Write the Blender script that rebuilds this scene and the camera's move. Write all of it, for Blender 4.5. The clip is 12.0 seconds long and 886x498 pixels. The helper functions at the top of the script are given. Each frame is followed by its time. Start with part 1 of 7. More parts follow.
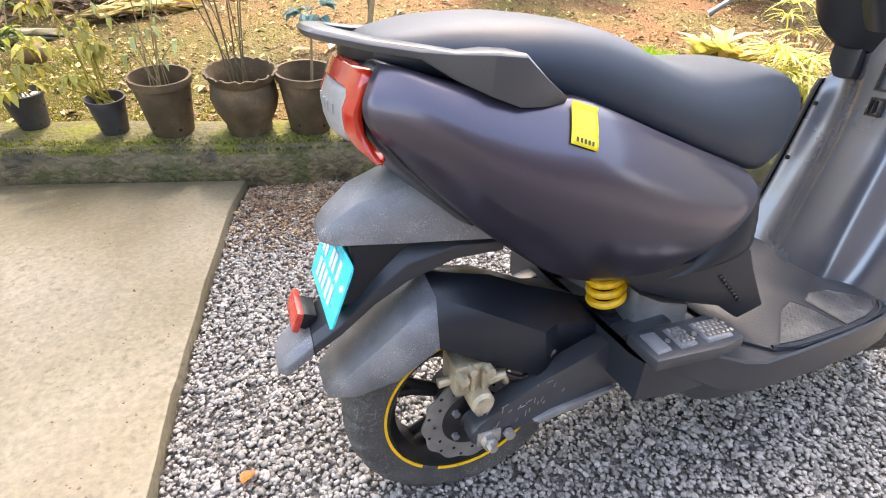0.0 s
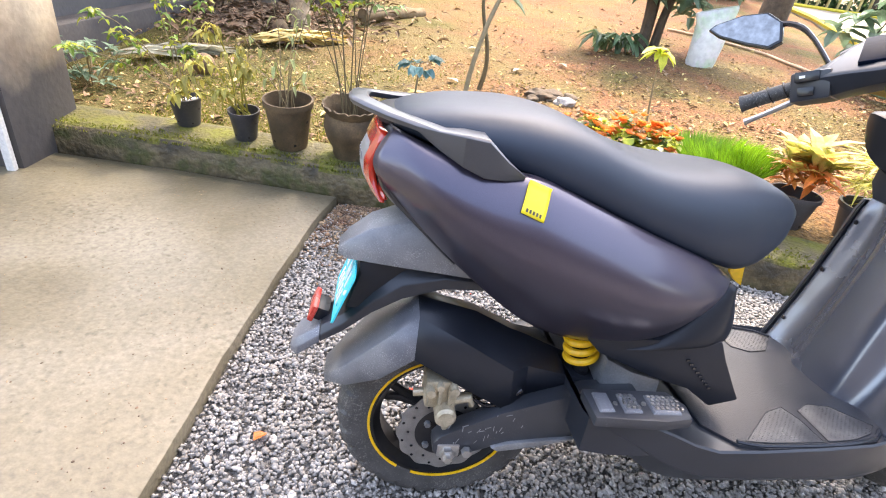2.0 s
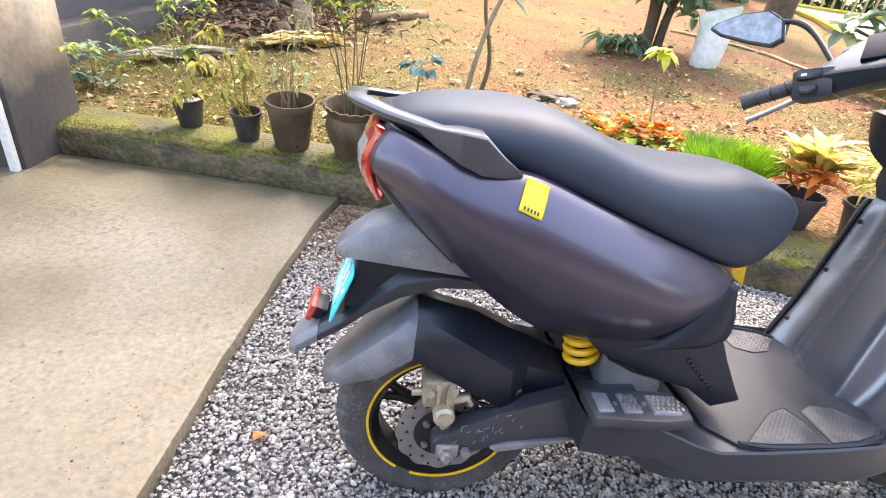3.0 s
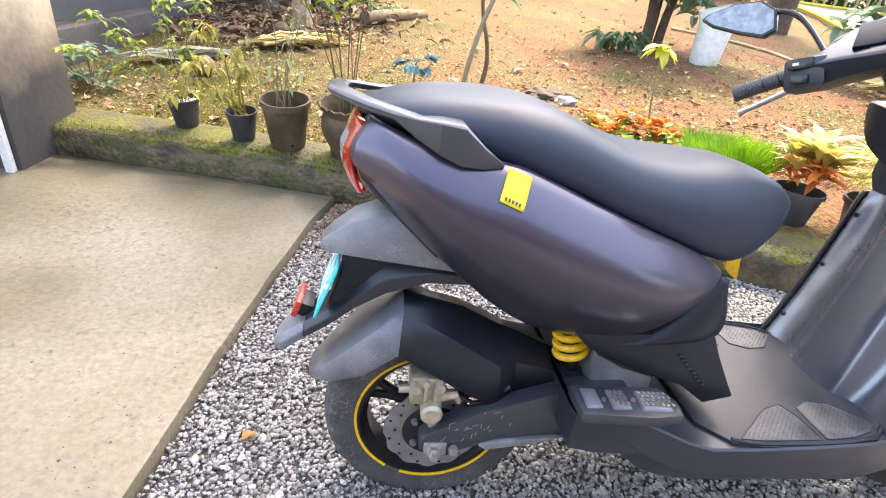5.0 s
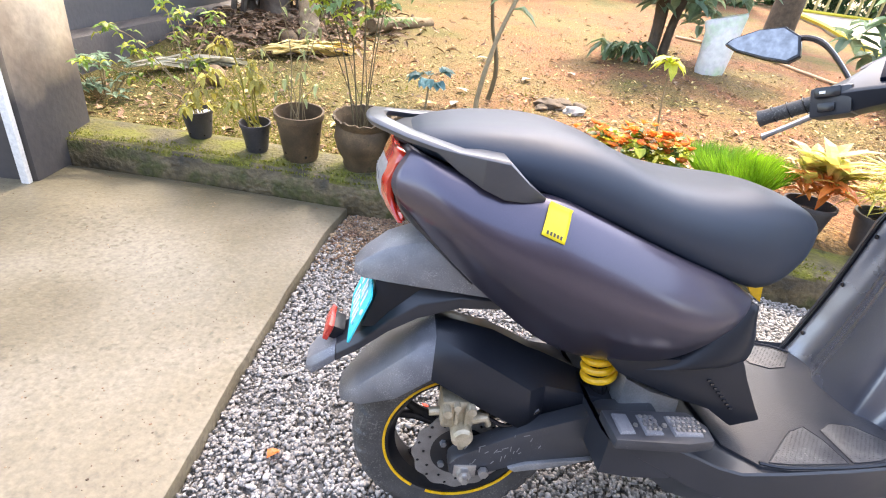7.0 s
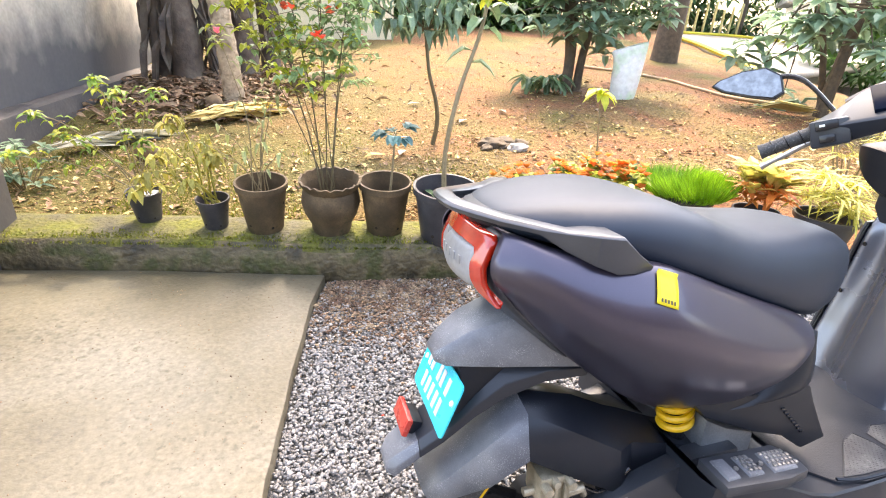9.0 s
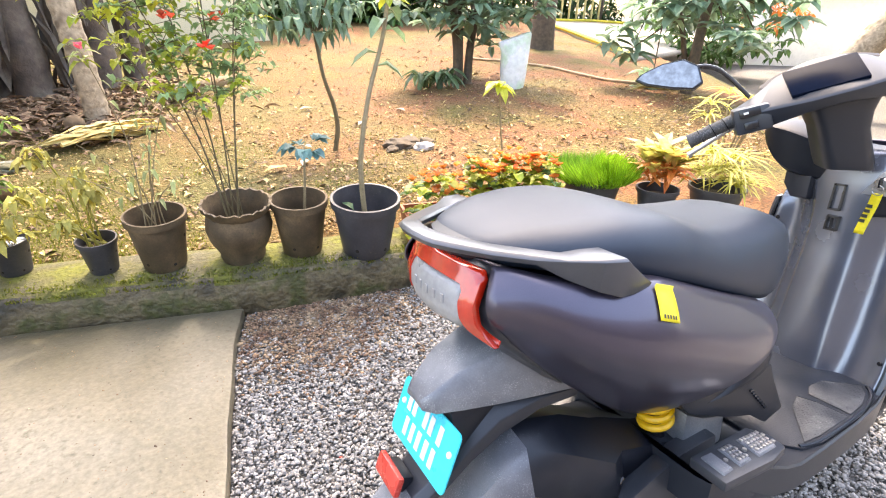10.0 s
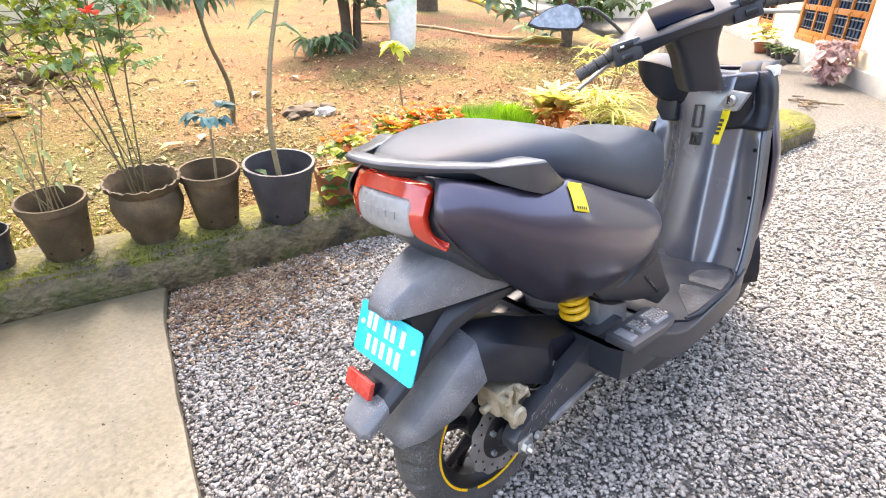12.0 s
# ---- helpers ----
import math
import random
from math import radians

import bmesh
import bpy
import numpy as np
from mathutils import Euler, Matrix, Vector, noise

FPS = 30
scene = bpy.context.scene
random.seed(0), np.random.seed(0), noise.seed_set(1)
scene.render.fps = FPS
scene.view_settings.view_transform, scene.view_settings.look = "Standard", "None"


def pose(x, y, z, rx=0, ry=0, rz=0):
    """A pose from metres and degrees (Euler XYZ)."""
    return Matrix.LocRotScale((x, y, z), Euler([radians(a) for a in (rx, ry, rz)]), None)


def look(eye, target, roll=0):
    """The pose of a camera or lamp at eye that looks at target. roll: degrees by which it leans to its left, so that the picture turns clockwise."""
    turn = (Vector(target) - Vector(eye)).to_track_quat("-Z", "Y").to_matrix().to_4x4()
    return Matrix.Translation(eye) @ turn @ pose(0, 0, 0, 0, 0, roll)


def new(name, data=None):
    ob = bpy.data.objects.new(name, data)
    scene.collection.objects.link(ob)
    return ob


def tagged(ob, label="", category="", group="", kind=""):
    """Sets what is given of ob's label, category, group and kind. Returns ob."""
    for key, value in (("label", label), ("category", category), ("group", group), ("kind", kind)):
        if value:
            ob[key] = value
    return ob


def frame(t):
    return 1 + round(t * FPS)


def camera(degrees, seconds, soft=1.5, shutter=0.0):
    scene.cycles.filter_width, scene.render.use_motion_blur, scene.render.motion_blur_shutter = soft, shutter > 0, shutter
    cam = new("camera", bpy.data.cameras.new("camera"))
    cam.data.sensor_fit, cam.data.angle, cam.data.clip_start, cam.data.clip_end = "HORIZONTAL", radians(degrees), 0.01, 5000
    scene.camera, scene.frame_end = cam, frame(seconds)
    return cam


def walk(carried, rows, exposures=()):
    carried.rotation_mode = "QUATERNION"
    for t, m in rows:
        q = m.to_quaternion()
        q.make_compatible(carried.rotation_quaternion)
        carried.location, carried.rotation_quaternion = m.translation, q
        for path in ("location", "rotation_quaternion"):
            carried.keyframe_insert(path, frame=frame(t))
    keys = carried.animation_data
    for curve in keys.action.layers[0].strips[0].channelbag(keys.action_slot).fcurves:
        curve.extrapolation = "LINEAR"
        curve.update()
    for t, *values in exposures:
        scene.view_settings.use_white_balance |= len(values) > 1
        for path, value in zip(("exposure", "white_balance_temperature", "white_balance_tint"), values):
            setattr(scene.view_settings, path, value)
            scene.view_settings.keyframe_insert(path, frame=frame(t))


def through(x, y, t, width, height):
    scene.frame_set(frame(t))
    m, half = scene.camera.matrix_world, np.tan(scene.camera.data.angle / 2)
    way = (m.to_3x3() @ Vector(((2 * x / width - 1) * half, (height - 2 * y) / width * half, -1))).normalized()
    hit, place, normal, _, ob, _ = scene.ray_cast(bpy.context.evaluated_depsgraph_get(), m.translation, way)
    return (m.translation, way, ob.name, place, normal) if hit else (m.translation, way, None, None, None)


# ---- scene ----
cam = camera(81.0, 12.0, soft=1.1)
ROWS = [
    (0.0, -0.2704, -0.6802, 1.0367, 56.818, -2.283, -15.759),
    (0.5, -0.2016, -0.7753, 1.0745, 55.919, -3.930, -9.555),
    (1.0, -0.1064, -0.8134, 1.1224, 57.125, -5.589, -4.448),
    (1.5, -0.1018, -0.8478, 1.1238, 58.971, -6.294, -2.062),
    (2.0, -0.1232, -0.8587, 1.1310, 60.247, -6.832, -0.466),
    (2.5, -0.1299, -0.8592, 1.1349, 60.309, -6.729, -0.305),
    (3.0, -0.1128, -0.8572, 1.1246, 60.415, -6.647, -0.110),
    (5.0, -0.0776, -0.8515, 1.1107, 60.535, -6.162, 0.056),
    (5.5, -0.0808, -0.8491, 1.1237, 60.592, -6.174, 0.002),
    (6.0, -0.0977, -0.8469, 1.1257, 60.643, -6.122, 0.011),
    (6.5, -0.1196, -0.8427, 1.1302, 60.711, -6.148, 0.018),
    (7.0, -0.1438, -0.8410, 1.1451, 60.897, -6.397, 0.134),
    (7.2, -0.1463, -0.8318, 1.1364, 61.024, -6.080, 0.228),
    (8.8, -0.3931, -0.7925, 1.1802, 64.982, -3.177, -8.332),
    (9.0, -0.4085, -0.7539, 1.1814, 65.648, -2.875, -10.739),
    (9.5, -0.4292, -0.6392, 1.1832, 66.251, -1.259, -18.355),
    (10.0, -0.4916, -0.6151, 1.2004, 65.486, -0.888, -23.524),
    (10.5, -0.5782, -0.6228, 1.2132, 64.506, -0.748, -29.007),
    (11.0, -0.6212, -0.6696, 1.1899, 63.736, -0.210, -31.726),
    (11.5, -0.6365, -0.6896, 1.1724, 62.851, 0.091, -33.560),
    (12.0, -0.6174, -0.7064, 1.1727, 62.243, 0.577, -35.666),
]
walk(cam, [(t, pose(x, y, z, rx, ry, rz)) for t, x, y, z, rx, ry, rz in ROWS], exposures=[(0.0, 3.06, 7900, 12), (1.5, 3.04, 7450, 14), (5.0, 3.08, 7350, 14), (7.0, 3.11, 7350, 14), (9.0, 3.18, 7700, 13), (12.0, 3.17, 7700, 13)])
from mathutils.bvhtree import BVHTree


# ---- world, sun, exposure ----
SUN_EL, SUN_AZ = 60.0, 18.0          # degrees above the horizon, degrees from +y towards +x
world = bpy.data.worlds.new("hazy_sky")
scene.world = world
world.use_nodes = True
wn = world.node_tree.nodes
sky = wn.new("ShaderNodeTexSky")
sky.sky_type, sky.sun_disc = "NISHITA", False
sky.sun_elevation, sky.sun_rotation = radians(SUN_EL), radians(SUN_AZ)
sky.air_density, sky.dust_density, sky.ozone_density = 1.0, 3.5, 0.7
world.node_tree.links.new(sky.outputs[0], wn["Background"].inputs[0])
wn["Background"].inputs[1].default_value = 0.15
sun_data = bpy.data.lights.new("sun", "SUN")
sun_data.energy, sun_data.angle, sun_data.color = 0.77, radians(2.0), (1.0, 0.94, 0.84)
sun = new("sun", sun_data)
to_sun = Vector((math.sin(radians(SUN_AZ)) * math.cos(radians(SUN_EL)), math.cos(radians(SUN_AZ)) * math.cos(radians(SUN_EL)), math.sin(radians(SUN_EL))))
sun.matrix_world = look(to_sun * 20, (0, 0, 0))


# ---- materials ----
def surf(name, stops, scale=6.0, rough=0.6, rvar=0.15, metal=0.0, bump=0.25, fine=90.0, dist=0.004, island=0.0, rand=0.0, coat=0.0, spec=0.5, through=0.0, speck=None, grain=0.28):
    """A procedural material: colour stops spread by a coarse noise, broken up by a fine one, with relief and uneven gloss."""
    m = bpy.data.materials.new(name)
    m.use_nodes = True
    nt = m.node_tree
    n, l = nt.nodes, nt.links
    b = n["Principled BSDF"]
    tc = n.new("ShaderNodeTexCoord")
    big, small = n.new("ShaderNodeTexNoise"), n.new("ShaderNodeTexNoise")
    big.inputs["Scale"].default_value, big.inputs["Detail"].default_value = scale, 6
    small.inputs["Scale"].default_value, small.inputs["Detail"].default_value = fine, 4
    l.new(tc.outputs["Object"], big.inputs["Vector"])
    l.new(tc.outputs["Object"], small.inputs["Vector"])
    ramp = n.new("ShaderNodeValToRGB")
    e = ramp.color_ramp.elements
    e[0].position, e[1].position = 0.32, 0.68
    e[0].color, e[1].color = (*stops[0], 1), (*stops[-1], 1)
    for k, c in enumerate(stops[1:-1], 1):
        e.new(0.32 + 0.36 * k / (len(stops) - 1)).color = (*c, 1)
    l.new(big.outputs["Fac"], ramp.inputs["Fac"])
    hsv = n.new("ShaderNodeHueSaturation")
    l.new(ramp.outputs["Color"], hsv.inputs["Color"])
    val = n.new("ShaderNodeMapRange")
    val.inputs["To Min"].default_value, val.inputs["To Max"].default_value = 1 - grain, 1 + grain
    l.new(small.outputs["Fac"], val.inputs["Value"])
    out = val.outputs["Result"]
    if island or rand:
        src = n.new("ShaderNodeNewGeometry").outputs["Random Per Island"] if island else n.new("ShaderNodeObjectInfo").outputs["Random"]
        vary = n.new("ShaderNodeMapRange")
        amount = island or rand
        vary.inputs["To Min"].default_value, vary.inputs["To Max"].default_value = 1 - amount, 1 + amount
        l.new(src, vary.inputs["Value"])
        times = n.new("ShaderNodeMath")
        times.operation = "MULTIPLY"
        l.new(out, times.inputs[0])
        l.new(vary.outputs["Result"], times.inputs[1])
        out = times.outputs["Value"]
    l.new(out, hsv.inputs["Value"])
    colour = hsv.outputs["Color"]
    if speck:
        # dust or grit: small flecks, thicker in some patches than in others
        tint, size, low, high = speck
        dots, patch, amount = n.new("ShaderNodeTexNoise"), n.new("ShaderNodeTexNoise"), n.new("ShaderNodeMapRange")
        dots.inputs["Scale"].default_value, dots.inputs["Detail"].default_value = size, 5
        patch.inputs["Scale"].default_value = size / 28
        joint = n.new("ShaderNodeMath")
        joint.operation = "MULTIPLY_ADD"
        joint.inputs[1].default_value = 0.45
        l.new(tc.outputs["Object"], dots.inputs["Vector"])
        l.new(tc.outputs["Object"], patch.inputs["Vector"])
        l.new(patch.outputs["Fac"], joint.inputs[0])
        l.new(dots.outputs["Fac"], joint.inputs[2])
        amount.inputs["From Min"].default_value, amount.inputs["From Max"].default_value = low, high
        l.new(joint.outputs["Value"], amount.inputs["Value"])
        mixed = n.new("ShaderNodeMix")
        mixed.data_type = "RGBA"
        l.new(amount.outputs["Result"], mixed.inputs[0])
        l.new(colour, mixed.inputs[6])
        mixed.inputs[7].default_value = (*tint, 1)
        colour = mixed.outputs[2]
    l.new(colour, b.inputs["Base Color"])
    rr = n.new("ShaderNodeMapRange")
    rr.inputs["From Min"].default_value, rr.inputs["From Max"].default_value = 0.3, 0.7
    rr.inputs["To Min"].default_value, rr.inputs["To Max"].default_value = max(0.02, rough - rvar), min(1, rough + rvar)
    l.new(big.outputs["Fac"], rr.inputs["Value"])
    l.new(rr.outputs["Result"], b.inputs["Roughness"])
    b.inputs["Metallic"].default_value = metal
    b.inputs["Coat Weight"].default_value = coat
    b.inputs["Coat Roughness"].default_value = 0.12
    b.inputs["Specular IOR Level"].default_value = spec
    if bump:
        bp = n.new("ShaderNodeBump")
        bp.inputs["Strength"].default_value, bp.inputs["Distance"].default_value = bump, dist
        l.new(small.outputs["Fac"], bp.inputs["Height"])
        l.new(bp.outputs["Normal"], b.inputs["Normal"])
    if through:
        t = n.new("ShaderNodeBsdfTranslucent")
        l.new(hsv.outputs["Color"], t.inputs["Color"])
        mix = n.new("ShaderNodeMixShader")
        mix.inputs[0].default_value = through
        l.new(b.outputs[0], mix.inputs[1])
        l.new(t.outputs[0], mix.inputs[2])
        l.new(mix.outputs[0], n["Material Output"].inputs["Surface"])
    return m


def leafy(name, *stops, island=0.35, through=0.35, rough=0.45):
    return surf(name, stops, scale=9, rough=rough, rvar=0.1, bump=0.15, fine=140, dist=0.001, island=island, through=through)


PAINT = surf("satin_grey_paint", [(0.062, 0.054, 0.084), (0.070, 0.062, 0.093)], scale=2, rough=0.35, rvar=0.03, metal=0.62, bump=0.02, fine=900, dist=0.0004, coat=0.5, spec=0.9)
PLASTIC = surf("black_plastic", [(0.0070, 0.0092, 0.0145), (0.0110, 0.0140, 0.0205)], scale=7, rough=0.38, rvar=0.05, bump=0.10, fine=700, dist=0.0006, spec=0.34)
DUSTY = surf("dusty_grey_plastic", [(0.080, 0.086, 0.102), (0.130, 0.136, 0.153), (0.205, 0.210, 0.222)], scale=9, rough=0.36, rvar=0.10, bump=0.22, fine=420, dist=0.0008, spec=0.8, speck=((0.50, 0.50, 0.49), 620, 0.82, 1.02))
GLOSSBLACK = surf("gloss_black", [(0.012, 0.012, 0.014), (0.016, 0.016, 0.018)], scale=5, rough=0.16, rvar=0.05, bump=0)
VINYL = surf("grey_vinyl", [(0.017, 0.027, 0.044), (0.023, 0.033, 0.050)], scale=4, rough=0.46, rvar=0.04, bump=0.18, fine=1100, dist=0.0006, spec=0.40)
RAIL = surf("cast_grey_alloy", [(0.042, 0.047, 0.058), (0.054, 0.059, 0.071)], scale=12, rough=0.33, rvar=0.05, metal=0.15, bump=0.10, fine=800, dist=0.0005, spec=0.7, coat=0.25)
SHIELD = surf("satin_grey_plastic", [(0.170, 0.184, 0.225), (0.190, 0.204, 0.245)], scale=4, rough=0.26, rvar=0.04, metal=0.65, bump=0.04, fine=800, dist=0.0004, coat=0.5, spec=0.8)
MAT = surf("worn_rubber_mat", [(0.016, 0.019, 0.024), (0.025, 0.028, 0.034), (0.042, 0.045, 0.050)], scale=9, rough=0.46, rvar=0.12, bump=0.6, fine=260, dist=0.0014, spec=0.4, speck=((0.20, 0.195, 0.185), 240, 0.92, 1.14))
GRIMY = surf("grimy_black_plastic", [(0.0085, 0.0108, 0.0165), (0.0150, 0.0178, 0.0250)], scale=8, rough=0.36, rvar=0.08, bump=0.10, fine=600, dist=0.0006, spec=0.42, speck=((0.15, 0.15, 0.16), 520, 0.92, 1.18))
ARMGREY = surf("scuffed_dark_alloy", [(0.024, 0.027, 0.034), (0.040, 0.044, 0.052)], scale=10, rough=0.34, rvar=0.08, bump=0.15, fine=500, dist=0.0006, spec=0.6, speck=((0.30, 0.30, 0.30), 420, 0.90, 1.12))
COWL = surf("matt_grey_plastic", [(0.019, 0.0225, 0.030), (0.027, 0.031, 0.040)], scale=5, rough=0.36, rvar=0.05, bump=0.12, fine=800, dist=0.0005, spec=0.5)
RUBBER = surf("tyre_rubber", [(0.042, 0.041, 0.040), (0.085, 0.082, 0.078)], scale=16, rough=0.65, rvar=0.1, bump=0.35, fine=300, dist=0.001, speck=((0.22, 0.21, 0.195), 260, 0.80, 1.08))
RIMBLACK = surf("black_alloy", [(0.015, 0.015, 0.017), (0.022, 0.022, 0.024)], scale=9, rough=0.36, rvar=0.08, metal=0.4, bump=0.05)
YELLOW = surf("yellow_paint", [(0.84, 0.47, 0.012), (0.90, 0.53, 0.02)], scale=20, rough=0.35, bump=0.03)
STICKER = surf("yellow_sticker", [(0.83, 0.66, 0.02), (0.88, 0.72, 0.03)], scale=20, rough=0.45, bump=0.0)
STEEL = surf("brushed_steel", [(0.42, 0.41, 0.40), (0.55, 0.54, 0.52)], scale=20, rough=0.34, rvar=0.1, metal=0.9, bump=0.1, fine=500, dist=0.0005)
DISC = surf("brake_disc_steel", [(0.22, 0.21, 0.20), (0.34, 0.33, 0.32)], scale=30, rough=0.45, rvar=0.12, metal=0.7, bump=0.1, fine=600, dist=0.0005)
BRASS = surf("dirty_gold_caliper", [(0.34, 0.29, 0.20), (0.56, 0.49, 0.36)], scale=40, rough=0.45, rvar=0.15, metal=0.5, bump=0.3, fine=400, dist=0.001)
ALLOY = surf("dull_alloy", [(0.20, 0.21, 0.22), (0.32, 0.33, 0.34)], scale=15, rough=0.5, metal=0.5, bump=0.2, fine=300, dist=0.001)
REDLENS = surf("red_lens", [(0.44, 0.018, 0.007), (0.53, 0.030, 0.010)], scale=12, rough=0.07, rvar=0.03, bump=0.0, coat=1.0)
REDREFL = surf("red_reflector", [(0.48, 0.04, 0.03), (0.56, 0.06, 0.04)], scale=30, rough=0.3, bump=0.3, fine=600, dist=0.0006)
GREYPANEL = surf("grey_tail_panel", [(0.30, 0.30, 0.305), (0.36, 0.36, 0.365)], scale=9, rough=0.38, metal=0.2, bump=0.06)
CYAN = surf("cyan_plate", [(0.0, 0.56, 0.68), (0.01, 0.62, 0.74)], scale=15, rough=0.35, bump=0.0)
WHITE = surf("white_paint", [(0.74, 0.74, 0.72), (0.82, 0.82, 0.80)], scale=15, rough=0.4, bump=0.02)
DARKMARK = surf("dark_print", [(0.03, 0.03, 0.02), (0.04, 0.04, 0.03)], rough=0.5, bump=0)
SCREEN = surf("dark_glass", [(0.0030, 0.0060, 0.0150), (0.0045, 0.0085, 0.0200)], scale=4, rough=0.22, rvar=0.04, bump=0, spec=0.02)
# mottled grey in the colour stands in for trees reflected by the mirror
MIRROR = surf("mirror_glass", [(0.20, 0.195, 0.19), (0.36, 0.35, 0.34)], scale=60, rough=0.03, rvar=0.02, metal=1.0, bump=0)

CONCRETE = surf("damp_concrete", [(0.138, 0.117, 0.074), (0.162, 0.138, 0.088), (0.183, 0.158, 0.105), (0.202, 0.177, 0.124), (0.223, 0.198, 0.144)], scale=2.0, rough=0.42, rvar=0.12, bump=0.5, fine=70, dist=0.004, grain=0.5, speck=((0.085, 0.072, 0.044), 46, 0.82, 1.06))
MOSSY = surf("mossy_kerb", [(0.045, 0.040, 0.022), (0.080, 0.072, 0.030), (0.100, 0.094, 0.022), (0.128, 0.132, 0.016), (0.065, 0.066, 0.020)], scale=5.0, rough=0.8, bump=1.0, fine=55, dist=0.014, grain=0.8, speck=((0.16, 0.145, 0.10), 40, 0.86, 1.02))
KERBSIDE = surf("damp_kerb_face", [(0.026, 0.023, 0.014), (0.065, 0.050, 0.025), (0.125, 0.098, 0.050), (0.052, 0.056, 0.012), (0.085, 0.070, 0.040)], scale=5.5, rough=0.6, bump=1.0, fine=45, dist=0.014, grain=0.7, speck=((0.15, 0.125, 0.08), 30, 0.86, 1.05))
GRAVELBED = surf("gravel_bed", [(0.075, 0.070, 0.064), (0.145, 0.137, 0.126), (0.27, 0.258, 0.240)], scale=70, rough=0.85, bump=1.0, fine=130, dist=0.02)
STONE = surf("gravel_stone", [(0.240, 0.226, 0.207), (0.324, 0.305, 0.282), (0.409, 0.387, 0.359)], scale=40, rough=0.8, rvar=0.08, bump=0.5, fine=300, dist=0.002, island=0.36, spec=0.3)
SOIL = surf("garden_soil", [(0.091, 0.080, 0.014), (0.140, 0.097, 0.022), (0.165, 0.092, 0.027), (0.194, 0.077, 0.029), (0.169, 0.094, 0.029), (0.112, 0.093, 0.019)], scale=0.9, rough=0.9, rvar=0.05, bump=1.0, fine=50, dist=0.03, grain=1.5, speck=((0.085, 0.050, 0.022), 16, 0.78, 1.03))
# moss creeping over the damp end of the bed, ragged at its margin
st = SOIL.node_tree
tc, split, rag, reach, cover, moss_mix = [st.nodes.new("ShaderNode" + k) for k in ("TexCoord", "SeparateXYZ", "TexNoise", "Math", "MapRange", "Mix")]
rag.inputs["Scale"].default_value, rag.inputs["Detail"].default_value, rag.inputs["Roughness"].default_value = 1.7, 9, 0.66
st.links.new(tc.outputs["Object"], split.inputs[0])
st.links.new(tc.outputs["Object"], rag.inputs["Vector"])
reach.operation, reach.inputs[1].default_value = "MULTIPLY_ADD", 4.6
st.links.new(rag.outputs["Fac"], reach.inputs[0])
st.links.new(split.outputs["X"], reach.inputs[2])
cover.inputs["From Min"].default_value, cover.inputs["From Max"].default_value = 1.1, 3.5
cover.inputs["To Min"].default_value, cover.inputs["To Max"].default_value = 0.88, 0.0
st.links.new(reach.outputs[0], cover.inputs["Value"])
moss_mix.data_type = "RGBA"
soil_base = st.nodes["Principled BSDF"].inputs["Base Color"]
st.links.new(soil_base.links[0].from_socket, moss_mix.inputs[6])
moss_mix.inputs[7].default_value = (0.098, 0.088, 0.017, 1)
st.links.new(cover.outputs[0], moss_mix.inputs[0])
st.links.new(moss_mix.outputs[2], soil_base)
CLOD = surf("soil_crumb", [(0.26, 0.165, 0.07), (0.38, 0.26, 0.12)], scale=20, rough=0.9, bump=0.5, fine=120, island=0.55)
LITTER = surf("dry_litter", [(0.12, 0.065, 0.040), (0.22, 0.14, 0.085), (0.32, 0.24, 0.155)], scale=15, rough=0.85, bump=0.4, fine=200, island=0.6)
WALLSTAIN = surf("stained_plaster", [(0.45, 0.32, 0.20), (0.66, 0.53, 0.38), (0.78, 0.67, 0.52)], scale=1.6, rough=0.85, bump=0.5, fine=30, dist=0.006)
WALLGREY = surf("weathered_wall", [(0.22, 0.215, 0.20), (0.52, 0.48, 0.41), (0.66, 0.60, 0.50), (0.40, 0.36, 0.30)], scale=1.3, rough=0.85, bump=0.5, fine=28, dist=0.006)
DARKBASE = surf("dark_plaster", [(0.05, 0.05, 0.055), (0.11, 0.10, 0.095)], scale=4, rough=0.7, bump=0.5, fine=40, dist=0.006)
CREAM = surf("cream_wall", [(0.74, 0.66, 0.46), (0.82, 0.75, 0.55)], scale=1.5, rough=0.8, bump=0.1, fine=60)
PLINTH = surf("grey_plinth", [(0.30, 0.30, 0.29), (0.44, 0.43, 0.41)], scale=3, rough=0.8, bump=0.3, fine=50)
TEAK = surf("orange_teak", [(0.38, 0.13, 0.025), (0.50, 0.19, 0.04)], scale=9, rough=0.35, bump=0.15, fine=80, coat=0.3)
BLUEGLASS = surf("dark_window_glass", [(0.05, 0.085, 0.15), (0.07, 0.115, 0.19)], scale=8, rough=0.15, bump=0, coat=0.2)
CLAY = surf("weathered_clay_pot", [(0.047, 0.032, 0.016), (0.090, 0.060, 0.031), (0.163, 0.109, 0.056)], scale=9, rough=0.7, bump=0.4, fine=120, dist=0.002, grain=0.4, speck=((0.045, 0.047, 0.018), 60, 0.82, 1.03))
BLACKPOT = surf("black_plastic_pot", [(0.032, 0.031, 0.036), (0.062, 0.059, 0.064)], scale=12, rough=0.5, bump=0.15, fine=120, dist=0.001, speck=((0.11, 0.095, 0.075), 90, 0.84, 1.06))
BRICKPOT = surf("terracotta_trough", [(0.26, 0.085, 0.04), (0.36, 0.13, 0.06)], scale=12, rough=0.7, bump=0.3, fine=90)
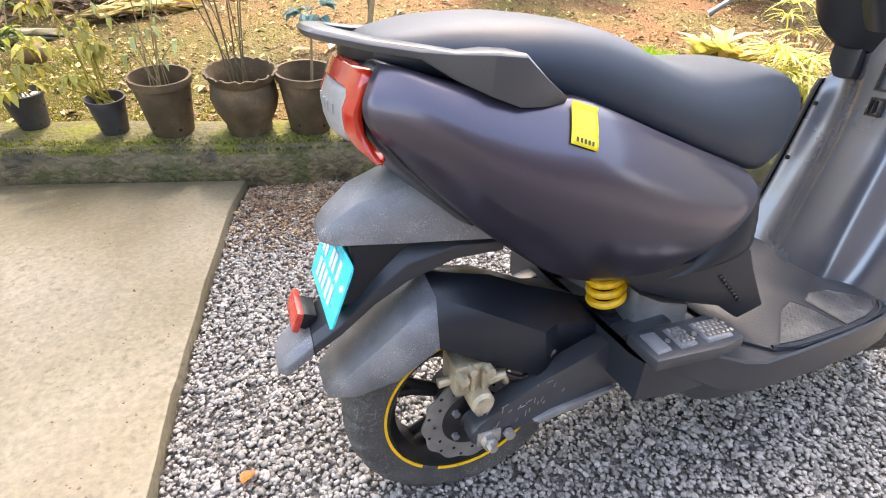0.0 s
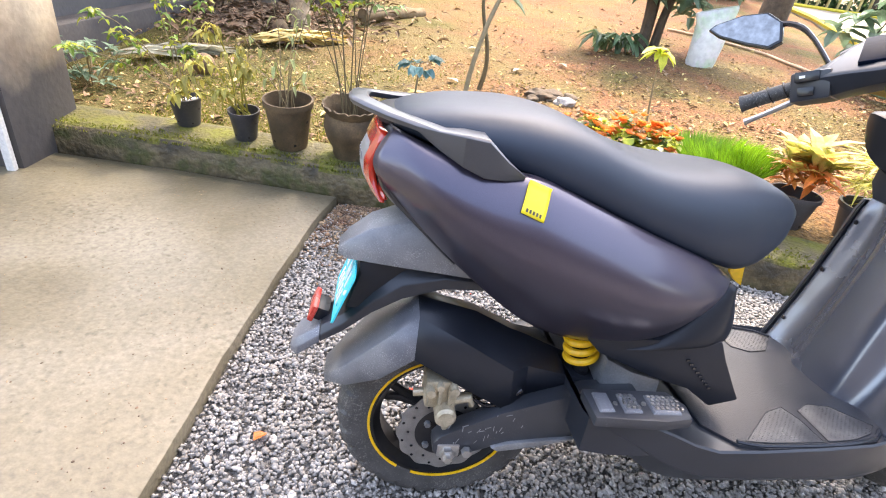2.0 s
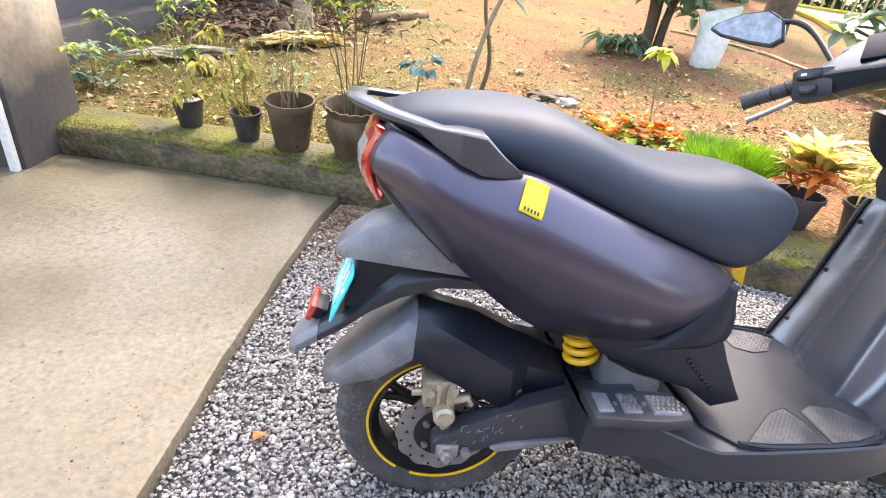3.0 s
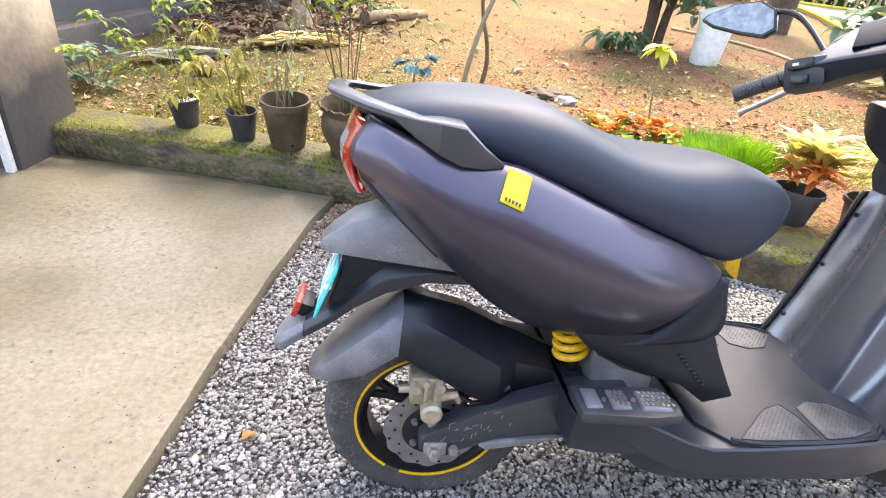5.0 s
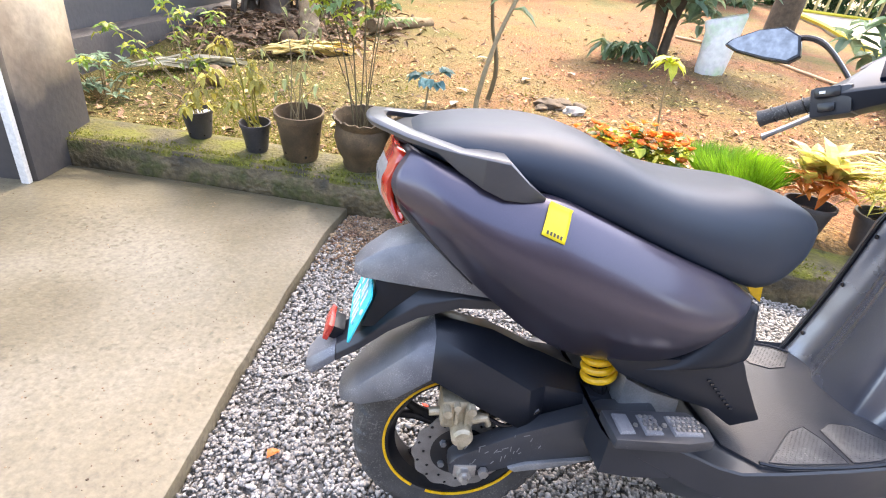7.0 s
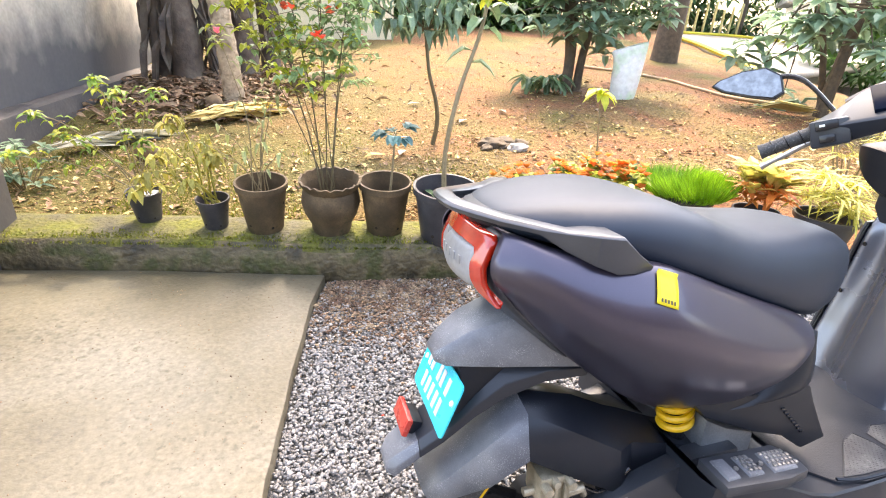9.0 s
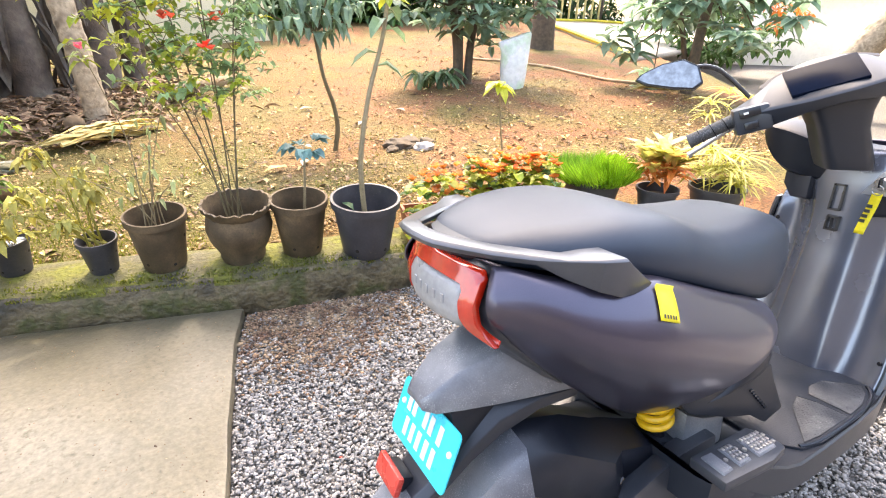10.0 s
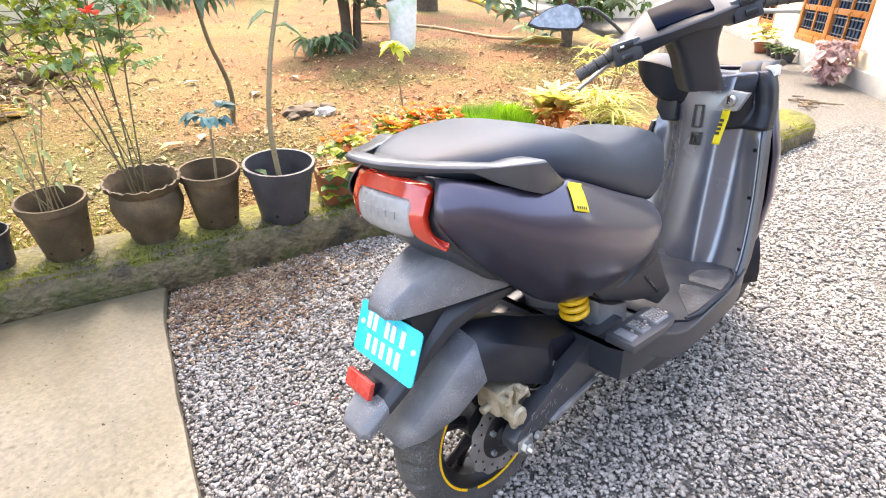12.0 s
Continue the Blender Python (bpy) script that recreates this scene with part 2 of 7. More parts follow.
POTSOIL = surf("pot_soil", [(0.012, 0.009, 0.006), (0.032, 0.023, 0.014)], scale=30, rough=0.95, bump=1.0, fine=90, dist=0.008)
BARK = surf("brown_bark", [(0.065, 0.046, 0.03), (0.14, 0.105, 0.07)], scale=18, rough=0.85, bump=0.7, fine=60, dist=0.006)
PALMBARK = surf("palm_trunk_bark", [(0.26, 0.20, 0.13), (0.42, 0.34, 0.24), (0.16, 0.12, 0.08)], scale=10, rough=0.85, bump=0.8, fine=40, dist=0.008, grain=0.6)
BANANA = surf("dark_banana_stem", [(0.045, 0.036, 0.032), (0.12, 0.092, 0.072), (0.19, 0.165, 0.13)], scale=5, rough=0.7, bump=0.7, fine=30, dist=0.012)
LOGBARK = surf("weathered_log", [(0.11, 0.075, 0.042), (0.20, 0.15, 0.085), (0.13, 0.085, 0.040)], scale=12, rough=0.85, bump=0.7, fine=50, dist=0.006)
TWIG = surf("pale_brown_twig", [(0.20, 0.155, 0.080), (0.32, 0.25, 0.14)], scale=20, rough=0.7, bump=0.3, fine=90)
ROSEWOOD = surf("brown_green_rose_cane", [(0.085, 0.070, 0.034), (0.16, 0.125, 0.062)], scale=20, rough=0.7, bump=0.3, fine=90)
STRAW = surf("dry_palm_leaf", [(0.52, 0.40, 0.14), (0.66, 0.54, 0.24)], scale=12, rough=0.7, bump=0.4, fine=60, island=0.25)
HUSK = surf("coconut_husk", [(0.15, 0.10, 0.06), (0.24, 0.17, 0.10)], scale=20, rough=0.9, bump=0.8, fine=60)
BAG = surf("white_grow_bag", [(0.90, 0.93, 0.88), (0.93, 0.94, 0.92), (0.62, 0.80, 0.56)], scale=5, rough=0.5, bump=0.4, fine=25, dist=0.01, through=0.2)
HOSE = surf("dusty_hose", [(0.46, 0.32, 0.20), (0.56, 0.41, 0.27)], scale=9, rough=0.7, bump=0.1)
PATH = surf("pale_path", [(0.42, 0.38, 0.31), (0.55, 0.50, 0.42)], scale=2, rough=0.85, bump=0.3, fine=40)
YELLOWLINE = surf("yellow_kerb_paint", [(0.52, 0.42, 0.03), (0.66, 0.54, 0.05)], scale=6, rough=0.7, bump=0.3, fine=40)
LEAF = leafy("green_leaf", (0.043, 0.109, 0.026), (0.102, 0.203, 0.043))
LEAFBIG = leafy("broad_green_leaf", (0.10, 0.175, 0.085), (0.20, 0.30, 0.155), rough=0.32)
LEAFLIME = leafy("lime_leaf", (0.232, 0.317, 0.026), (0.487, 0.487, 0.052))
LEAFYEL = leafy("yellow_leaf", (0.357, 0.323, 0.060), (0.510, 0.451, 0.119))
LEAFBLUE = leafy("blue_green_leaf", (0.072, 0.174, 0.174), (0.145, 0.275, 0.261))
LEAFPALE = leafy("pale_grey_green_leaf", (0.138, 0.228, 0.144), (0.275, 0.396, 0.264))
LEAFSPRING = leafy("spring_green_leaf", (0.10, 0.20, 0.035), (0.24, 0.36, 0.07))
LEAFROSE = leafy("rose_leaf", (0.162, 0.273, 0.111), (0.338, 0.468, 0.208), through=0.45)
LEAFDRY = leafy("pale_straw_green_leaf", (0.26, 0.30, 0.10), (0.42, 0.45, 0.20))
PINKPETAL = leafy("pink_petal", (0.80, 0.12, 0.20), (0.85, 0.22, 0.30))
MATPAD = surf("dusty_rubber_pad", [(0.030, 0.032, 0.036), (0.051, 0.053, 0.057), (0.090, 0.092, 0.092)], scale=26, rough=0.5, rvar=0.1, bump=0.6, fine=330, dist=0.0012, speck=((0.30, 0.295, 0.28), 260, 0.86, 1.10))
LEAFDARK = leafy("deep_shade_leaf", (0.035, 0.075, 0.026), (0.078, 0.142, 0.047))
LEAFSPIKE = leafy("yellow_spike_leaf", (0.459, 0.443, 0.074), (0.656, 0.623, 0.164))
LEAFCROT = leafy("cream_croton_leaf", (0.476, 0.180, 0.056), (0.561, 0.410, 0.128), (0.391, 0.394, 0.080), (0.595, 0.492, 0.192))
LEAFRED = leafy("orange_red_leaf", (0.652, 0.148, 0.037), (0.757, 0.308, 0.061))
PETAL = leafy("red_petal", (0.850, 0.087, 0.051), (0.850, 0.174, 0.087))
LAWN = leafy("bright_grass", (0.116, 0.278, 0.013), (0.255, 0.441, 0.026))
MOSS = leafy("moss_tuft", (0.115, 0.143, 0.016), (0.216, 0.224, 0.032), through=0.5)
PINKLEAF = leafy("dusky_pink_leaf", (0.50, 0.33, 0.34), (0.72, 0.54, 0.53))
GREYFOL = leafy("pale_dry_leaf", (0.290, 0.290, 0.217), (0.493, 0.478, 0.377))


# ---- mesh tools ----
class Geo:
    """Vertices and faces of one mesh."""

    def __init__(self):
        self.v, self.f = [], []

    def add(self, verts, faces):
        k = len(self.v)
        self.v += [tuple(p) for p in verts]
        self.f += [tuple(i + k for i in f) for f in faces]
        return self

    def box(self, a, b, m=None):
        c = [Vector((x, y, z)) for x in (a[0], b[0]) for y in (a[1], b[1]) for z in (a[2], b[2])]
        return self.add([m @ p for p in c] if m else c, [(0, 1, 3, 2), (4, 6, 7, 5), (0, 4, 5, 1), (2, 3, 7, 6), (0, 2, 6, 4), (1, 5, 7, 3)])

    def loft(self, rings, closed=True, caps=True):
        n = len(rings[0])
        faces = []
        for i in range(len(rings) - 1):
            for j in range(n if closed else n - 1):
                k = (j + 1) % n
                faces.append((i * n + j, i * n + k, (i + 1) * n + k, (i + 1) * n + j))
        if caps and closed:
            faces += [tuple(range(n))[::-1], tuple((len(rings) - 1) * n + j for j in range(n))]
        return self.add([p for r in rings for p in r], faces)

    def tube(self, pts, radii, n=8, caps=True):
        pts = [Vector(p) for p in pts]
        if not hasattr(radii, "__len__"):
            radii = [radii] * len(pts)
        rings, side = [], None
        for i, p in enumerate(pts):
            d = (pts[min(i + 1, len(pts) - 1)] - pts[max(i - 1, 0)]).normalized()
            if side is None:
                side = d.orthogonal().normalized()
            side = (side - d * side.dot(d)).normalized()
            up = d.cross(side)
            rings.append([p + (side * math.cos(a) + up * math.sin(a)) * float(radii[i]) for a in (2 * math.pi * k / n for k in range(n))])
        return self.loft(rings, True, caps)

    def prism(self, poly, a, b, axis="y"):
        """A polygon in the plane across an axis, drawn out from a to b."""
        put = {"y": lambda p, t: (p[0], t, p[1]), "z": lambda p, t: (p[0], p[1], t), "x": lambda p, t: (t, p[0], p[1])}[axis]
        return self.loft([[put(p, a) for p in poly], [put(p, b) for p in poly]])

    def lathe(self, prof, n=32, m=None, closed=False):
        """A profile of (radius, height) turned round z."""
        rings = [[Vector((r * math.cos(t), r * math.sin(t), h)) for r, h in prof] for t in (2 * math.pi * k / n for k in range(n))]
        rings.append(rings[0])
        if m:
            rings = [[m @ p for p in r] for r in rings]
        return self.loft(rings, closed, False)

    def leaf(self, p, d, up, length, width, fold=0.25, droop=0.3):
        p, d, up, length, width = Vector(p), Vector(d).normalized(), Vector(up), float(length), float(width)
        s = d.cross(up)
        s = s.normalized() if s.length > 1e-4 else d.orthogonal().normalized()
        n = s.cross(d)
        a = p + d * length * 0.35 + n * length * 0.05
        b = p + d * length * 0.72 - n * length * droop * 0.3
        t = p + d * length * 0.98 - n * length * droop * 0.75
        up1, up2 = n * width * fold, n * width * fold * 0.8
        verts = [p, a, b, t, a + s * width * 0.5 + up1, a - s * width * 0.5 + up1, b + s * width * 0.42 + up2, b - s * width * 0.42 + up2]
        return self.add(verts, [(0, 4, 1), (0, 1, 5), (1, 4, 6, 2), (1, 2, 7, 5), (2, 6, 3), (2, 3, 7)])


def part(name, geo, material, parent=None, label="", bevel=0.0, smooth=35, thick=0.0, segs=2):
    """Links one mesh object, under a thing or a part if one is given."""
    me = bpy.data.meshes.new(name)
    me.from_pydata(geo.v, [], geo.f)
    if len(geo.v) < 6000 or bevel:
        bm = bmesh.new()
        bm.from_mesh(me)
        bmesh.ops.remove_doubles(bm, verts=bm.verts, dist=1e-5)
        bmesh.ops.recalc_face_normals(bm, faces=bm.faces)
        if bevel:
            edges = [e for e in bm.edges if len(e.link_faces) == 2 and e.calc_face_angle(0) > radians(28)]
            bmesh.ops.bevel(bm, geom=edges, offset=bevel, segments=segs, profile=0.6, affect="EDGES", clamp_overlap=True)
        bm.to_mesh(me)
        bm.free()
    me.materials.append(material)
    if smooth:
        me.polygons.foreach_set("use_smooth", [True] * len(me.polygons))
        me.set_sharp_from_angle(angle=radians(smooth))
    ob = new(name, me)
    if thick:
        mod = ob.modifiers.new("thickness", "SOLIDIFY")
        mod.thickness, mod.offset = thick, -1
    if parent:
        ob.parent = parent
    if label:
        ob["label"] = label
    if parent and name in ("stalk", "twig_growth", "foliage", "young_foliage", "bronze_foliage", "red_foliage", "top_foliage", "blossom", "frond_blade", "dead_sheath", "leaf_crown", "frond_crown", "pebble_layer", "grass_tuft", "side_foliage", "crown"):
        ob["kind"] = "stuff"
    return ob


def thing(name, label, category, m=None, group="", kind=""):
    ob = new(name)
    ob.empty_display_size = 0.05
    if m is not None:
        ob.matrix_world = m
    return tagged(ob, label, category, group, kind)


def curve(pts, n):
    """n points of a smooth curve through the given ones."""
    pts = [Vector(p) for p in pts]
    out = []
    for k in range(n):
        t = k * (len(pts) - 1) / (n - 1)
        i = min(int(t), len(pts) - 2)
        u = t - i
        p0, p1, p2, p3 = pts[max(i - 1, 0)], pts[i], pts[i + 1], pts[min(i + 2, len(pts) - 1)]
        out.append(0.5 * (2 * p1 + (p2 - p0) * u + (2 * p0 - 5 * p1 + 4 * p2 - p3) * u * u + (3 * p1 - p0 - 3 * p2 + p3) * u ** 3))
    return out


def interp(x, xs, ys):
    return float(np.interp(x, xs, ys))


# ---- ground and structure ----
KX = [-3.2, -1.85, -1.1, -0.5, 0.0, 0.4, 0.9, 1.5, 2.2, 3.0, 3.92]
KY = [1.74, 1.64, 1.57, 1.47, 1.44, 1.43, 1.28, 1.02, 0.85, 0.82, 0.84]


def kerb_y(x):
    return interp(x, KX, KY)


def kerb_top(x):
    return interp(x, [-3, 1.0, 4.2], [0.20, 0.19, 0.13])


def garden_z(x, y):
    base = 0.19 + 0.065 * (y - 1.5) + 0.035 * x
    return base - 0.05 * max(0.0, x - 3.0) + 0.012 * noise.noise((x * 2.3, y * 2.3, 0)) + 0.03 * noise.noise((x * 0.7, y * 0.7, 3))


g = Geo()
g.add([(-300, -300, -0.004), (400, -300, -0.004), (400, 400, -0.004), (-300, 400, -0.004)], [(0, 1, 2, 3)])
tagged(part("ground", g, GRAVELBED, smooth=0), "grey crushed gravel yard around the parked scooter", "ground", kind="structure")

slab_poly = [(-4.5, -4.0), (-0.93, -4.0), (-0.80, -2.0), (-0.68, -0.8), (-0.635, 0.0), (-0.622, 0.30), (-0.588, 0.75), (-0.546, 1.19), (-0.505, 1.40), (-0.49, 1.455)]
slab_poly += [(-0.8, 1.50), (-1.3, 1.575), (-1.9, 1.63), (-4.5, 1.8)]
edge = []
for (x0, y0), (x1, y1) in zip(slab_poly, slab_poly[1:] + slab_poly[:1]):
    near = max(x0, x1) > -1.0 and abs(y1 - y0) > 0.2 and y0 > -2.5
    steps = max(1, int(abs(y1 - y0) / 0.05)) if near else 1
    for k in range(steps):
        u = k / steps
        x, y = x0 + (x1 - x0) * u, y0 + (y1 - y0) * u
        edge.append((x + (0.006 * noise.noise((x * 9, y * 9, 5)) if near else 0), y))
g = Geo().prism(edge, -0.05, 0.05, "z")
slab = tagged(part("slab", g, CONCRETE, bevel=0.014, smooth=40), "damp stained beige concrete slab, darker beside the mossy kerb", "slab", kind="structure")

g = Geo()
rings = []
for k in range(91):
    x = -3.2 + 7.12 * k / 90
    y, z = kerb_y(x), kerb_top(x)
    w = lambda a, b: 0.012 * noise.noise((x * 6 + a, b, 0.3))
    rings.append([(x, y + w(0, 1), -0.05), (x, y + w(0, 2) - 0.006, 0.06), (x, y + w(0, 3), z - 0.038), (x, y + 0.022 + w(0, 4), z - 0.010 + w(1, 1) * 0.5), (x, y + 0.12, z - 0.001 + w(1, 2)), (x, y + 0.24, z + 0.009 + w(1, 3)), (x, y + 0.33, z - 0.01), (x, y + 0.33, -0.05)])
end = rings[-1]
for k in range(1, 13):
    a = math.pi * 0.62 * k / 12
    c = Vector((3.92, 1.20, 0))
    rings.append([(c.x + 1.1 * (1.20 - p[1]) * math.sin(a), c.y - (1.20 - p[1]) * math.cos(a), p[2] + 0.03 * math.sin(a)) for p in end])
kerb = tagged(part("kerb", g.loft(rings), MOSSY, smooth=60), "low moss-covered concrete kerb edging the garden bed", "kerb", kind="structure")
me = kerb.data
me.materials.append(KERBSIDE)
for p in me.polygons:
    if abs(p.normal.z) < 0.6:
        p.material_index = 1

# garden bed, one sheet rising gently away from the kerb
g = Geo()
NX, NY = 150, 130
for i in range(NY + 1):
    v = (i / NY) ** 1.7
    for j in range(NX + 1):
        x = -3.0 + 7.6 * j / NX
        y0 = kerb_y(x) + 0.26 + max(0, x - 3.7) * 0.9
        x += v * max(0, x - 2.5) * 3.0
        y = y0 + v * (16 - y0)
        g.v.append((x, y, min(garden_z(x, y), kerb_top(min(x, 4)) - 0.01 + (y - y0) * 0.12) + 0.008 * noise.noise((x * 11, y * 11, 1)) + 0.004 * noise.noise((x * 30, y * 30, 1))))
for i in range(NY):
    for j in range(NX):
        a = i * (NX + 1) + j
        g.f.append((a, a + 1, a + NX + 2, a + NX + 1))
tagged(part("garden_soil", g, SOIL, smooth=180), "sunlit laterite garden soil with moss and dry patches", "soil", kind="structure")

# wall end beside the slab, side wall and far wall
g = Geo().box((-2.75, 1.40, 0.0), (-1.905, 1.86, 2.6))
tagged(part("wall_west", g, WALLSTAIN, bevel=0.012), "stained plaster wall end beside the slab", "wall", kind="structure")


def ragged_dark(material, along, low, high, strength, tint):
    """A ragged dark area, damp on the walls, that ends where the weighted place, roughened by noise, passes low to
    high.
    """
    wt = material.node_tree
    wl = wt.links
    tc, dot, rag, total, margin, damp = [wt.nodes.new("ShaderNode" + k) for k in ("TexCoord", "VectorMath", "TexNoise", "Math", "MapRange", "Mix")]
    rag.inputs["Scale"].default_value, rag.inputs["Detail"].default_value = 3.0, 8
    dot.operation = "DOT_PRODUCT"
    dot.inputs[1].default_value = along
    wl.new(tc.outputs["Object"], dot.inputs[0])
    wl.new(tc.outputs["Object"], rag.inputs["Vector"])
    total.operation, total.inputs[1].default_value = "MULTIPLY_ADD", 0.7
    wl.new(rag.outputs["Fac"], total.inputs[0])
    wl.new(dot.outputs["Value"], total.inputs[2])
    margin.inputs["From Min"].default_value, margin.inputs["From Max"].default_value = low, high
    margin.inputs["To Min"].default_value, margin.inputs["To Max"].default_value = strength, 0.0
    wl.new(total.outputs[0], margin.inputs["Value"])
    damp.data_type = "RGBA"
    base = wt.nodes["Principled BSDF"].inputs["Base Color"]
    wl.new(base.links[0].from_socket, damp.inputs[6])
    damp.inputs[7].default_value = (*tint, 1)
    wl.new(margin.outputs[0], damp.inputs[0])
    wl.new(damp.outputs[2], base)


ragged_dark(WALLSTAIN, (-0.75, 0, 1), 2.20, 2.66, 0.92, (0.034, 0.037, 0.046))
ragged_dark(WALLGREY, (0, 0, 1), 1.05, 1.55, 0.9, (0.060, 0.066, 0.080))
# the slab is darker in a ragged band along the kerb
ragged_dark(CONCRETE, (-0.125, -1, 0), -1.00, -0.50, 0.72, (0.052, 0.047, 0.028))
g = Geo().box((-3.0, 2.12, 0.0), (-2.72, 9.4, 2.3))
tagged(part("wall_side", g, WALLGREY, bevel=0.02), "weathered grey boundary wall with dark stains", "wall", kind="structure")
g = Geo().box((-2.72, 2.12, 0.0), (-2.52, 9.2, 0.43))
tagged(part("wall_ledge", g, DARKBASE, bevel=0.03), "low dark ledge along the boundary wall", "ledge", kind="structure")
g = Geo().box((-3.0, 9.2, 0.0), (0.6, 9.4, 2.6))
tagged(part("wall_far", g, CREAM, bevel=0.01), "cream boundary wall behind the banana stems", "wall", kind="structure")
g = Geo().box((-1.955, 1.360, 0.05), (-1.920, 1.388, 1.1))
tagged(part("gate_post", g, WHITE, bevel=0.004), "thin white painted post against the stained wall", "post")

# unseen wall added behind the camera, dark so that the scooter's reflections are dim
g = Geo().box((-6.0, -5.0, 0.0), (8.0, -4.75, 3.3))
tagged(part("wall_south", g, DARKBASE, bevel=0.01), "plain unseen wall added dark to dim the scooter's reflections", "wall", kind="structure")


# ---- scooter ----
scooter = thing("scooter", "dark grey electric scooter parked on gravel with yellow stickers", "scooter", pose(-0.013, -0.020, 0.010, 0, 0, 5) @ pose(0, 0, 0, -5.74, 0, 0))
HUB = 0.2325


def body_panel(side):
    """The bulging flank under the seat: rows run from its upper to its lower edge."""
    top = curve([(-0.158, 0.108, 0.866), (-0.134, 0.150, 0.861), (-0.079, 0.186, 0.846), (-0.009, 0.203, 0.833), (0.052, 0.209, 0.829), (0.10, 0.206, 0.815), (0.203, 0.198, 0.772), (0.314, 0.186, 0.727), (0.372, 0.175, 0.705), (0.440, 0.158, 0.676), (0.492, 0.134, 0.646)], 48)
    low = curve([(-0.150, 0.126, 0.765), (-0.113, 0.128, 0.724), (-0.05, 0.130, 0.662), (0.008, 0.130, 0.612), (0.068, 0.130, 0.563), (0.129, 0.131, 0.526), (0.19, 0.136, 0.508), (0.25, 0.142, 0.502), (0.32, 0.150, 0.508), (0.39, 0.156, 0.536), (0.445, 0.152, 0.585), (0.492, 0.134, 0.644)], 48)
    rows = []
    for i, (a, b) in enumerate(zip(top, low)):
        u = i / 47
        bulge = interp(u, [0, 0.06, 0.16, 0.32, 0.5, 0.66, 0.8, 0.9, 0.96, 1], [0.016, 0.036, 0.058, 0.074, 0.076, 0.070, 0.054, 0.034, 0.016, 0.0])
        row = [(a.x, side * (a.y - 0.055), a.z - 0.004), (a.x, side * (a.y - 0.022), a.z + 0.003), (a.x, side * (a.y - 0.006), a.z + 0.002)]
        for k in range(21):
            v = k / 20
            p = a.lerp(b, v)
            out = interp(v, [0, 0.05, 0.1, 0.18, 0.28, 0.4, 0.52, 0.66, 0.8, 0.91, 1], [0, 0.20, 0.38, 0.64, 0.87, 1.0, 0.97, 0.80, 0.50, 0.23, 0])
            near = max(0.0, 1 - u / 0.12) ** 1.5
            row.append((p.x - 0.030 * near * math.sin(math.pi * v), side * (p.y + bulge * out), p.z))
        # the lower edge folds inwards, so that the panel has depth
        row.append((b.x, side * (b.y - 0.012), b.z - 0.004))
        row.append((b.x, side * (b.y - 0.035), b.z + 0.004))
        rows.append(row)
    for _ in range(2):
        rows = [rows[0]] + [[tuple((Vector(p) + 2 * Vector(q) + Vector(r)) / 4) for p, q, r in zip(rows[i - 1], rows[i], rows[i + 1])] for i in range(1, 47)] + [rows[-1]]
    g = Geo().loft(rows, False, False)
    return part("side_panel", g, PAINT, scooter, "satin dark grey metallic side panel", smooth=60, thick=0.003)


panel_right = body_panel(-1)
body_panel(1)


# sticker with a line of print on its lower edge
corners = [(0.047, -0.2125, 0.831), (0.083, -0.2135, 0.819), (0.069, -0.2435, 0.775), (0.033, -0.2370, 0.788)]


panel_tree = BVHTree.FromPolygons([v.co for v in panel_right.data.vertices], [tuple(p.vertices) for p in panel_right.data.polygons])


def sticker_at(u, v, off=0.0035):
    a, b, c, d = [Vector(p) for p in corners]
    p = a.lerp(b, u).lerp(d.lerp(c, u), v)
    hit = panel_tree.ray_cast(Vector((p.x, -1.0, p.z)), Vector((0, 1, 0)))[0]
    p.y = min(p.y if v < 0.1 else 0.0, hit.y if hit else p.y) - off
    return p


g = Geo().loft([[sticker_at(u / 6, v / 8) for u in range(7)] for v in range(9)], False, False)
part("sticker", g, STICKER, panel_right, "bright yellow square sticker", thick=0.0006)
g = Geo()
for k in range(5):
    u = 0.16 + 0.145 * k
    g.add([sticker_at(u, 0.80, 0.0045), sticker_at(u + 0.085, 0.80, 0.0045), sticker_at(u + 0.085, 0.91, 0.0045), sticker_at(u, 0.91, 0.0045)], [(0, 1, 2, 3)])
part("printed_bar", g, DARKMARK, panel_right, "dark printed bars", smooth=0)

# inner core between the panels
rings = []
for x, zt, zb, w in ((-0.165, 0.846, 0.775, 0.095), (-0.05, 0.838, 0.664, 0.130), (0.1, 0.785, 0.546, 0.142), (0.25, 0.72, 0.525, 0.150), (0.4, 0.65, 0.56, 0.145), (0.47, 0.64, 0.60, 0.14)):
    rings.append([(x, -w, zt), (x, w, zt), (x, w * 0.9, zb), (x, -w * 0.9, zb)])
part("body_core", Geo().loft(rings), PLASTIC, scooter, bevel=0.01)

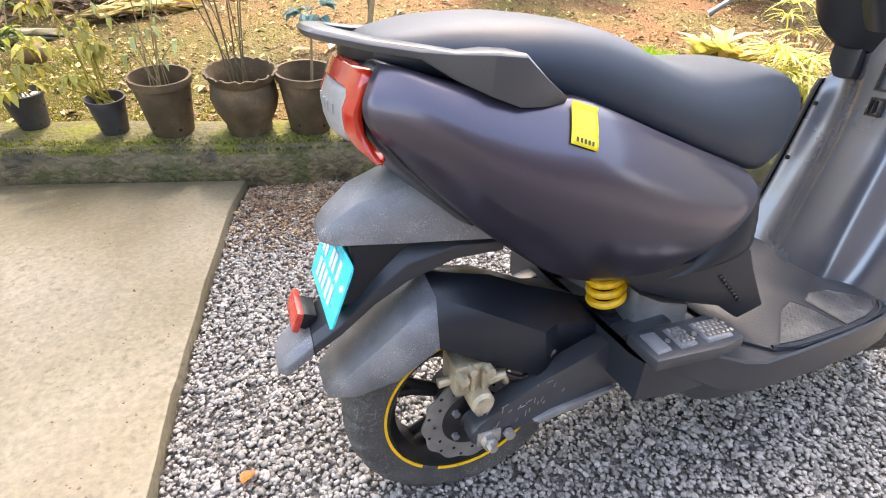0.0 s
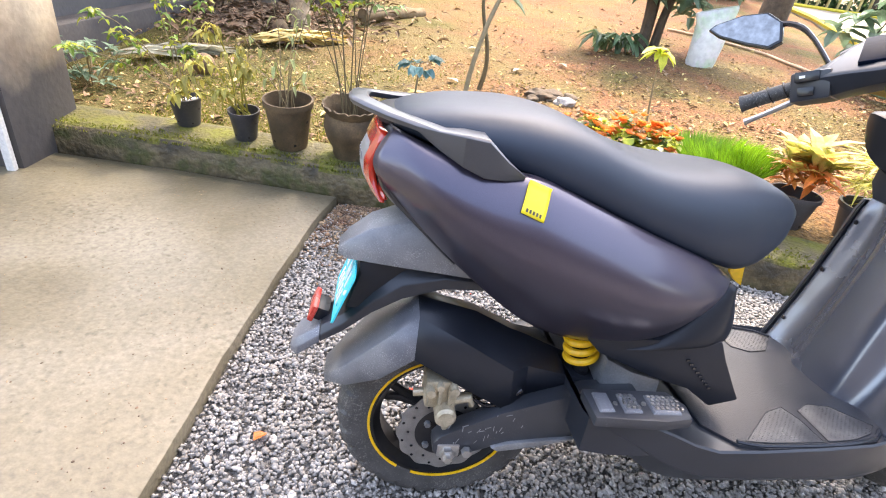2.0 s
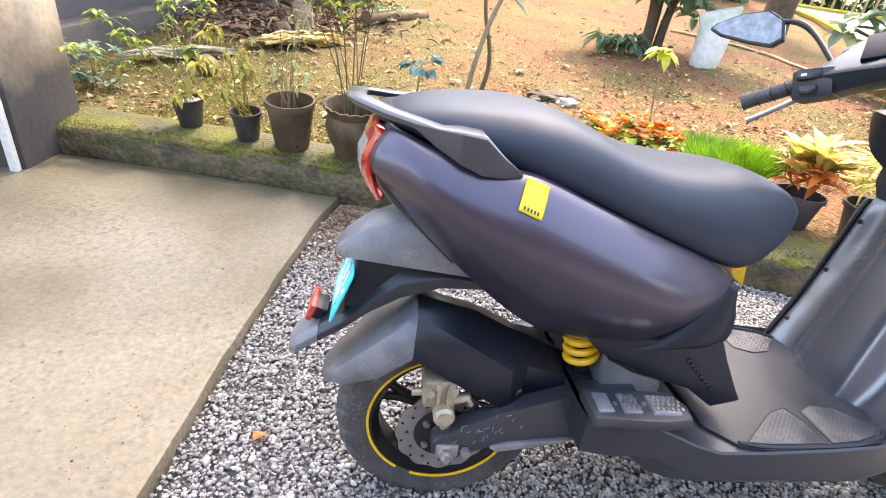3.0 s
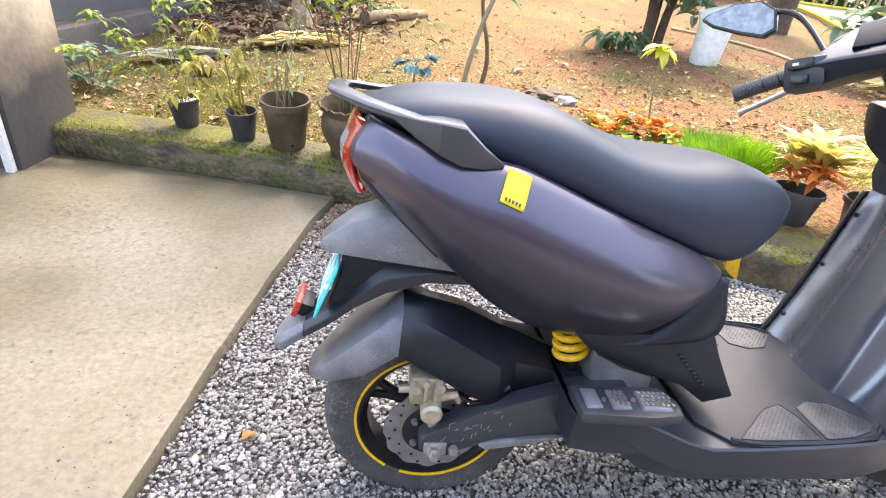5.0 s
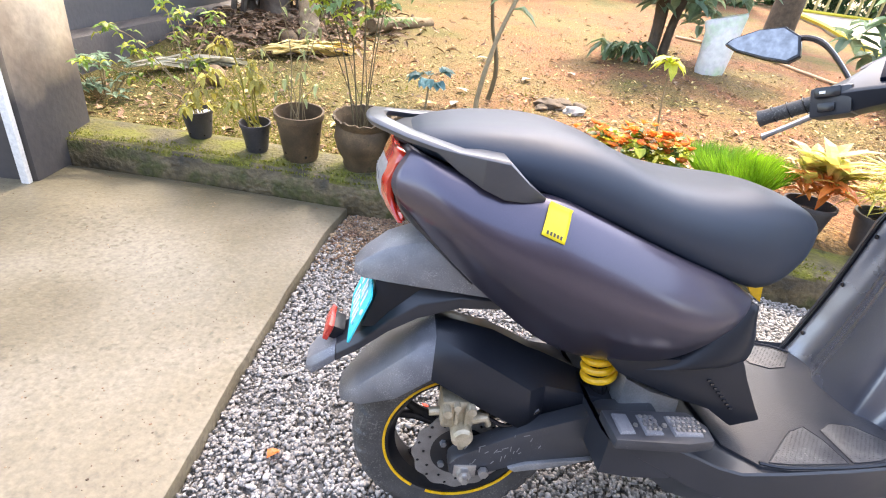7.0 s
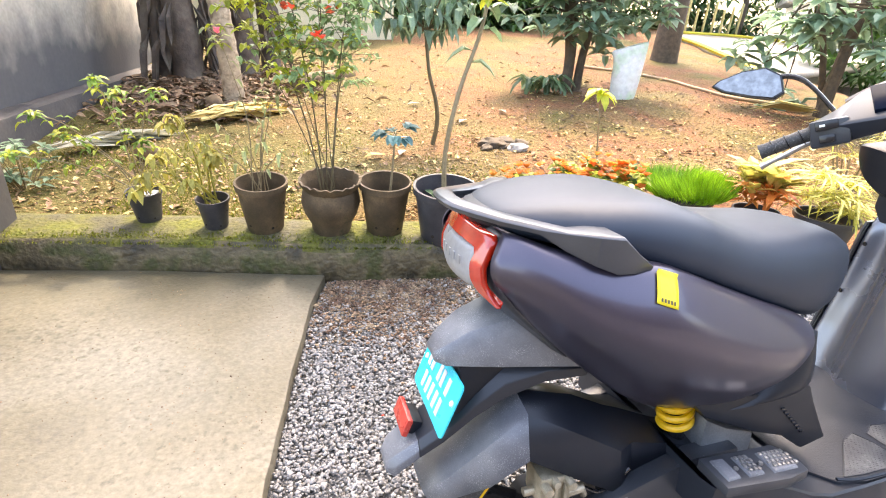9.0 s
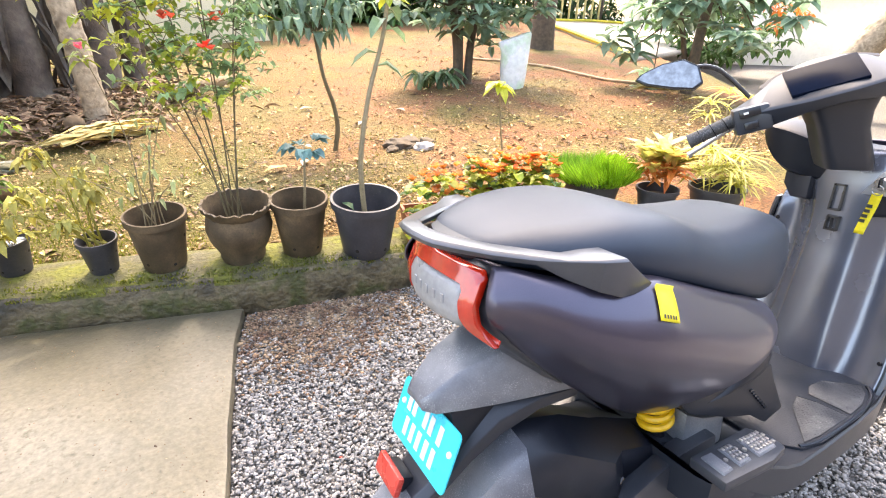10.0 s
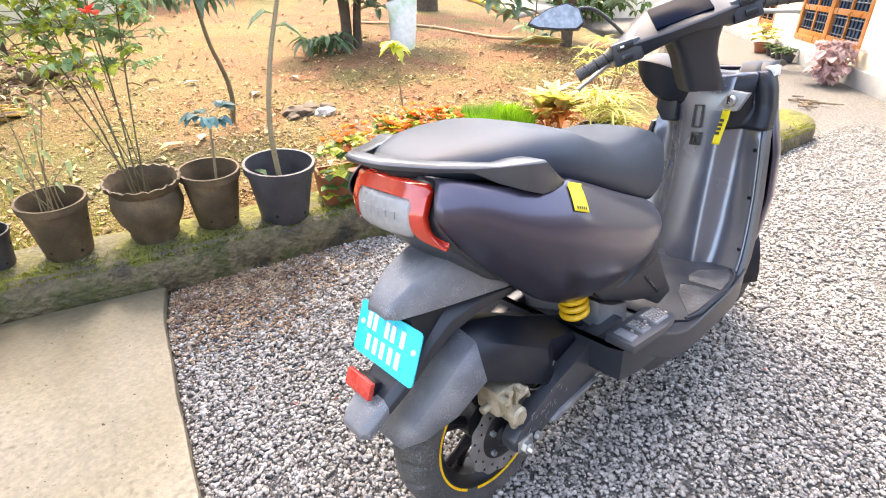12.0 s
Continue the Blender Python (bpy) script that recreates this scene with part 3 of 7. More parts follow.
# seat: two levels in one long cushion
rings = []
seat_st = [(-0.165, 0.878, 0.866, 0.045), (-0.14, 0.894, 0.858, 0.105), (-0.06, 0.909, 0.846, 0.158), (0.05, 0.914, 0.826, 0.184), (0.12, 0.907, 0.802, 0.188), (0.18, 0.890, 0.780, 0.184), (0.23, 0.868, 0.759, 0.178), (0.29, 0.847, 0.734, 0.171), (0.35, 0.836, 0.710, 0.164), (0.42, 0.832, 0.684, 0.155), (0.50, 0.832, 0.660, 0.140), (0.56, 0.821, 0.672, 0.120), (0.61, 0.798, 0.708, 0.095), (0.648, 0.770, 0.742, 0.055)]
for x, zt, zb, w in [tuple(p) for p in np.array([[interp(s, range(14), [q[k] for q in seat_st]) for k in range(4)] for s in np.linspace(0, 13, 53)])]:
    h = zt - zb
    half = [(0.90, 0.0), (0.975, 0.10), (1.0, 0.30), (0.985, 0.52), (0.93, 0.72), (0.82, 0.875), (0.63, 0.96), (0.36, 0.992)]
    rings.append([(x, -w * a, zb + h * b) for a, b in half] + [(x, 0, zt)] + [(x, w * a, zb + h * b) for a, b in half[::-1]])
for _ in range(2):
    rings = [rings[0]] + [[tuple((Vector(a) + 2 * Vector(b) + Vector(c)) / 4) for a, b, c in zip(rings[i - 1], rings[i], rings[i + 1])] for i in range(1, len(rings) - 1)] + [rings[-1]]
part("seat", Geo().loft(rings), VINYL, scooter, "long grey vinyl two-level seat", smooth=60)

# grab rail round the tail: knobs on the sides, a flat band drawn in to the rear
side = [((0.040, -0.214), (0.038, -0.190), 0.834, 0.827), ((0.010, -0.222), (0.008, -0.172), 0.856, 0.825), ((-0.022, -0.226), (-0.022, -0.160), 0.885, 0.827), ((-0.056, -0.218), (-0.052, -0.155), 0.887, 0.840), ((-0.090, -0.186), (-0.076, -0.148), 0.884, 0.855), ((-0.122, -0.162), (-0.104, -0.128), 0.888, 0.868), ((-0.168, -0.122), (-0.146, -0.090), 0.893, 0.873), ((-0.206, -0.082), (-0.176, -0.060), 0.899, 0.880), ((-0.224, -0.058), (-0.190, -0.044), 0.902, 0.883), ((-0.230, -0.036), (-0.195, -0.028), 0.903, 0.884), ((-0.232, 0.0), (-0.197, 0.0), 0.903, 0.885)]
rings = []
for o, i, zt, zb in side + [((o[0], -o[1]), (i[0], -i[1]), zt, zb) for o, i, zt, zb in side[-2::-1]]:
    mid = lambda t: (o[0] + (i[0] - o[0]) * t, o[1] + (i[1] - o[1]) * t)
    if o[0] < -0.1:
        zb = zt - 0.013
    rings.append([(*o, zb + (0.62 if o[0] < -0.1 else 0.93) * (zt - zb)), (*mid(0.16 if o[0] < -0.1 else 0.07), zt), (*mid(0.86), zt), (*i, zb + 0.7 * (zt - zb)), (*mid(0.88), zb), (*mid(0.12), zb)])
part("grab_rail", Geo().loft(rings), RAIL, scooter, "cast grey grab rail", bevel=0.0025, smooth=30)
part("rail_support", Geo().prism([(-0.180, -0.025), (-0.165, -0.062), (-0.10, -0.122), (-0.06, -0.140), (-0.06, 0.140), (-0.10, 0.122), (-0.165, 0.062), (-0.180, 0.025)], 0.862, 0.886, "z"), PLASTIC, scooter, bevel=0.004)


# tail lamp: red frame round a grey centre, over a dark tail end
def tail_x(y, z):
    return -0.205 + 0.030 * (abs(y) / 0.13) ** 2 + max(0, z - 0.81) * 0.45 + max(0, 0.785 - z) * 0.30


def tail_sheet(poly_top, poly_low, n, off):
    rows = []
    for k in range(n + 1):
        v = k / n
        rows.append([(tail_x(a[0] + (b[0] - a[0]) * v, a[1] + (b[1] - a[1]) * v) - off, a[0] + (b[0] - a[0]) * v, a[1] + (b[1] - a[1]) * v) for a, b in zip(poly_top, poly_low)])
    return Geo().loft(rows, False, False)


ys = np.linspace(-1, 1, 15)
g = Geo().loft([[(tail_x(y * w, max(z, 0.76)) + 0.012 + max(0, 0.76 - z) * 1.05, y * w, z) for y in ys] for z, w in ((0.866, 0.112), (0.84, 0.122), (0.80, 0.130), (0.77, 0.128), (0.74, 0.124), (0.70, 0.122), (0.64, 0.122))], False, False)
part("tail_end", g, ARMGREY, scooter, "dark grey tapering tail end", thick=0.01)


def strip(outer, inner, off):
    rows = []
    for o, i in zip(outer, inner):
        row = []
        for t in (0, 0.12, 0.35, 0.65, 0.88, 1):
            y, z = o[0] + (i[0] - o[0]) * t, o[1] + (i[1] - o[1]) * t
            row.append((tail_x(y, z) - off + (0.007 if t in (0, 1) else 0), y, z))
        rows.append(row)
    return Geo().loft(rows, False, False)


arm_out = [(0.134, 0.752), (0.124, 0.766), (0.116, 0.782), (0.112, 0.802), (0.111, 0.826), (0.110, 0.848)]
arm_in = [(0.132, 0.750), (0.112, 0.758), (0.090, 0.768), (0.080, 0.784), (0.077, 0.800), (0.077, 0.822)]
band_out = [(0.102, 0.859), (0.06, 0.863), (0.0, 0.865), (-0.06, 0.863), (-0.102, 0.859)]
band_in = [(0.070, 0.831), (0.04, 0.834), (0.0, 0.835), (-0.04, 0.834), (-0.070, 0.831)]
fine = lambda run: [(p.x, p.y) for p in curve([(y, z, 0) for y, z in run], 24)]
arm_out, arm_in = fine(arm_out), fine(arm_in)
outer = arm_out + band_out + [(-y, z) for y, z in arm_out[::-1]]
inner = arm_in + band_in + [(-y, z) for y, z in arm_in[::-1]]
part("tail_lamp", strip(outer, inner, 0.006), REDLENS, scooter, "red framed tail lamp", thick=0.014, smooth=40)
g = tail_sheet([(y * 0.079, 0.836) for y in ys], [(y * 0.080, 0.800) for y in ys], 3, 0.003)
for top, low in (((0.080, 0.800), (0.083, 0.786)), ((0.083, 0.786), (0.078, 0.768))):
    k = tail_sheet([(y * top[0], top[1]) for y in ys], [(y * low[0], low[1]) for y in ys], 3, 0.003)
    g.add(k.v, k.f)
centre = part("lamp_panel", g, GREYPANEL, scooter, "light grey panel inside the tail lamp", thick=0.012)
g = Geo()
for k in range(5):
    y = 0.044 - 0.022 * k
    x = tail_x(y, 0.804) - 0.003
    g.box((x - 0.001, y - 0.0040, 0.797), (x + 0.002, y + 0.0040, 0.811))
part("raised_bar", g, GREYPANEL, centre, bevel=0.001)

# tail hood over the plate
rings = []
for x, w, zt, zs in ((-0.240, 0.028, 0.622, 0.606), (-0.222, 0.046, 0.640, 0.604), (-0.18, 0.062, 0.670, 0.606), (-0.12, 0.078, 0.690, 0.606), (-0.05, 0.090, 0.700, 0.604), (0.02, 0.10, 0.70, 0.60)):
    rings.append([(x, -w, zs), (x, -w * 0.98, zs + 0.5 * (zt - zs)), (x, -w * 0.72, zt - 0.002), (x, 0, zt), (x, w * 0.72, zt - 0.002), (x, w * 0.98, zs + 0.5 * (zt - zs)), (x, w, zs), (x, 0, zs + 0.004)])
part("tail_hood", Geo().loft(rings), DUSTY, scooter, "dusty grey mudguard hood", bevel=0.003, smooth=40)
# plate carrier arm
rings = []
for x, w, zt, zb in ((-0.330, 0.030, 0.400, 0.384), (-0.315, 0.046, 0.418, 0.384), (-0.27, 0.052, 0.450, 0.420), (-0.225, 0.058, 0.482, 0.452), (-0.17, 0.064, 0.545, 0.500), (-0.115, 0.070, 0.590, 0.536), (-0.04, 0.078, 0.605, 0.565), (0.04, 0.085, 0.60, 0.57)):
    rings.append([(x, -w, zb), (x, -w * 1.0, zb + 0.55 * (zt - zb)), (x, -w * 0.72, zt), (x, w * 0.72, zt), (x, w, zb + 0.55 * (zt - zb)), (x, w, zb)])
carrier = part("plate_carrier", Geo().loft(rings[2:]), COWL, scooter, "black rear mudguard arm", bevel=0.003)
part("carrier_tip", Geo().loft(rings[:3]), DUSTY, carrier, "dust-greyed tip", bevel=0.003)

plate_m = Matrix.Translation((-0.224, 0.003, 0.540)) @ Matrix.Rotation(radians(22), 4, "Y")
g = Geo()
ring = []
for cx, cy, a0 in ((0.090, 0.044, 0), (-0.090, 0.044, 90), (-0.090, -0.044, 180), (0.090, -0.044, 270)):
    ring += [(cx + 0.010 * math.cos(radians(a0 + t)), cy + 0.010 * math.sin(radians(a0 + t))) for t in (0, 30, 60, 90)]
g.loft([[plate_m @ Vector((-0.002, y, z)) for y, z in ring], [plate_m @ Vector((0.001, y, z)) for y, z in ring]])
plate = part("number_plate", g, CYAN, scooter, "bright cyan plate with white bars")
for row, cells in ((0.022, (0.060, 0.040, 0.000, -0.020, -0.050)), (-0.022, (0.052, 0.028, 0.004, -0.022, -0.046))):
    for y in cells:
        g = Geo().box((-0.0038, y - 0.0065, row - 0.0165), (-0.0021, y + 0.0065, row + 0.0165), plate_m)
        part("plate_bar", g, WHITE, plate, bevel=0.0004)
for y in (0.082, -0.086):
    part("plate_bolt", Geo().lathe([(0, 0.004), (0.005, 0.003), (0.006, 0)], 10, plate_m @ Matrix.Translation((-0.002, y, 0.012)) @ Matrix.Rotation(radians(-90), 4, "Y")), WHITE, plate)
part("plate_bracket", Geo().prism([(-0.196, 0.578), (-0.222, 0.502), (-0.17, 0.505), (-0.10, 0.585), (-0.06, 0.606), (-0.2, 0.602)], -0.052, 0.052), PLASTIC, plate, bevel=0.004)
refl_m = Matrix.Translation((-0.287, 0.018, 0.467)) @ Matrix.Rotation(radians(22), 4, "Y")
refl = part("rear_reflector", Geo().box((-0.006, -0.042, -0.018), (0.006, 0.042, 0.018), refl_m), REDREFL, scooter, "red rectangular reflector", bevel=0.004)
part("reflector_mount", Geo().box((0.006, -0.03, -0.016), (0.03, 0.03, 0.012), refl_m), PLASTIC, refl, bevel=0.002)

# underseat cover with slots
for s in (-1, 1):
    seam = curve([(0.30, 0.144, 0.500), (0.36, 0.152, 0.514), (0.41, 0.154, 0.548), (0.455, 0.148, 0.594), (0.494, 0.134, 0.640)], 16)
    rim = curve([(0.31, 0.140, 0.494), (0.40, 0.148, 0.496), (0.50, 0.150, 0.507), (0.532, 0.136, 0.548), (0.519, 0.118, 0.626)], 16)
    rows = []
    for a, b in zip(seam, rim):
        row = [(a.x, s * (a.y - 0.05), a.z), (a.x, s * (a.y - 0.004), a.z)]
        row += [(a.x + (b.x - a.x) * v, s * (a.y + (b.y - a.y) * v + 0.016 * math.sin(math.pi * v)), a.z + (b.z - a.z) * v) for v in (0.1, 0.3, 0.5, 0.7, 0.9, 1.0)]
        row += [(b.x - 0.004, s * (b.y - 0.03), b.z), (b.x - 0.01, s * 0.02, b.z)]
        rows.append(row)
    part("lower_panel", Geo().loft(rows, False, False), PLASTIC, scooter, "dark satin corner panel under the flank", smooth=50, thick=0.003)
poly = [(0.225, 0.522), (0.262, 0.486), (0.385, 0.432), (0.469, 0.405), (0.530, 0.362), (0.592, 0.380), (0.572, 0.410), (0.530, 0.478), (0.508, 0.521)]
g = Geo().prism(poly, -0.158, 0.158)
cover = part("underseat_cover", g, PLASTIC, scooter, "matt black underseat cover", bevel=0.007)
g = Geo()
for k in range(8):
    u = k / 7
    x, z = 0.446 + 0.066 * u, 0.478 - 0.066 * u
    g.box((x - 0.0038, -0.1615, z - 0.0020), (x + 0.0038, -0.156, z + 0.0020), None)
part("vent_slot", g, GLOSSBLACK, cover)

# rear hugger over the wheel and the swing arm
rings = []
for x, zr, ws, zs, wl, zl, xl in ((-0.262, 0.334, 0.034, 0.331, 0.052, 0.325, -0.256), (-0.225, 0.374, 0.060, 0.366, 0.080, 0.338, -0.215), (-0.150, 0.450, 0.082, 0.444, 0.108, 0.376, -0.150), (-0.080, 0.527, 0.096, 0.514, 0.130, 0.440, -0.086), (0.04, 0.498, 0.106, 0.449, 0.132, 0.368, 0.03), (0.116, 0.462, 0.116, 0.408, 0.133, 0.319, 0.118), (0.150, 0.447, 0.100, 0.410, 0.112, 0.335, 0.15), (0.24, 0.408, 0.104, 0.392, 0.118, 0.33, 0.24), (0.34, 0.385, 0.112, 0.37, 0.122, 0.30, 0.34)):
    fall = 0.022 if x > -0.1 else 0.004
    inn = 0.35 if x > -0.1 else 0.5
    rings.append([(xl, -wl, zl), (x, -ws, zs), (x, -ws * inn, zr), (x, ws * inn, zr - fall), (x, ws, zs - fall), (xl, wl, zl)])
hug = part("rear_hugger", Geo().loft(rings[3:], False, False), GRIMY, scooter, "black angular rear wheel hugger", smooth=14, thick=0.004)
part("hugger_tail", Geo().loft(rings[:4], False, False), DUSTY, hug, "dust-greyed rear end of the hugger", smooth=14, thick=0.004)
for s in (-1, 1):
    poly = [(-0.032, 0.226), (-0.034, 0.250), (-0.020, 0.268), (0.0, 0.280), (0.10, 0.331), (0.267, 0.388), (0.37, 0.392), (0.38, 0.280), (0.351, 0.286), (0.23, 0.268), (0.113, 0.250), (0.02, 0.216), (-0.015, 0.212)]
    g = Geo().loft([[(x, s * 0.108, z) for x, z in poly], [(x, s * 0.150, z) for x, z in poly]])
    arm = part("swing_arm", g, ARMGREY, scooter, "scuffed dark grey swing arm", bevel=0.007)
    if s < 0:
        blade = [(0.085, 0.247), (0.12, 0.259), (0.20, 0.268), (0.262, 0.272), (0.18, 0.250), (0.10, 0.238)]
        part("arm_guard", Geo().prism(blade, -0.158, -0.146), ALLOY, arm, bevel=0.002)
        arm_rng = np.random.default_rng(3)
        for k in range(22):
            u = arm_rng.uniform(0.02, 0.62)
            x, z, a = -0.01 + 0.26 * u, 0.262 + 0.080 * u + arm_rng.uniform(-0.030, 0.034), arm_rng.uniform(0.2, 1.9)
            dx, dz = arm_rng.uniform(0.004, 0.015) * math.cos(a), arm_rng.uniform(0.004, 0.015) * math.sin(a)
            part("scratch", Geo().box((-0.5, -0.1506, -0.0007), (0.5, -0.1496, 0.0007), Matrix.Translation((x, 0, z)) @ Matrix.Rotation(-math.atan2(dz, dx), 4, "Y") @ Matrix.Diagonal((math.hypot(dx, dz), 1, 1, 1))), ALLOY, arm)
        part("axle_plate", Geo().box((-0.024, -0.154, 0.220), (0.022, -0.147, 0.250)), STEEL, arm, bevel=0.004)
        part("axle_nut", Geo().lathe([(0, -0.178), (0.008, -0.178), (0.009, -0.166), (0.015, -0.166), (0.015, -0.150), (0.019, -0.150), (0.019, -0.146)], 6, Matrix.Translation((-0.004, 0, HUB)) @ Matrix.Rotation(radians(-90), 4, "X") @ Matrix.Diagonal((1, 1, 1, 1))), STEEL, arm, "steel axle nut", smooth=20)
        part("adjuster_nut", Geo().lathe([(0, 0.012), (0.010, 0.012), (0.011, 0)], 6, Matrix.Translation((0.036, -0.152, 0.236)) @ Matrix.Rotation(radians(90), 4, "X")), STEEL, arm, smooth=20)


def wheel(m, parent, striped):
    """A road wheel round local y."""
    w = part("wheel", Geo().lathe([(0.052, -0.02), (0.052, 0.02), (0.03, 0.034), (0.03, -0.034), (0.052, -0.02)], 24, m), RIMBLACK, parent, "black alloy wheel")
    n = 208
    prof = [(0.158, -0.044), (0.166, -0.049), (0.186, -0.052), (0.205, -0.053), (0.216, -0.049), (0.226, -0.036), (0.2315, -0.016), (0.2325, 0), (0.2315, 0.016), (0.226, 0.036), (0.216, 0.049), (0.205, 0.053), (0.186, 0.052), (0.166, 0.049), (0.158, 0.044)]
    rings = []
    for k in range(n):
        t = 2 * math.pi * k / n
        ring = []
        for j, (r, h) in enumerate(prof):
            groove = 0.006 if (3 <= j <= 5 and k % 8 < 2) or (9 <= j <= 11 and (k + 4) % 8 < 2) or (j == 6 and (k + 1) % 8 < 2) or (j == 8 and (k + 3) % 8 < 2) else 0
            ring.append(m @ Vector(((r - groove) * math.cos(t), (r - groove) * math.sin(t), h)))
        rings.append(ring)
    rings.append(rings[0])
    part("tyre", Geo().loft(rings, False, False), RUBBER, w, "black rubber scooter tyre", smooth=16)
    part("rim", Geo().lathe([(0.161, -0.047), (0.154, -0.047), (0.148, -0.036), (0.138, -0.026), (0.138, 0.026), (0.148, 0.036), (0.154, 0.047), (0.161, 0.047)], 64, m), RIMBLACK, w, "black rim")
    for k in range(5):
        a = 2 * math.pi * k / 5 + 0.35
        g = Geo()
        for b in (-0.16, 0.16):
            p0 = Vector((0.045 * math.cos(a), 0.045 * math.sin(a), 0.0))
            p1 = Vector((0.095 * math.cos(a + b * 0.5), 0.095 * math.sin(a + b * 0.5), -0.010))
            p2 = Vector((0.145 * math.cos(a + b), 0.145 * math.sin(a + b), -0.018))
            g.tube([m @ p0, m @ p1, m @ p2], [0.014, 0.011, 0.010], 8)
        part("spoke", g, RIMBLACK, w)
    if striped:
        g = Geo()
        nseg = 160
        ringpts = []
        for k in range(nseg - 5):
            t = math.radians(-118) + 2 * math.pi * (k + 3) / nseg
            ringpts.append([m @ Vector((r * math.cos(t), r * math.sin(t), h)) for r, h in ((0.1655, 0.0485), (0.1655, 0.0505), (0.1600, 0.0495), (0.1600, 0.0475))])
        part("rim_stripe", Geo().loft(ringpts), YELLOW, w, "thin yellow rim stripe")
    return w


wheel_m = Matrix.Translation((0, 0, HUB - 0.015)) @ Matrix.Rotation(radians(90), 4, "X")
rear_wheel = wheel(wheel_m, scooter, True)
# brake disc with a wavy edge and drilled holes
ro = []
for k in range(96):
    t = 2 * math.pi * k / 96
    r = 0.101 + 0.0028 * math.cos(12 * t)
    ro.append([wheel_m @ Vector((q * math.cos(t), q * math.sin(t), h)) for q, h in ((0.062, 0.078), (r, 0.078), (r, 0.082), (0.062, 0.082))])
ro.append(ro[0])
disc = part("brake_disc", Geo().loft(ro, True, False), DISC, rear_wheel, "grey wavy brake disc", smooth=30)
for k in range(24):
    t = 2 * math.pi * k / 24
    r = 0.092 if k % 2 else 0.078
    part("disc_hole", Geo().lathe([(0, 0.0828), (0.0032, 0.0826), (0.0034, 0.080)], 8, wheel_m @ Matrix.Translation((r * math.cos(t), r * math.sin(t), 0))), GLOSSBLACK, disc)
part("disc_carrier", Geo().lathe([(0.066, 0.080), (0.060, 0.085), (0.03, 0.088), (0.02, 0.10), (0.0, 0.10)], 32, wheel_m), RIMBLACK, disc)
for k in range(5):
    t = 2 * math.pi * k / 5
    part("disc_bolt", Geo().lathe([(0, 0.094), (0.007, 0.094), (0.008, 0.085)], 6, wheel_m @ Matrix.Translation((0.048 * math.cos(t), 0.048 * math.sin(t), 0))), ALLOY, disc, smooth=20)

# caliper
cal = part("brake_caliper", Geo().box((-0.072, -0.128, 0.318), (0.002, -0.062, 0.388)), BRASS, scooter, "dirty gold brake caliper", bevel=0.010)
g = Geo().lathe([(0, 0.026), (0.018, 0.026), (0.024, 0.020), (0.024, -0.02)], 20, Matrix.Translation((-0.024, -0.128, 0.312)) @ Matrix.Rotation(radians(90), 4, "X"))
part("piston_cap", g, BRASS, cal)
for dx, dz, r, h in ((-0.062, 0.372, 0.010, 0.02), (-0.010, 0.378, 0.010, 0.02), (-0.04, 0.380, 0.008, 0.012)):
    part("caliper_bolt", Geo().lathe([(0, h), (r, h), (r, -0.01)], 10, Matrix.Translation((dx, -0.128, dz)) @ Matrix.Rotation(radians(90), 4, "X")), BRASS, cal, smooth=25)
for k in range(3):
    part("caliper_rib", Geo().box((-0.066 + 0.022 * k, -0.137, 0.335), (-0.058 + 0.022 * k, -0.122, 0.378)), BRASS, cal, bevel=0.002)
part("slide_pin", Geo().tube([(-0.095, -0.10, 0.338), (-0.06, -0.10, 0.340)], 0.009, 10), BRASS, cal)
part("mount_lug", Geo().tube([(0.0, -0.115, 0.335), (0.030, -0.122, 0.345), (0.036, -0.122, 0.325)], [0.013, 0.011, 0.008], 10), BRASS, cal)
part("caliper_strut", Geo().tube([(-0.022, -0.122, 0.30), (-0.016, -0.126, 0.262)], [0.012, 0.010], 8), BRASS, cal)
part("brake_hose", Geo().tube(curve([(0.03, -0.122, 0.346), (0.07, -0.125, 0.326), (0.11, -0.120, 0.334), (0.15, -0.115, 0.36)], 14), 0.0045, 8), GLOSSBLACK, cal)

CAL_SHIFT = Matrix.Translation((-0.020, 0, 0.336)) @ Matrix.Diagonal((0.90, 1, 0.94, 1)) @ Matrix.Translation((0.030, 0, -0.333))
for o in [cal] + list(cal.children):
    o.data.transform(CAL_SHIFT)

# shock absorber with yellow spring
axis0, axis1 = Vector((0.268, -0.078, 0.416)), Vector((0.254, -0.078, 0.50))
pts = []
d = (axis1 - axis0).normalized()
s1, s2 = d.orthogonal().normalized(), d.cross(d.orthogonal().normalized())
for k in range(160):
    a = 2 * math.pi * k / 42
    pts.append(axis0.lerp(axis1, k / 159) + 0.030 * (math.cos(a) * s1 + math.sin(a) * s2))
shock = part("shock_absorber", Geo().tube([axis0 - d * 0.04, axis1 + d * 0.03], 0.018, 12), GLOSSBLACK, scooter, "black damper with a yellow spring")
part("spring", Geo().tube(pts, 0.0078, 8), YELLOW, shock, "bright yellow coil spring")
part("pivot_bracket", Geo().prism([(0.300, 0.452), (0.295, 0.352), (0.35, 0.335), (0.43, 0.33), (0.43, 0.40), (0.36, 0.42)], -0.125, 0.125), ALLOY, scooter, "dull alloy swing arm bracket", bevel=0.008)
part("stand_tang", Geo().prism([(0.690, 0.624), (0.656, 0.588), (0.660, 0.562), (0.674, 0.546), (0.702, 0.528), (0.694, 0.575)], 0.075, 0.083), YELLOW, scooter, "yellow tag by the seat hinge", bevel=0.002)

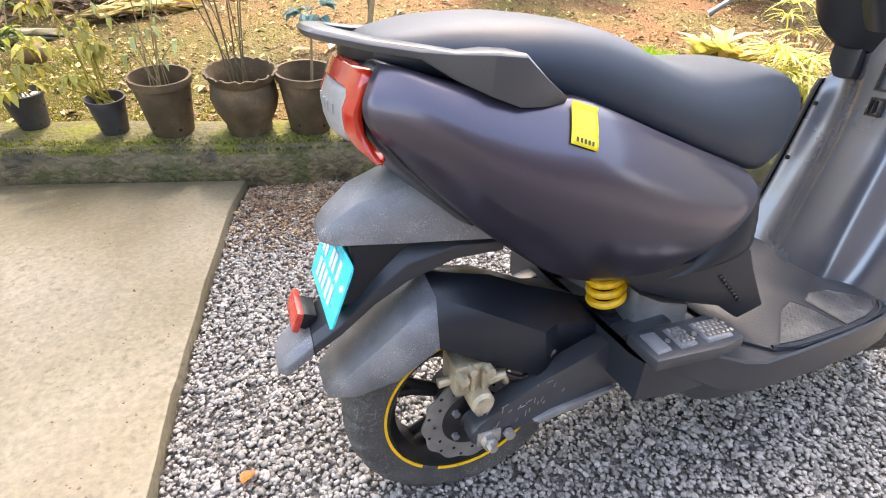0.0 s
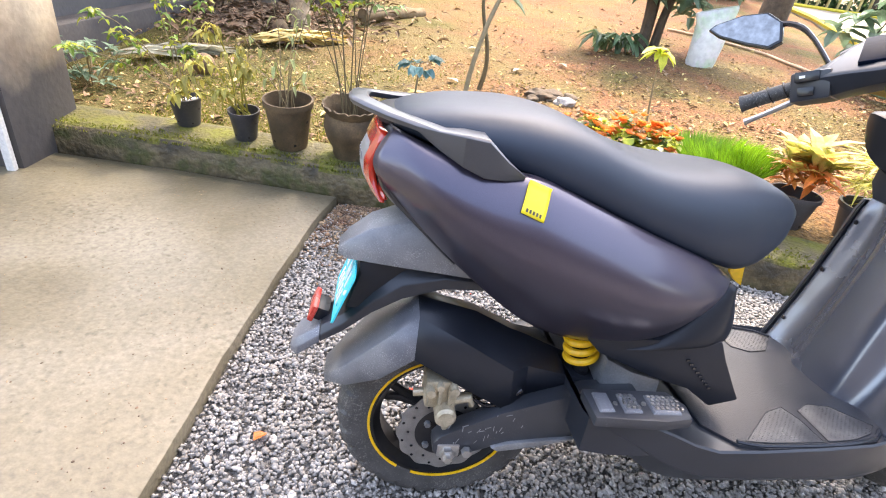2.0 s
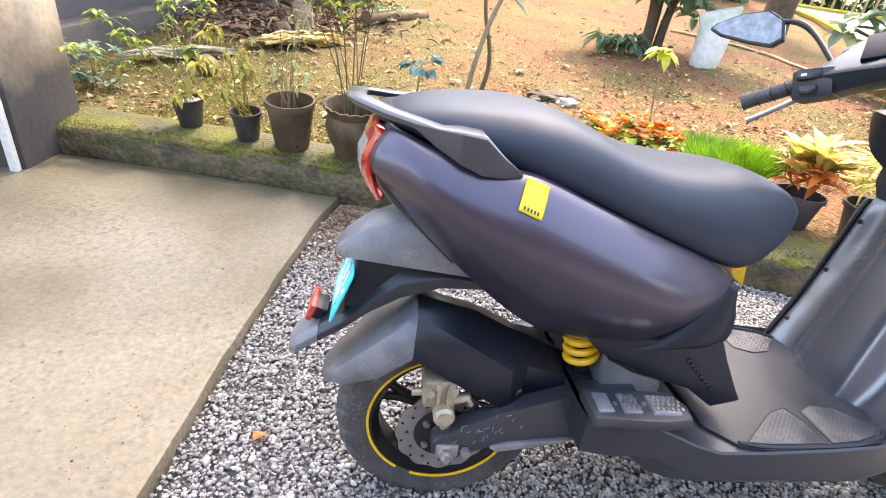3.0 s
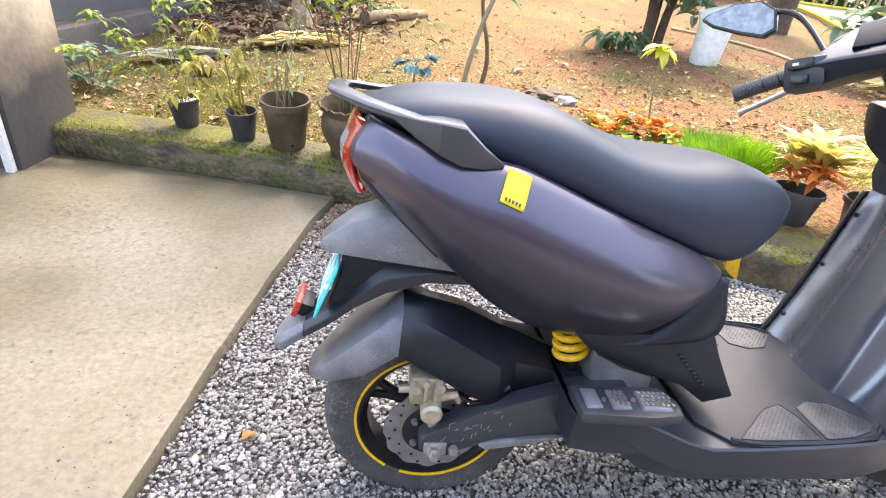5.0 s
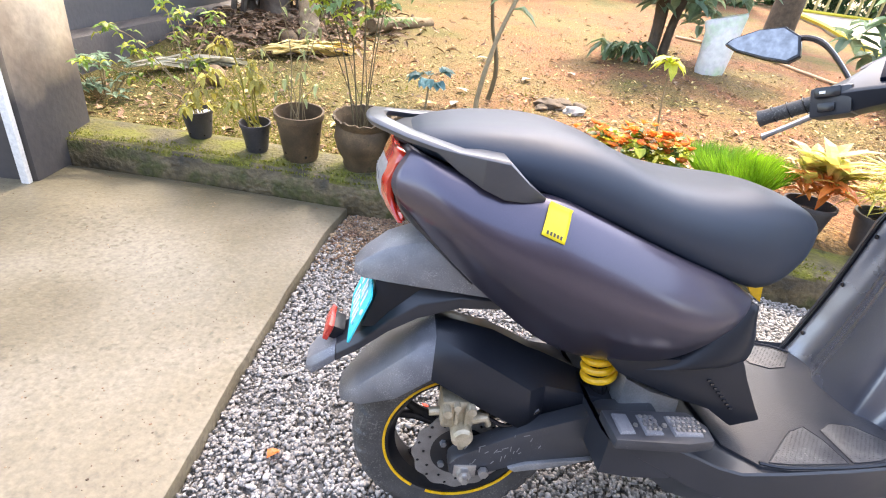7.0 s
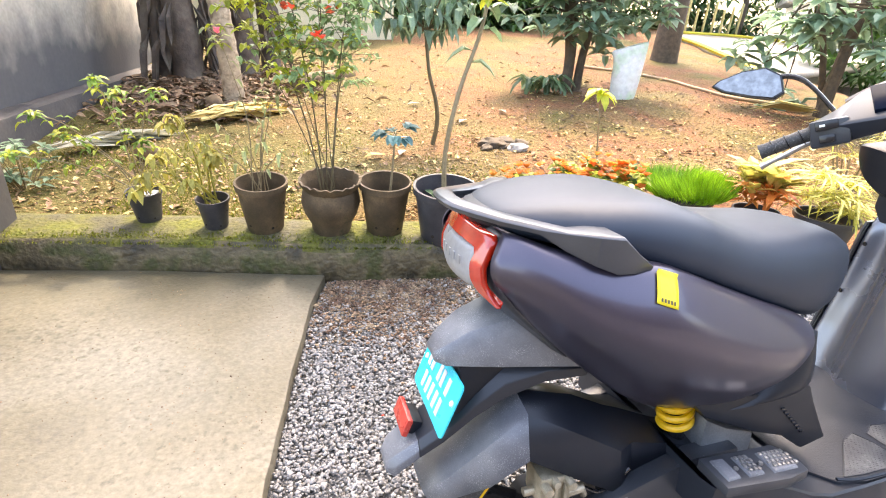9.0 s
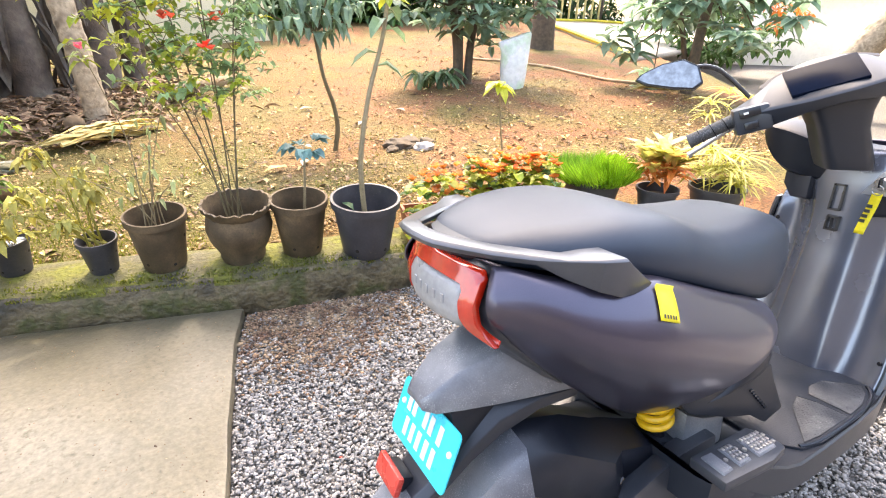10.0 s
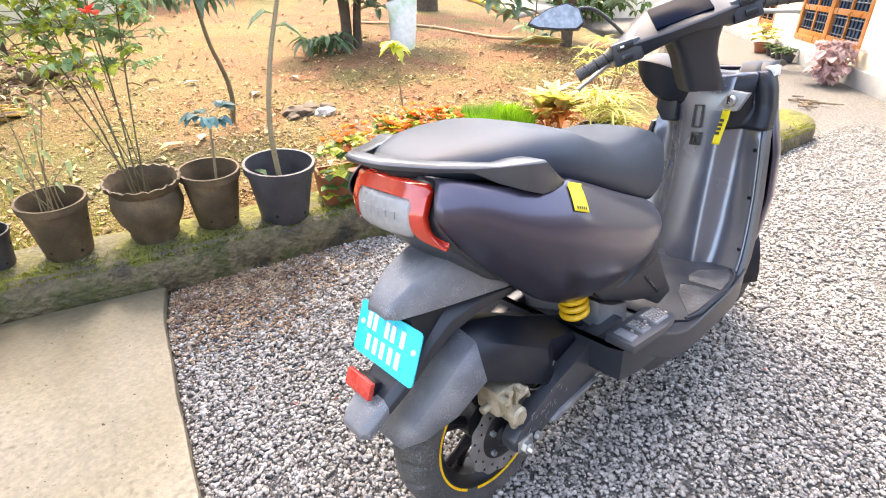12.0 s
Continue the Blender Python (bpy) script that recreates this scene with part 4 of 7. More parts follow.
# belly and footboard
rings = []
for x, wt, zt, wb, zb in ((0.232, 0.240, 0.408, 0.20, 0.392), (0.29, 0.252, 0.404, 0.21, 0.338), (0.345, 0.254, 0.400, 0.213, 0.288), (0.40, 0.254, 0.376, 0.21, 0.242), (0.45, 0.254, 0.352, 0.203, 0.218), (0.507, 0.253, 0.334, 0.198, 0.202), (0.60, 0.250, 0.331, 0.19, 0.188), (0.75, 0.242, 0.330, 0.18, 0.178), (0.87, 0.230, 0.328, 0.17, 0.165), (0.95, 0.215, 0.331, 0.165, 0.160), (1.00, 0.194, 0.345, 0.155, 0.160), (1.06, 0.172, 0.300, 0.14, 0.160), (1.12, 0.160, 0.33, 0.12, 0.20)):
    rings.append([(x, -wb, zb), (x, -wt + 0.006, zb + 0.45 * (zt - zb)), (x, -wt, zt - 0.004), (x, -wt + 0.004, zt), (x, -wt + 0.010, min(zt - 0.008, 0.316)), (x, wt - 0.010, min(zt - 0.008, 0.316)), (x, wt - 0.004, zt), (x, wt, zt - 0.004), (x, wt - 0.006, zb + 0.45 * (zt - zb)), (x, wb, zb)])
part("belly_pan", Geo().loft(rings), COWL, scooter, "dark grey belly pan", smooth=30)
poly = [(0.52, -0.165), (0.57, -0.222), (0.63, -0.234), (0.80, -0.230), (0.90, -0.212), (0.942, -0.184), (0.965, -0.14), (0.955, -0.105), (0.935, -0.078), (0.915, -0.055), (0.913, 0.055), (0.935, 0.078), (0.955, 0.105), (0.965, 0.14), (0.942, 0.184), (0.90, 0.212), (0.80, 0.230), (0.63, 0.234), (0.57, 0.222), (0.52, 0.165)]
mat = part("floor_mat", Geo().prism(poly, 0.300, 0.323, "z"), MAT, scooter, "worn dusty rubber floor mat", bevel=0.005)
rim = [(0.57, -0.215), (0.63, -0.227), (0.80, -0.223), (0.895, -0.206), (0.936, -0.178)]
for s in (-1, 1):
    part("mat_border", Geo().tube([(p.x, s * p.y, 0.324) for p in curve([(x, y, 0) for x, y in rim], 18)], 0.004, 6), GRIMY, mat, "raised rubber border")
    for outline in ([(0.592, 0.214), (0.640, 0.219), (0.768, 0.216), (0.764, 0.150), (0.748, 0.112), (0.700, 0.128)], [(0.780, 0.215), (0.846, 0.209), (0.900, 0.192), (0.930, 0.168), (0.872, 0.108), (0.822, 0.100), (0.782, 0.122)]):
        g = Geo().loft([[(x, s * y, 0.3215) for x, y in outline], [(x, s * y, 0.3243) for x, y in outline]])
        pad = part("mat_pad", g, MATPAD, mat, "dust-filled textured pad", bevel=0.0012)
        edge_ring = outline + outline[:1]
        part("pad_border", Geo().tube([(x, s * y, 0.3243) for x, y in edge_ring], 0.0011, 5), MAT, pad)
        g = Geo()
        for k in range(34):
            for j in range(24):
                x, y = 0.585 + 0.0105 * (k + 0.5 * (j % 2)), 0.098 + 0.0052 * j
                cross = [(b[0] - a[0]) * (y - a[1]) - (b[1] - a[1]) * (x - a[0]) for a, b in zip(edge_ring, edge_ring[1:])]
                if max(cross) < 0.0 or min(cross) > 0.0:
                    g.box((-0.0020, -0.0005, -0.0005), (0.0020, 0.0005, 0.0006), Matrix.Translation((x, s * y, 0.3243)) @ Matrix.Rotation(0.6 * (-1) ** (j + k), 4, "Z"))
        part("mat_rib", g, MATPAD, pad)
    top = [(0.226, 0.190, 0.430), (0.229, 0.262, 0.425), (0.364, 0.267, 0.421), (0.421, 0.255, 0.417), (0.428, 0.218, 0.417), (0.40, 0.186, 0.424)]
    g = Geo().loft([[(x, s * y, z - 0.022) for x, y, z in top], [(x, s * y, z) for x, y, z in top]])
    peg = part("footrest", g, ARMGREY, scooter, "worn grey passenger footrest", bevel=0.005)
    for x0, x1 in ((0.240, 0.272), (0.288, 0.326), (0.344, 0.404)):
        zz = lambda x: 0.427 - (x - 0.226) * 0.045
        g = Geo().loft([[(x0, s * 0.200, zz(x0)), (x1, s * 0.200, zz(x1)), (x1, s * 0.248, zz(x1) - 0.002), (x0, s * 0.250, zz(x0) - 0.002)], [(x0 + 0.003, s * 0.203, zz(x0) + 0.006), (x1 - 0.003, s * 0.203, zz(x1) + 0.006), (x1 - 0.003, s * 0.245, zz(x1) + 0.004), (x0 + 0.003, s * 0.247, zz(x0) + 0.004)]])
        pad = part("tread_pad", g, DUSTY, peg, bevel=0.0015)
        if x0 > 0.28:
            g = Geo()
            for i in range(int((x1 - x0) / 0.010)):
                for j in range(4):
                    x, y = x0 + 0.007 + 0.010 * i + 0.004 * (j % 2), s * (0.208 + 0.010 * j)
                    g.box((x - 0.003, y - 0.0035, zz(x) + 0.003), (x + 0.003, y + 0.0035, zz(x) + 0.008))
            part("tread_stud", g, STEEL, pad, "worn bright tread studs", bevel=0.0008)
    for x in (0.279, 0.335):
        part("peg_screw", Geo().lathe([(0, 0.004), (0.004, 0.004), (0.005, 0)], 8, Matrix.Translation((x, s * 0.226, 0.424))), STEEL, peg)

# leg shield: tunnel, hollow wings and raised lip
zrow = [0.305, 0.36, 0.44, 0.54, 0.64, 0.72, 0.76, 0.80, 0.85, 0.90]
tun = [0.905, 0.918, 0.938, 0.962, 0.984, 0.996, 1.000, 1.004, 1.012, 1.024]
deep = [0.040, 0.046, 0.052, 0.054, 0.052, 0.048, 0.046, 0.044, 0.040, 0.036]
lip = [0.928, 0.950, 0.976, 1.000, 1.016, 1.026, 1.044, 1.062, 1.066, 1.066]
hw = [0.074, 0.073, 0.070, 0.067, 0.066, 0.068, 0.072, 0.080, 0.088, 0.090]
le = [0.196, 0.198, 0.194, 0.187, 0.178, 0.170, 0.166, 0.163, 0.155, 0.142]
rows = []
for z in list(np.linspace(0.305, 0.735, 26)) + list(np.linspace(0.742, 0.772, 6)) + list(np.linspace(0.785, 0.90, 8)):
    t, d, l, h, e = [interp(z, zrow, a) for a in (tun, deep, lip, hw, le)]
    floor_x = t + d
    key = [(0.0, t - 0.002), (h * 0.55, t), (h * 0.88, t + 0.003), (h, t + 0.010), (h + 0.012, t + 0.026), (h + 0.030, floor_x - 0.006), (h + 0.048, floor_x), (e - 0.040, floor_x - 0.22 * (floor_x - l)), (e - 0.018, l + 0.004), (e - 0.004, l), (e + 0.003, l + 0.004), (e + 0.004, l + 0.020)]
    ks = np.linspace(0, 1, len(key))
    fine_y, fine_x = np.interp(np.linspace(0, 1, 67), ks, [k[0] for k in key]), np.interp(np.linspace(0, 1, 67), ks, [k[1] for k in key])
    for _ in range(45):
        fine_y[1:-1], fine_x[1:-1] = (fine_y[:-2] + 2 * fine_y[1:-1] + fine_y[2:]) / 4, (fine_x[:-2] + 2 * fine_x[1:-1] + fine_x[2:]) / 4
        fine_x[0] = fine_x[1]
    half = list(zip(fine_y.tolist(), fine_x.tolist()))
    rows.append([(x, -y, z) for y, x in half[::-1]] + [(x, y, z) for y, x in half[1:]])
shield = part("leg_shield", Geo().loft(rows, False, False), SHIELD, scooter, "satin grey inner leg shield", smooth=60, thick=0.006)
for s in (-1, 1):
    for z in (0.385, 0.54, 0.68):
        l, e = interp(z, zrow, lip), interp(z, zrow, le)
        g = Geo().lathe([(0, 0.002), (0.005, 0.002), (0.006, 0)], 10, Matrix.Translation((l + 0.001, s * (e - 0.014), z)) @ Matrix.Rotation(radians(-90), 4, "Y"))
        part("shield_screw", g, GLOSSBLACK, shield)
for s in (-1, 1):
    rings = []
    for z in np.linspace(0.31, 0.738, 18):
        l, e = interp(z, zrow, lip), interp(z, zrow, le)
        rings.append([(l + dx, s * (e + dy), z) for dx, dy in ((-0.004, 0.004), (-0.001, 0.013), (0.030, 0.017), (0.030, 0.006))])
    part("shield_trim", Geo().loft(rings), RAIL, shield, "satin edge trim", smooth=40)
for s in (-1, 1):
    seam = [(interp(z, zrow, lip) - 0.0015, s * (interp(z, zrow, le) + 0.0015), z) for z in np.linspace(0.33, 0.735, 16)]
    part("shield_seam", Geo().tube(seam, 0.0013, 6), GLOSSBLACK, shield, "black seam beside the lip")
rings = []
for y, x0, zl, zh in ((0.236, 1.035, 0.908, 0.930), (0.226, 1.000, 0.888, 0.940), (0.200, 0.984, 0.856, 0.944), (0.165, 0.978, 0.826, 0.940), (0.12, 0.984, 0.806, 0.928), (0.07, 1.002, 0.796, 0.908), (0.03, 1.022, 0.792, 0.892), (-0.02, 1.030, 0.790, 0.886), (-0.06, 1.034, 0.800, 0.890), (-0.09, 1.042, 0.820, 0.892)):
    rings.append([(x0 + 0.11, y, zl), (x0 + 0.030, y, zl), (x0 + 0.006, y, zl + 0.016), (x0, y, (zl + zh) / 2), (x0 - 0.002, y, zh - 0.006), (x0 + 0.006, y, zh), (x0 + 0.11, y, zh + 0.008)])
cols = [curve([r[k] for r in rings], 30) for k in range(7)]
part("inner_cowl", Geo().loft([[tuple(c[k]) for c in cols] for k in range(30)]), PLASTIC, scooter, "black bowl-shaped cowl round the steering head", smooth=40)
rows = []
for z in np.linspace(0.738, 0.916, 16):
    t, d, l, h, e = [interp(min(z, 0.90), zrow, a) for a in (tun, deep, lip, hw, le)]
    top = max(0.0, (z - 0.86) / 0.056)
    key = [(h * 0.90, t + 0.004), (h + 0.010, t + 0.016), (h + 0.036, t + d - 0.006), (e - 0.036, l - 0.002), (e - 0.014, l - 0.006), (e + 0.004, l - 0.002), (e + 0.010, l + 0.014), (e + 0.008, l + 0.050)]
    rows.append([(p.y - 0.004 + 0.050 * top ** 2.5, -p.x + 0.012 * top ** 2, z) for p in curve([(a, b, 0) for a, b in key], 25)])
last = rows[-1]
for fwd, drop in ((0.020, -0.003), (0.050, -0.002), (0.085, 0.006), (0.11, 0.018)):
    rows.append([(x + fwd, y + 0.10 * fwd, z - drop) for x, y, z in last])
part("shield_shoulder", Geo().loft(rows, False, False), PLASTIC, shield, "black rounded shoulder above the leg shield", smooth=60, thick=0.004)
# outer apron round the front
rows = []
for z, w, xf, xb in ((0.19, 0.10, 1.16, 1.04), (0.28, 0.160, 1.23, 1.03), (0.38, 0.184, 1.27, 1.06), (0.52, 0.200, 1.30, 1.08), (0.66, 0.196, 1.29, 1.08), (0.74, 0.180, 1.26, 1.085), (0.78, 0.168, 1.25, 1.11), (0.87, 0.155, 1.21, 1.11), (0.905, 0.142, 1.17, 1.09)):
    rows.append([(xb + (xf - xb) * math.sin(a) ** 0.8 if math.sin(a) > 0 else xb, -w * math.cos(a), z) for a in (math.pi * k / 20 for k in range(21))])
apron = part("front_apron", Geo().loft(rows, False, False), PAINT, scooter, "dark grey front apron", smooth=50, thick=0.006)
part("apron_top", Geo().loft([[(1.15, -0.100, 0.868), (1.15, 0.12, 0.868), (1.01, 0.11, 0.866), (1.05, -0.10, 0.866)], [(1.14, -0.096, 0.855), (1.14, 0.115, 0.855), (1.01, 0.11, 0.850), (1.05, -0.10, 0.850)]]), PLASTIC, scooter, bevel=0.004)
part("turn_lamp", Geo().box((1.082, -0.160, 0.884), (1.128, -0.130, 0.912)), WHITE, apron, "clear front turn lamp", bevel=0.006)
# glove box pad, slot, vent, key plate with key and tag, set back against the tunnel
fixed = {o.name for o in shield.children_recursive}
part("glove_pad", Geo().loft([[(0.962, 0.060, 0.872), (0.962, 0.128, 0.866), (0.962, 0.132, 0.800), (0.955, 0.105, 0.765), (0.952, 0.060, 0.768)], [(0.985, 0.055, 0.875), (1.0, 0.136, 0.87), (1.0, 0.138, 0.795), (0.985, 0.108, 0.758), (0.975, 0.055, 0.76)]]), COWL, shield, "dark satin glove box pad", bevel=0.006)


def frame_ring(y0, y1, z0, z1, w, x0, x1):
    g = Geo()
    xx = lambda z: x0 + (x1 - x0) * (z - z0) / (z1 - z0)
    for a, b, c, d in ((y0, y1, z0, z0 + w), (y0, y1, z1 - w, z1), (y0, y0 + w, z0, z1), (y1 - w, y1, z0, z1)):
        g.loft([[(xx(c) - 0.003, a, c), (xx(c) - 0.003, b, c), (xx(d) - 0.003, b, d), (xx(d) - 0.003, a, d)], [(xx(c) + 0.01, a, c), (xx(c) + 0.01, b, c), (xx(d) + 0.01, b, d), (xx(d) + 0.01, a, d)]])
    return g


part("bag_hook_frame", frame_ring(-0.028, 0.000, 0.752, 0.820, 0.004, 0.946, 0.957), GLOSSBLACK, shield)
part("charge_port", frame_ring(-0.034, -0.004, 0.700, 0.738, 0.004, 0.938, 0.944), GLOSSBLACK, shield)
part("port_rib", Geo().box((0.936, -0.021, 0.706), (0.945, -0.017, 0.732)), GLOSSBLACK, shield)
g = Geo().loft([[(0.944, -0.066, 0.806), (0.950, -0.100, 0.866), (0.956, -0.150, 0.858), (0.950, -0.126, 0.808)], [(0.97, -0.066, 0.806), (0.97, -0.100, 0.866), (0.985, -0.150, 0.858), (0.975, -0.126, 0.808)]])
key_plate = part("key_plate", g, GREYPANEL, shield, "light grey ignition plate", bevel=0.003)
part("key_barrel", Geo().lathe([(0, 0.016), (0.013, 0.016), (0.017, 0.010), (0.017, 0)], 18, Matrix.Translation((0.948, -0.108, 0.838)) @ Matrix.Rotation(radians(-90), 4, "Y")), STEEL, key_plate)
part("key", Geo().box((0.918, -0.111, 0.832), (0.945, -0.107, 0.856)), GLOSSBLACK, key_plate, bevel=0.002)
part("key_ring", Geo().tube([(0.92 + 0.0 * k, -0.109 + 0.012 * math.cos(k * 0.6), 0.826 + 0.012 * math.sin(k * 0.6)) for k in range(11)], 0.0014, 6), STEEL, key_plate)
g = Geo().loft([[p + Vector((0, -0.011, 0)), p + Vector((0, 0.011, 0))] for p in curve([(0.922, -0.110, 0.818), (0.928, -0.104, 0.79), (0.926, -0.096, 0.75), (0.922, -0.090, 0.712)], 10)], False, False)
tag = part("key_tag", g, STICKER, key_plate, "yellow ribbon key tag", thick=0.0012)
for k in range(4):
    z = 0.785 - 0.013 * k
    part("tag_bar", Geo().box((0.9205, -0.106 + 0.003 * k, z - 0.004), (0.9225, -0.094 + 0.003 * k, z + 0.004)), DARKMARK, tag)

for o in shield.children_recursive:
    if o.name not in fixed:
        o.data.transform(Matrix.Translation((0.043, 0.022, -0.013)))

# front wheel and mudguard, turned to the left
STEER = radians(45)
front_m = Matrix.Translation((1.27, 0.02, HUB)) @ Matrix.Rotation(STEER, 4, "Z")
wheel(front_m @ Matrix.Rotation(radians(90), 4, "X"), scooter, False)
rings = []
for k in range(17):
    a = radians(10 + 175 * k / 16)
    rings.append([front_m @ Vector((r * math.cos(a), y, r * math.sin(a))) for r, y in ((0.225, -0.066), (0.252, -0.055), (0.262, 0), (0.252, 0.055), (0.225, 0.066))])
part("front_mudguard", Geo().loft(rings, False, False), PLASTIC, scooter, "black front mudguard", smooth=50, thick=0.004)
part("fork", Geo().tube([front_m @ Vector((0, -0.075, 0)), front_m @ Vector((-0.13, -0.06, 0.40))], 0.018, 10), GLOSSBLACK, scooter)
part("fork", Geo().tube([front_m @ Vector((0, 0.075, 0)), front_m @ Vector((-0.13, 0.06, 0.40))], 0.018, 10), GLOSSBLACK, scooter)

# handlebar, turned to the left about the raked steering axis
bar_m = Matrix.Translation((0.82, -0.003, 1.016)) @ Matrix.Rotation(radians(41.6), 4, Vector((-math.sin(radians(26)), 0, math.cos(radians(26)))))


def turned(g):
    g.v = [tuple(bar_m @ Vector((p[0], math.copysign(interp(abs(p[1]), [0, 0.17, 0.268, 0.375, 0.5], [0, 0.114, 0.184, 0.287, 0.385]), p[1]), p[2] - 0.948))) for p in g.v]
    return g


rings = []
for k, (cx, cz, w, dp) in enumerate(((0.945, 0.862, 0.054, 0.052), (0.930, 0.885, 0.056, 0.055), (0.905, 0.92, 0.055, 0.055), (0.875, 0.965, 0.055, 0.054), (0.850, 1.005, 0.064, 0.058), (0.834, 1.045, 0.08, 0.060))):
    ring = []
    for a in range(32):
        t = 2 * math.pi * a / 32
        x, y = dp * abs(math.cos(t)) ** 0.42 * (1 if math.cos(t) > 0 else -1), w * abs(math.sin(t)) ** 0.42 * (1 if math.sin(t) > 0 else -1)
        ring.append((cx + x * math.cos(STEER) - y * math.sin(STEER), -0.012 + x * math.sin(STEER) + y * math.cos(STEER), cz))
    rings.append(ring)
part("handlebar_neck", Geo().loft(rings), COWL, scooter, "dark grey steering neck cover", smooth=40)
rings = []
side_of_bar = ((0.262, -0.060, 0.022, 0.932, 0.976, 0.990), (0.20, -0.072, 0.020, 0.930, 0.978, 1.008), (0.13, -0.096, 0.020, 0.938, 0.976, 1.036), (0.06, -0.108, 0.020, 0.944, 0.974, 1.052))
for y, x0, x1, zl, zh, zr in [(-q[0], *q[1:]) for q in side_of_bar] + [(0.0, -0.110, 0.020, 0.946, 0.974, 1.056)] + list(side_of_bar[::-1]):
    rings.append([(x0 + 0.022, y, zl), (x0, y, zh - 0.008), (x0 + 0.006, y, zh), (x1 - 0.012, y, zr), (x1 + 0.008, y, zr - 0.006), (x1 + 0.03, y, zl + 0.03), (x1 + 0.01, y, zl)])
cowl = part("handlebar_cowl", turned(Geo().loft(rings)), COWL, scooter, "satin grey handlebar cowl", bevel=0.004)
dash_m = bar_m @ Matrix.Translation((-0.048, 0, 0.0672)) @ Matrix.Rotation(-math.atan2(0.082, 0.112), 4, "Y")
part("dash_screen", Geo().box((-0.050, -0.070, -0.006), (0.046, 0.070, 0.0030), dash_m), SCREEN, cowl, "dark glossy display screen", bevel=0.002)
rings = [[(0.008, y, 1.048 - 0.9 * y * y), (0.018, y, 1.055 - 0.9 * y * y), (0.032, y, 1.048 - 0.9 * y * y)] for y in np.linspace(-0.17, 0.17, 13)]
part("visor", turned(Geo().loft(rings, True, True)), PLASTIC, cowl, "thin black visor lip", smooth=50)
for s in (-1, 1):
    g = Geo().loft([[(-0.058, s * 0.268, 0.928), (0.030, s * 0.268, 0.928), (0.030, s * 0.268, 0.992), (-0.058, s * 0.268, 0.988)], [(-0.078, s * 0.165, 0.930), (0.020, s * 0.165, 0.930), (0.020, s * 0.165, 1.002), (-0.078, s * 0.165, 0.986)]])
    sw = part("switch_housing", turned(g), COWL, cowl, "dark grey switch housing", bevel=0.007)
    part("switch_rocker", turned(Geo().box((-0.076, s * 0.192, 0.966), (-0.055, s * 0.252, 0.986))), GLOSSBLACK, sw, bevel=0.002)
    part("switch_button", turned(Geo().box((-0.076, s * 0.204, 0.938), (-0.055, s * 0.244, 0.955))), GLOSSBLACK, sw, bevel=0.002)
    part("switch_mark", turned(Geo().box((-0.0775, s * 0.226, 0.973), (-0.0755, s * 0.240, 0.978))), WHITE, sw)
    grip_pts = [(-0.006, s * 0.262, 0.966), (-0.008, s * 0.30, 0.958), (-0.012, s * 0.375, 0.942)]
    grip = part("grip", turned(Geo().tube(curve(grip_pts, 9), [0.0205, 0.0165, 0.0162, 0.016, 0.016, 0.016, 0.016, 0.0165, 0.0185], 16)), RUBBER, cowl, "black rubber hand grip", smooth=40)
    for k in range(3):
        y = 0.285 + 0.03 * k
        part("grip_groove", turned(Geo().tube([(-0.008 + 0.0172 * math.cos(t), s * (y + 0.006 * math.sin(t)), 0.961 - 0.012 * k * 0.5 + 0.0172 * math.sin(t)) for t in (2 * math.pi * q / 16 for q in range(17))], 0.0012, 5, False)), GLOSSBLACK, grip)
    part("brake_lever", turned(Geo().tube(curve([(0.040, s * 0.225, 0.955), (0.056, s * 0.27, 0.948), (0.052, s * 0.33, 0.925), (0.046, s * 0.385, 0.905)], 12), [0.009, 0.008, 0.0075, 0.007, 0.007, 0.0068, 0.0066, 0.0064, 0.0062, 0.006, 0.007, 0.009], 8)), STEEL, cowl, "silver brake lever")
# mirror on the left, on a curved stalk
part("mirror_stalk", turned(Geo().tube(curve([(0.045, 0.20, 1.01), (0.060, 0.25, 1.075), (0.065, 0.30, 1.115), (0.055, 0.375, 1.12)], 14), 0.0065, 8)), GLOSSBLACK, cowl, "curved black mirror stalk")
mir_m = bar_m @ Matrix.Translation((0.045, 0.298, 0.168)) @ Matrix.Rotation(radians(4), 4, "Z") @ Matrix.Rotation(radians(18), 4, "X") @ Matrix.Rotation(radians(9), 4, "Y") @ Matrix.Diagonal((1, 0.93, 0.86, 1))
outline = [(-0.085, -0.018), (-0.070, 0.030), (-0.030, 0.050), (0.025, 0.036), (0.078, 0.004), (0.090, -0.012), (0.060, -0.026), (-0.01, -0.036), (-0.065, -0.038)]
g = Geo().loft([[mir_m @ Vector((0.0, y, z)) for y, z in outline], [mir_m @ Vector((0.014, y * 1.03, z * 1.05)) for y, z in outline], [mir_m @ Vector((0.034, y * 0.6, z * 0.6)) for y, z in outline]])
mir = part("mirror_shell", g, GLOSSBLACK, cowl, "angular black rear-view mirror", bevel=0.002)
g = Geo().loft([[mir_m @ Vector((-0.0025, y * 0.93, z * 0.90)) for y, z in outline], [mir_m @ Vector((0.004, y * 0.93, z * 0.90)) for y, z in outline]])
part("mirror_glass", g, MIRROR, mir, "mirror glass, reflected trees put in as a mottled tint")


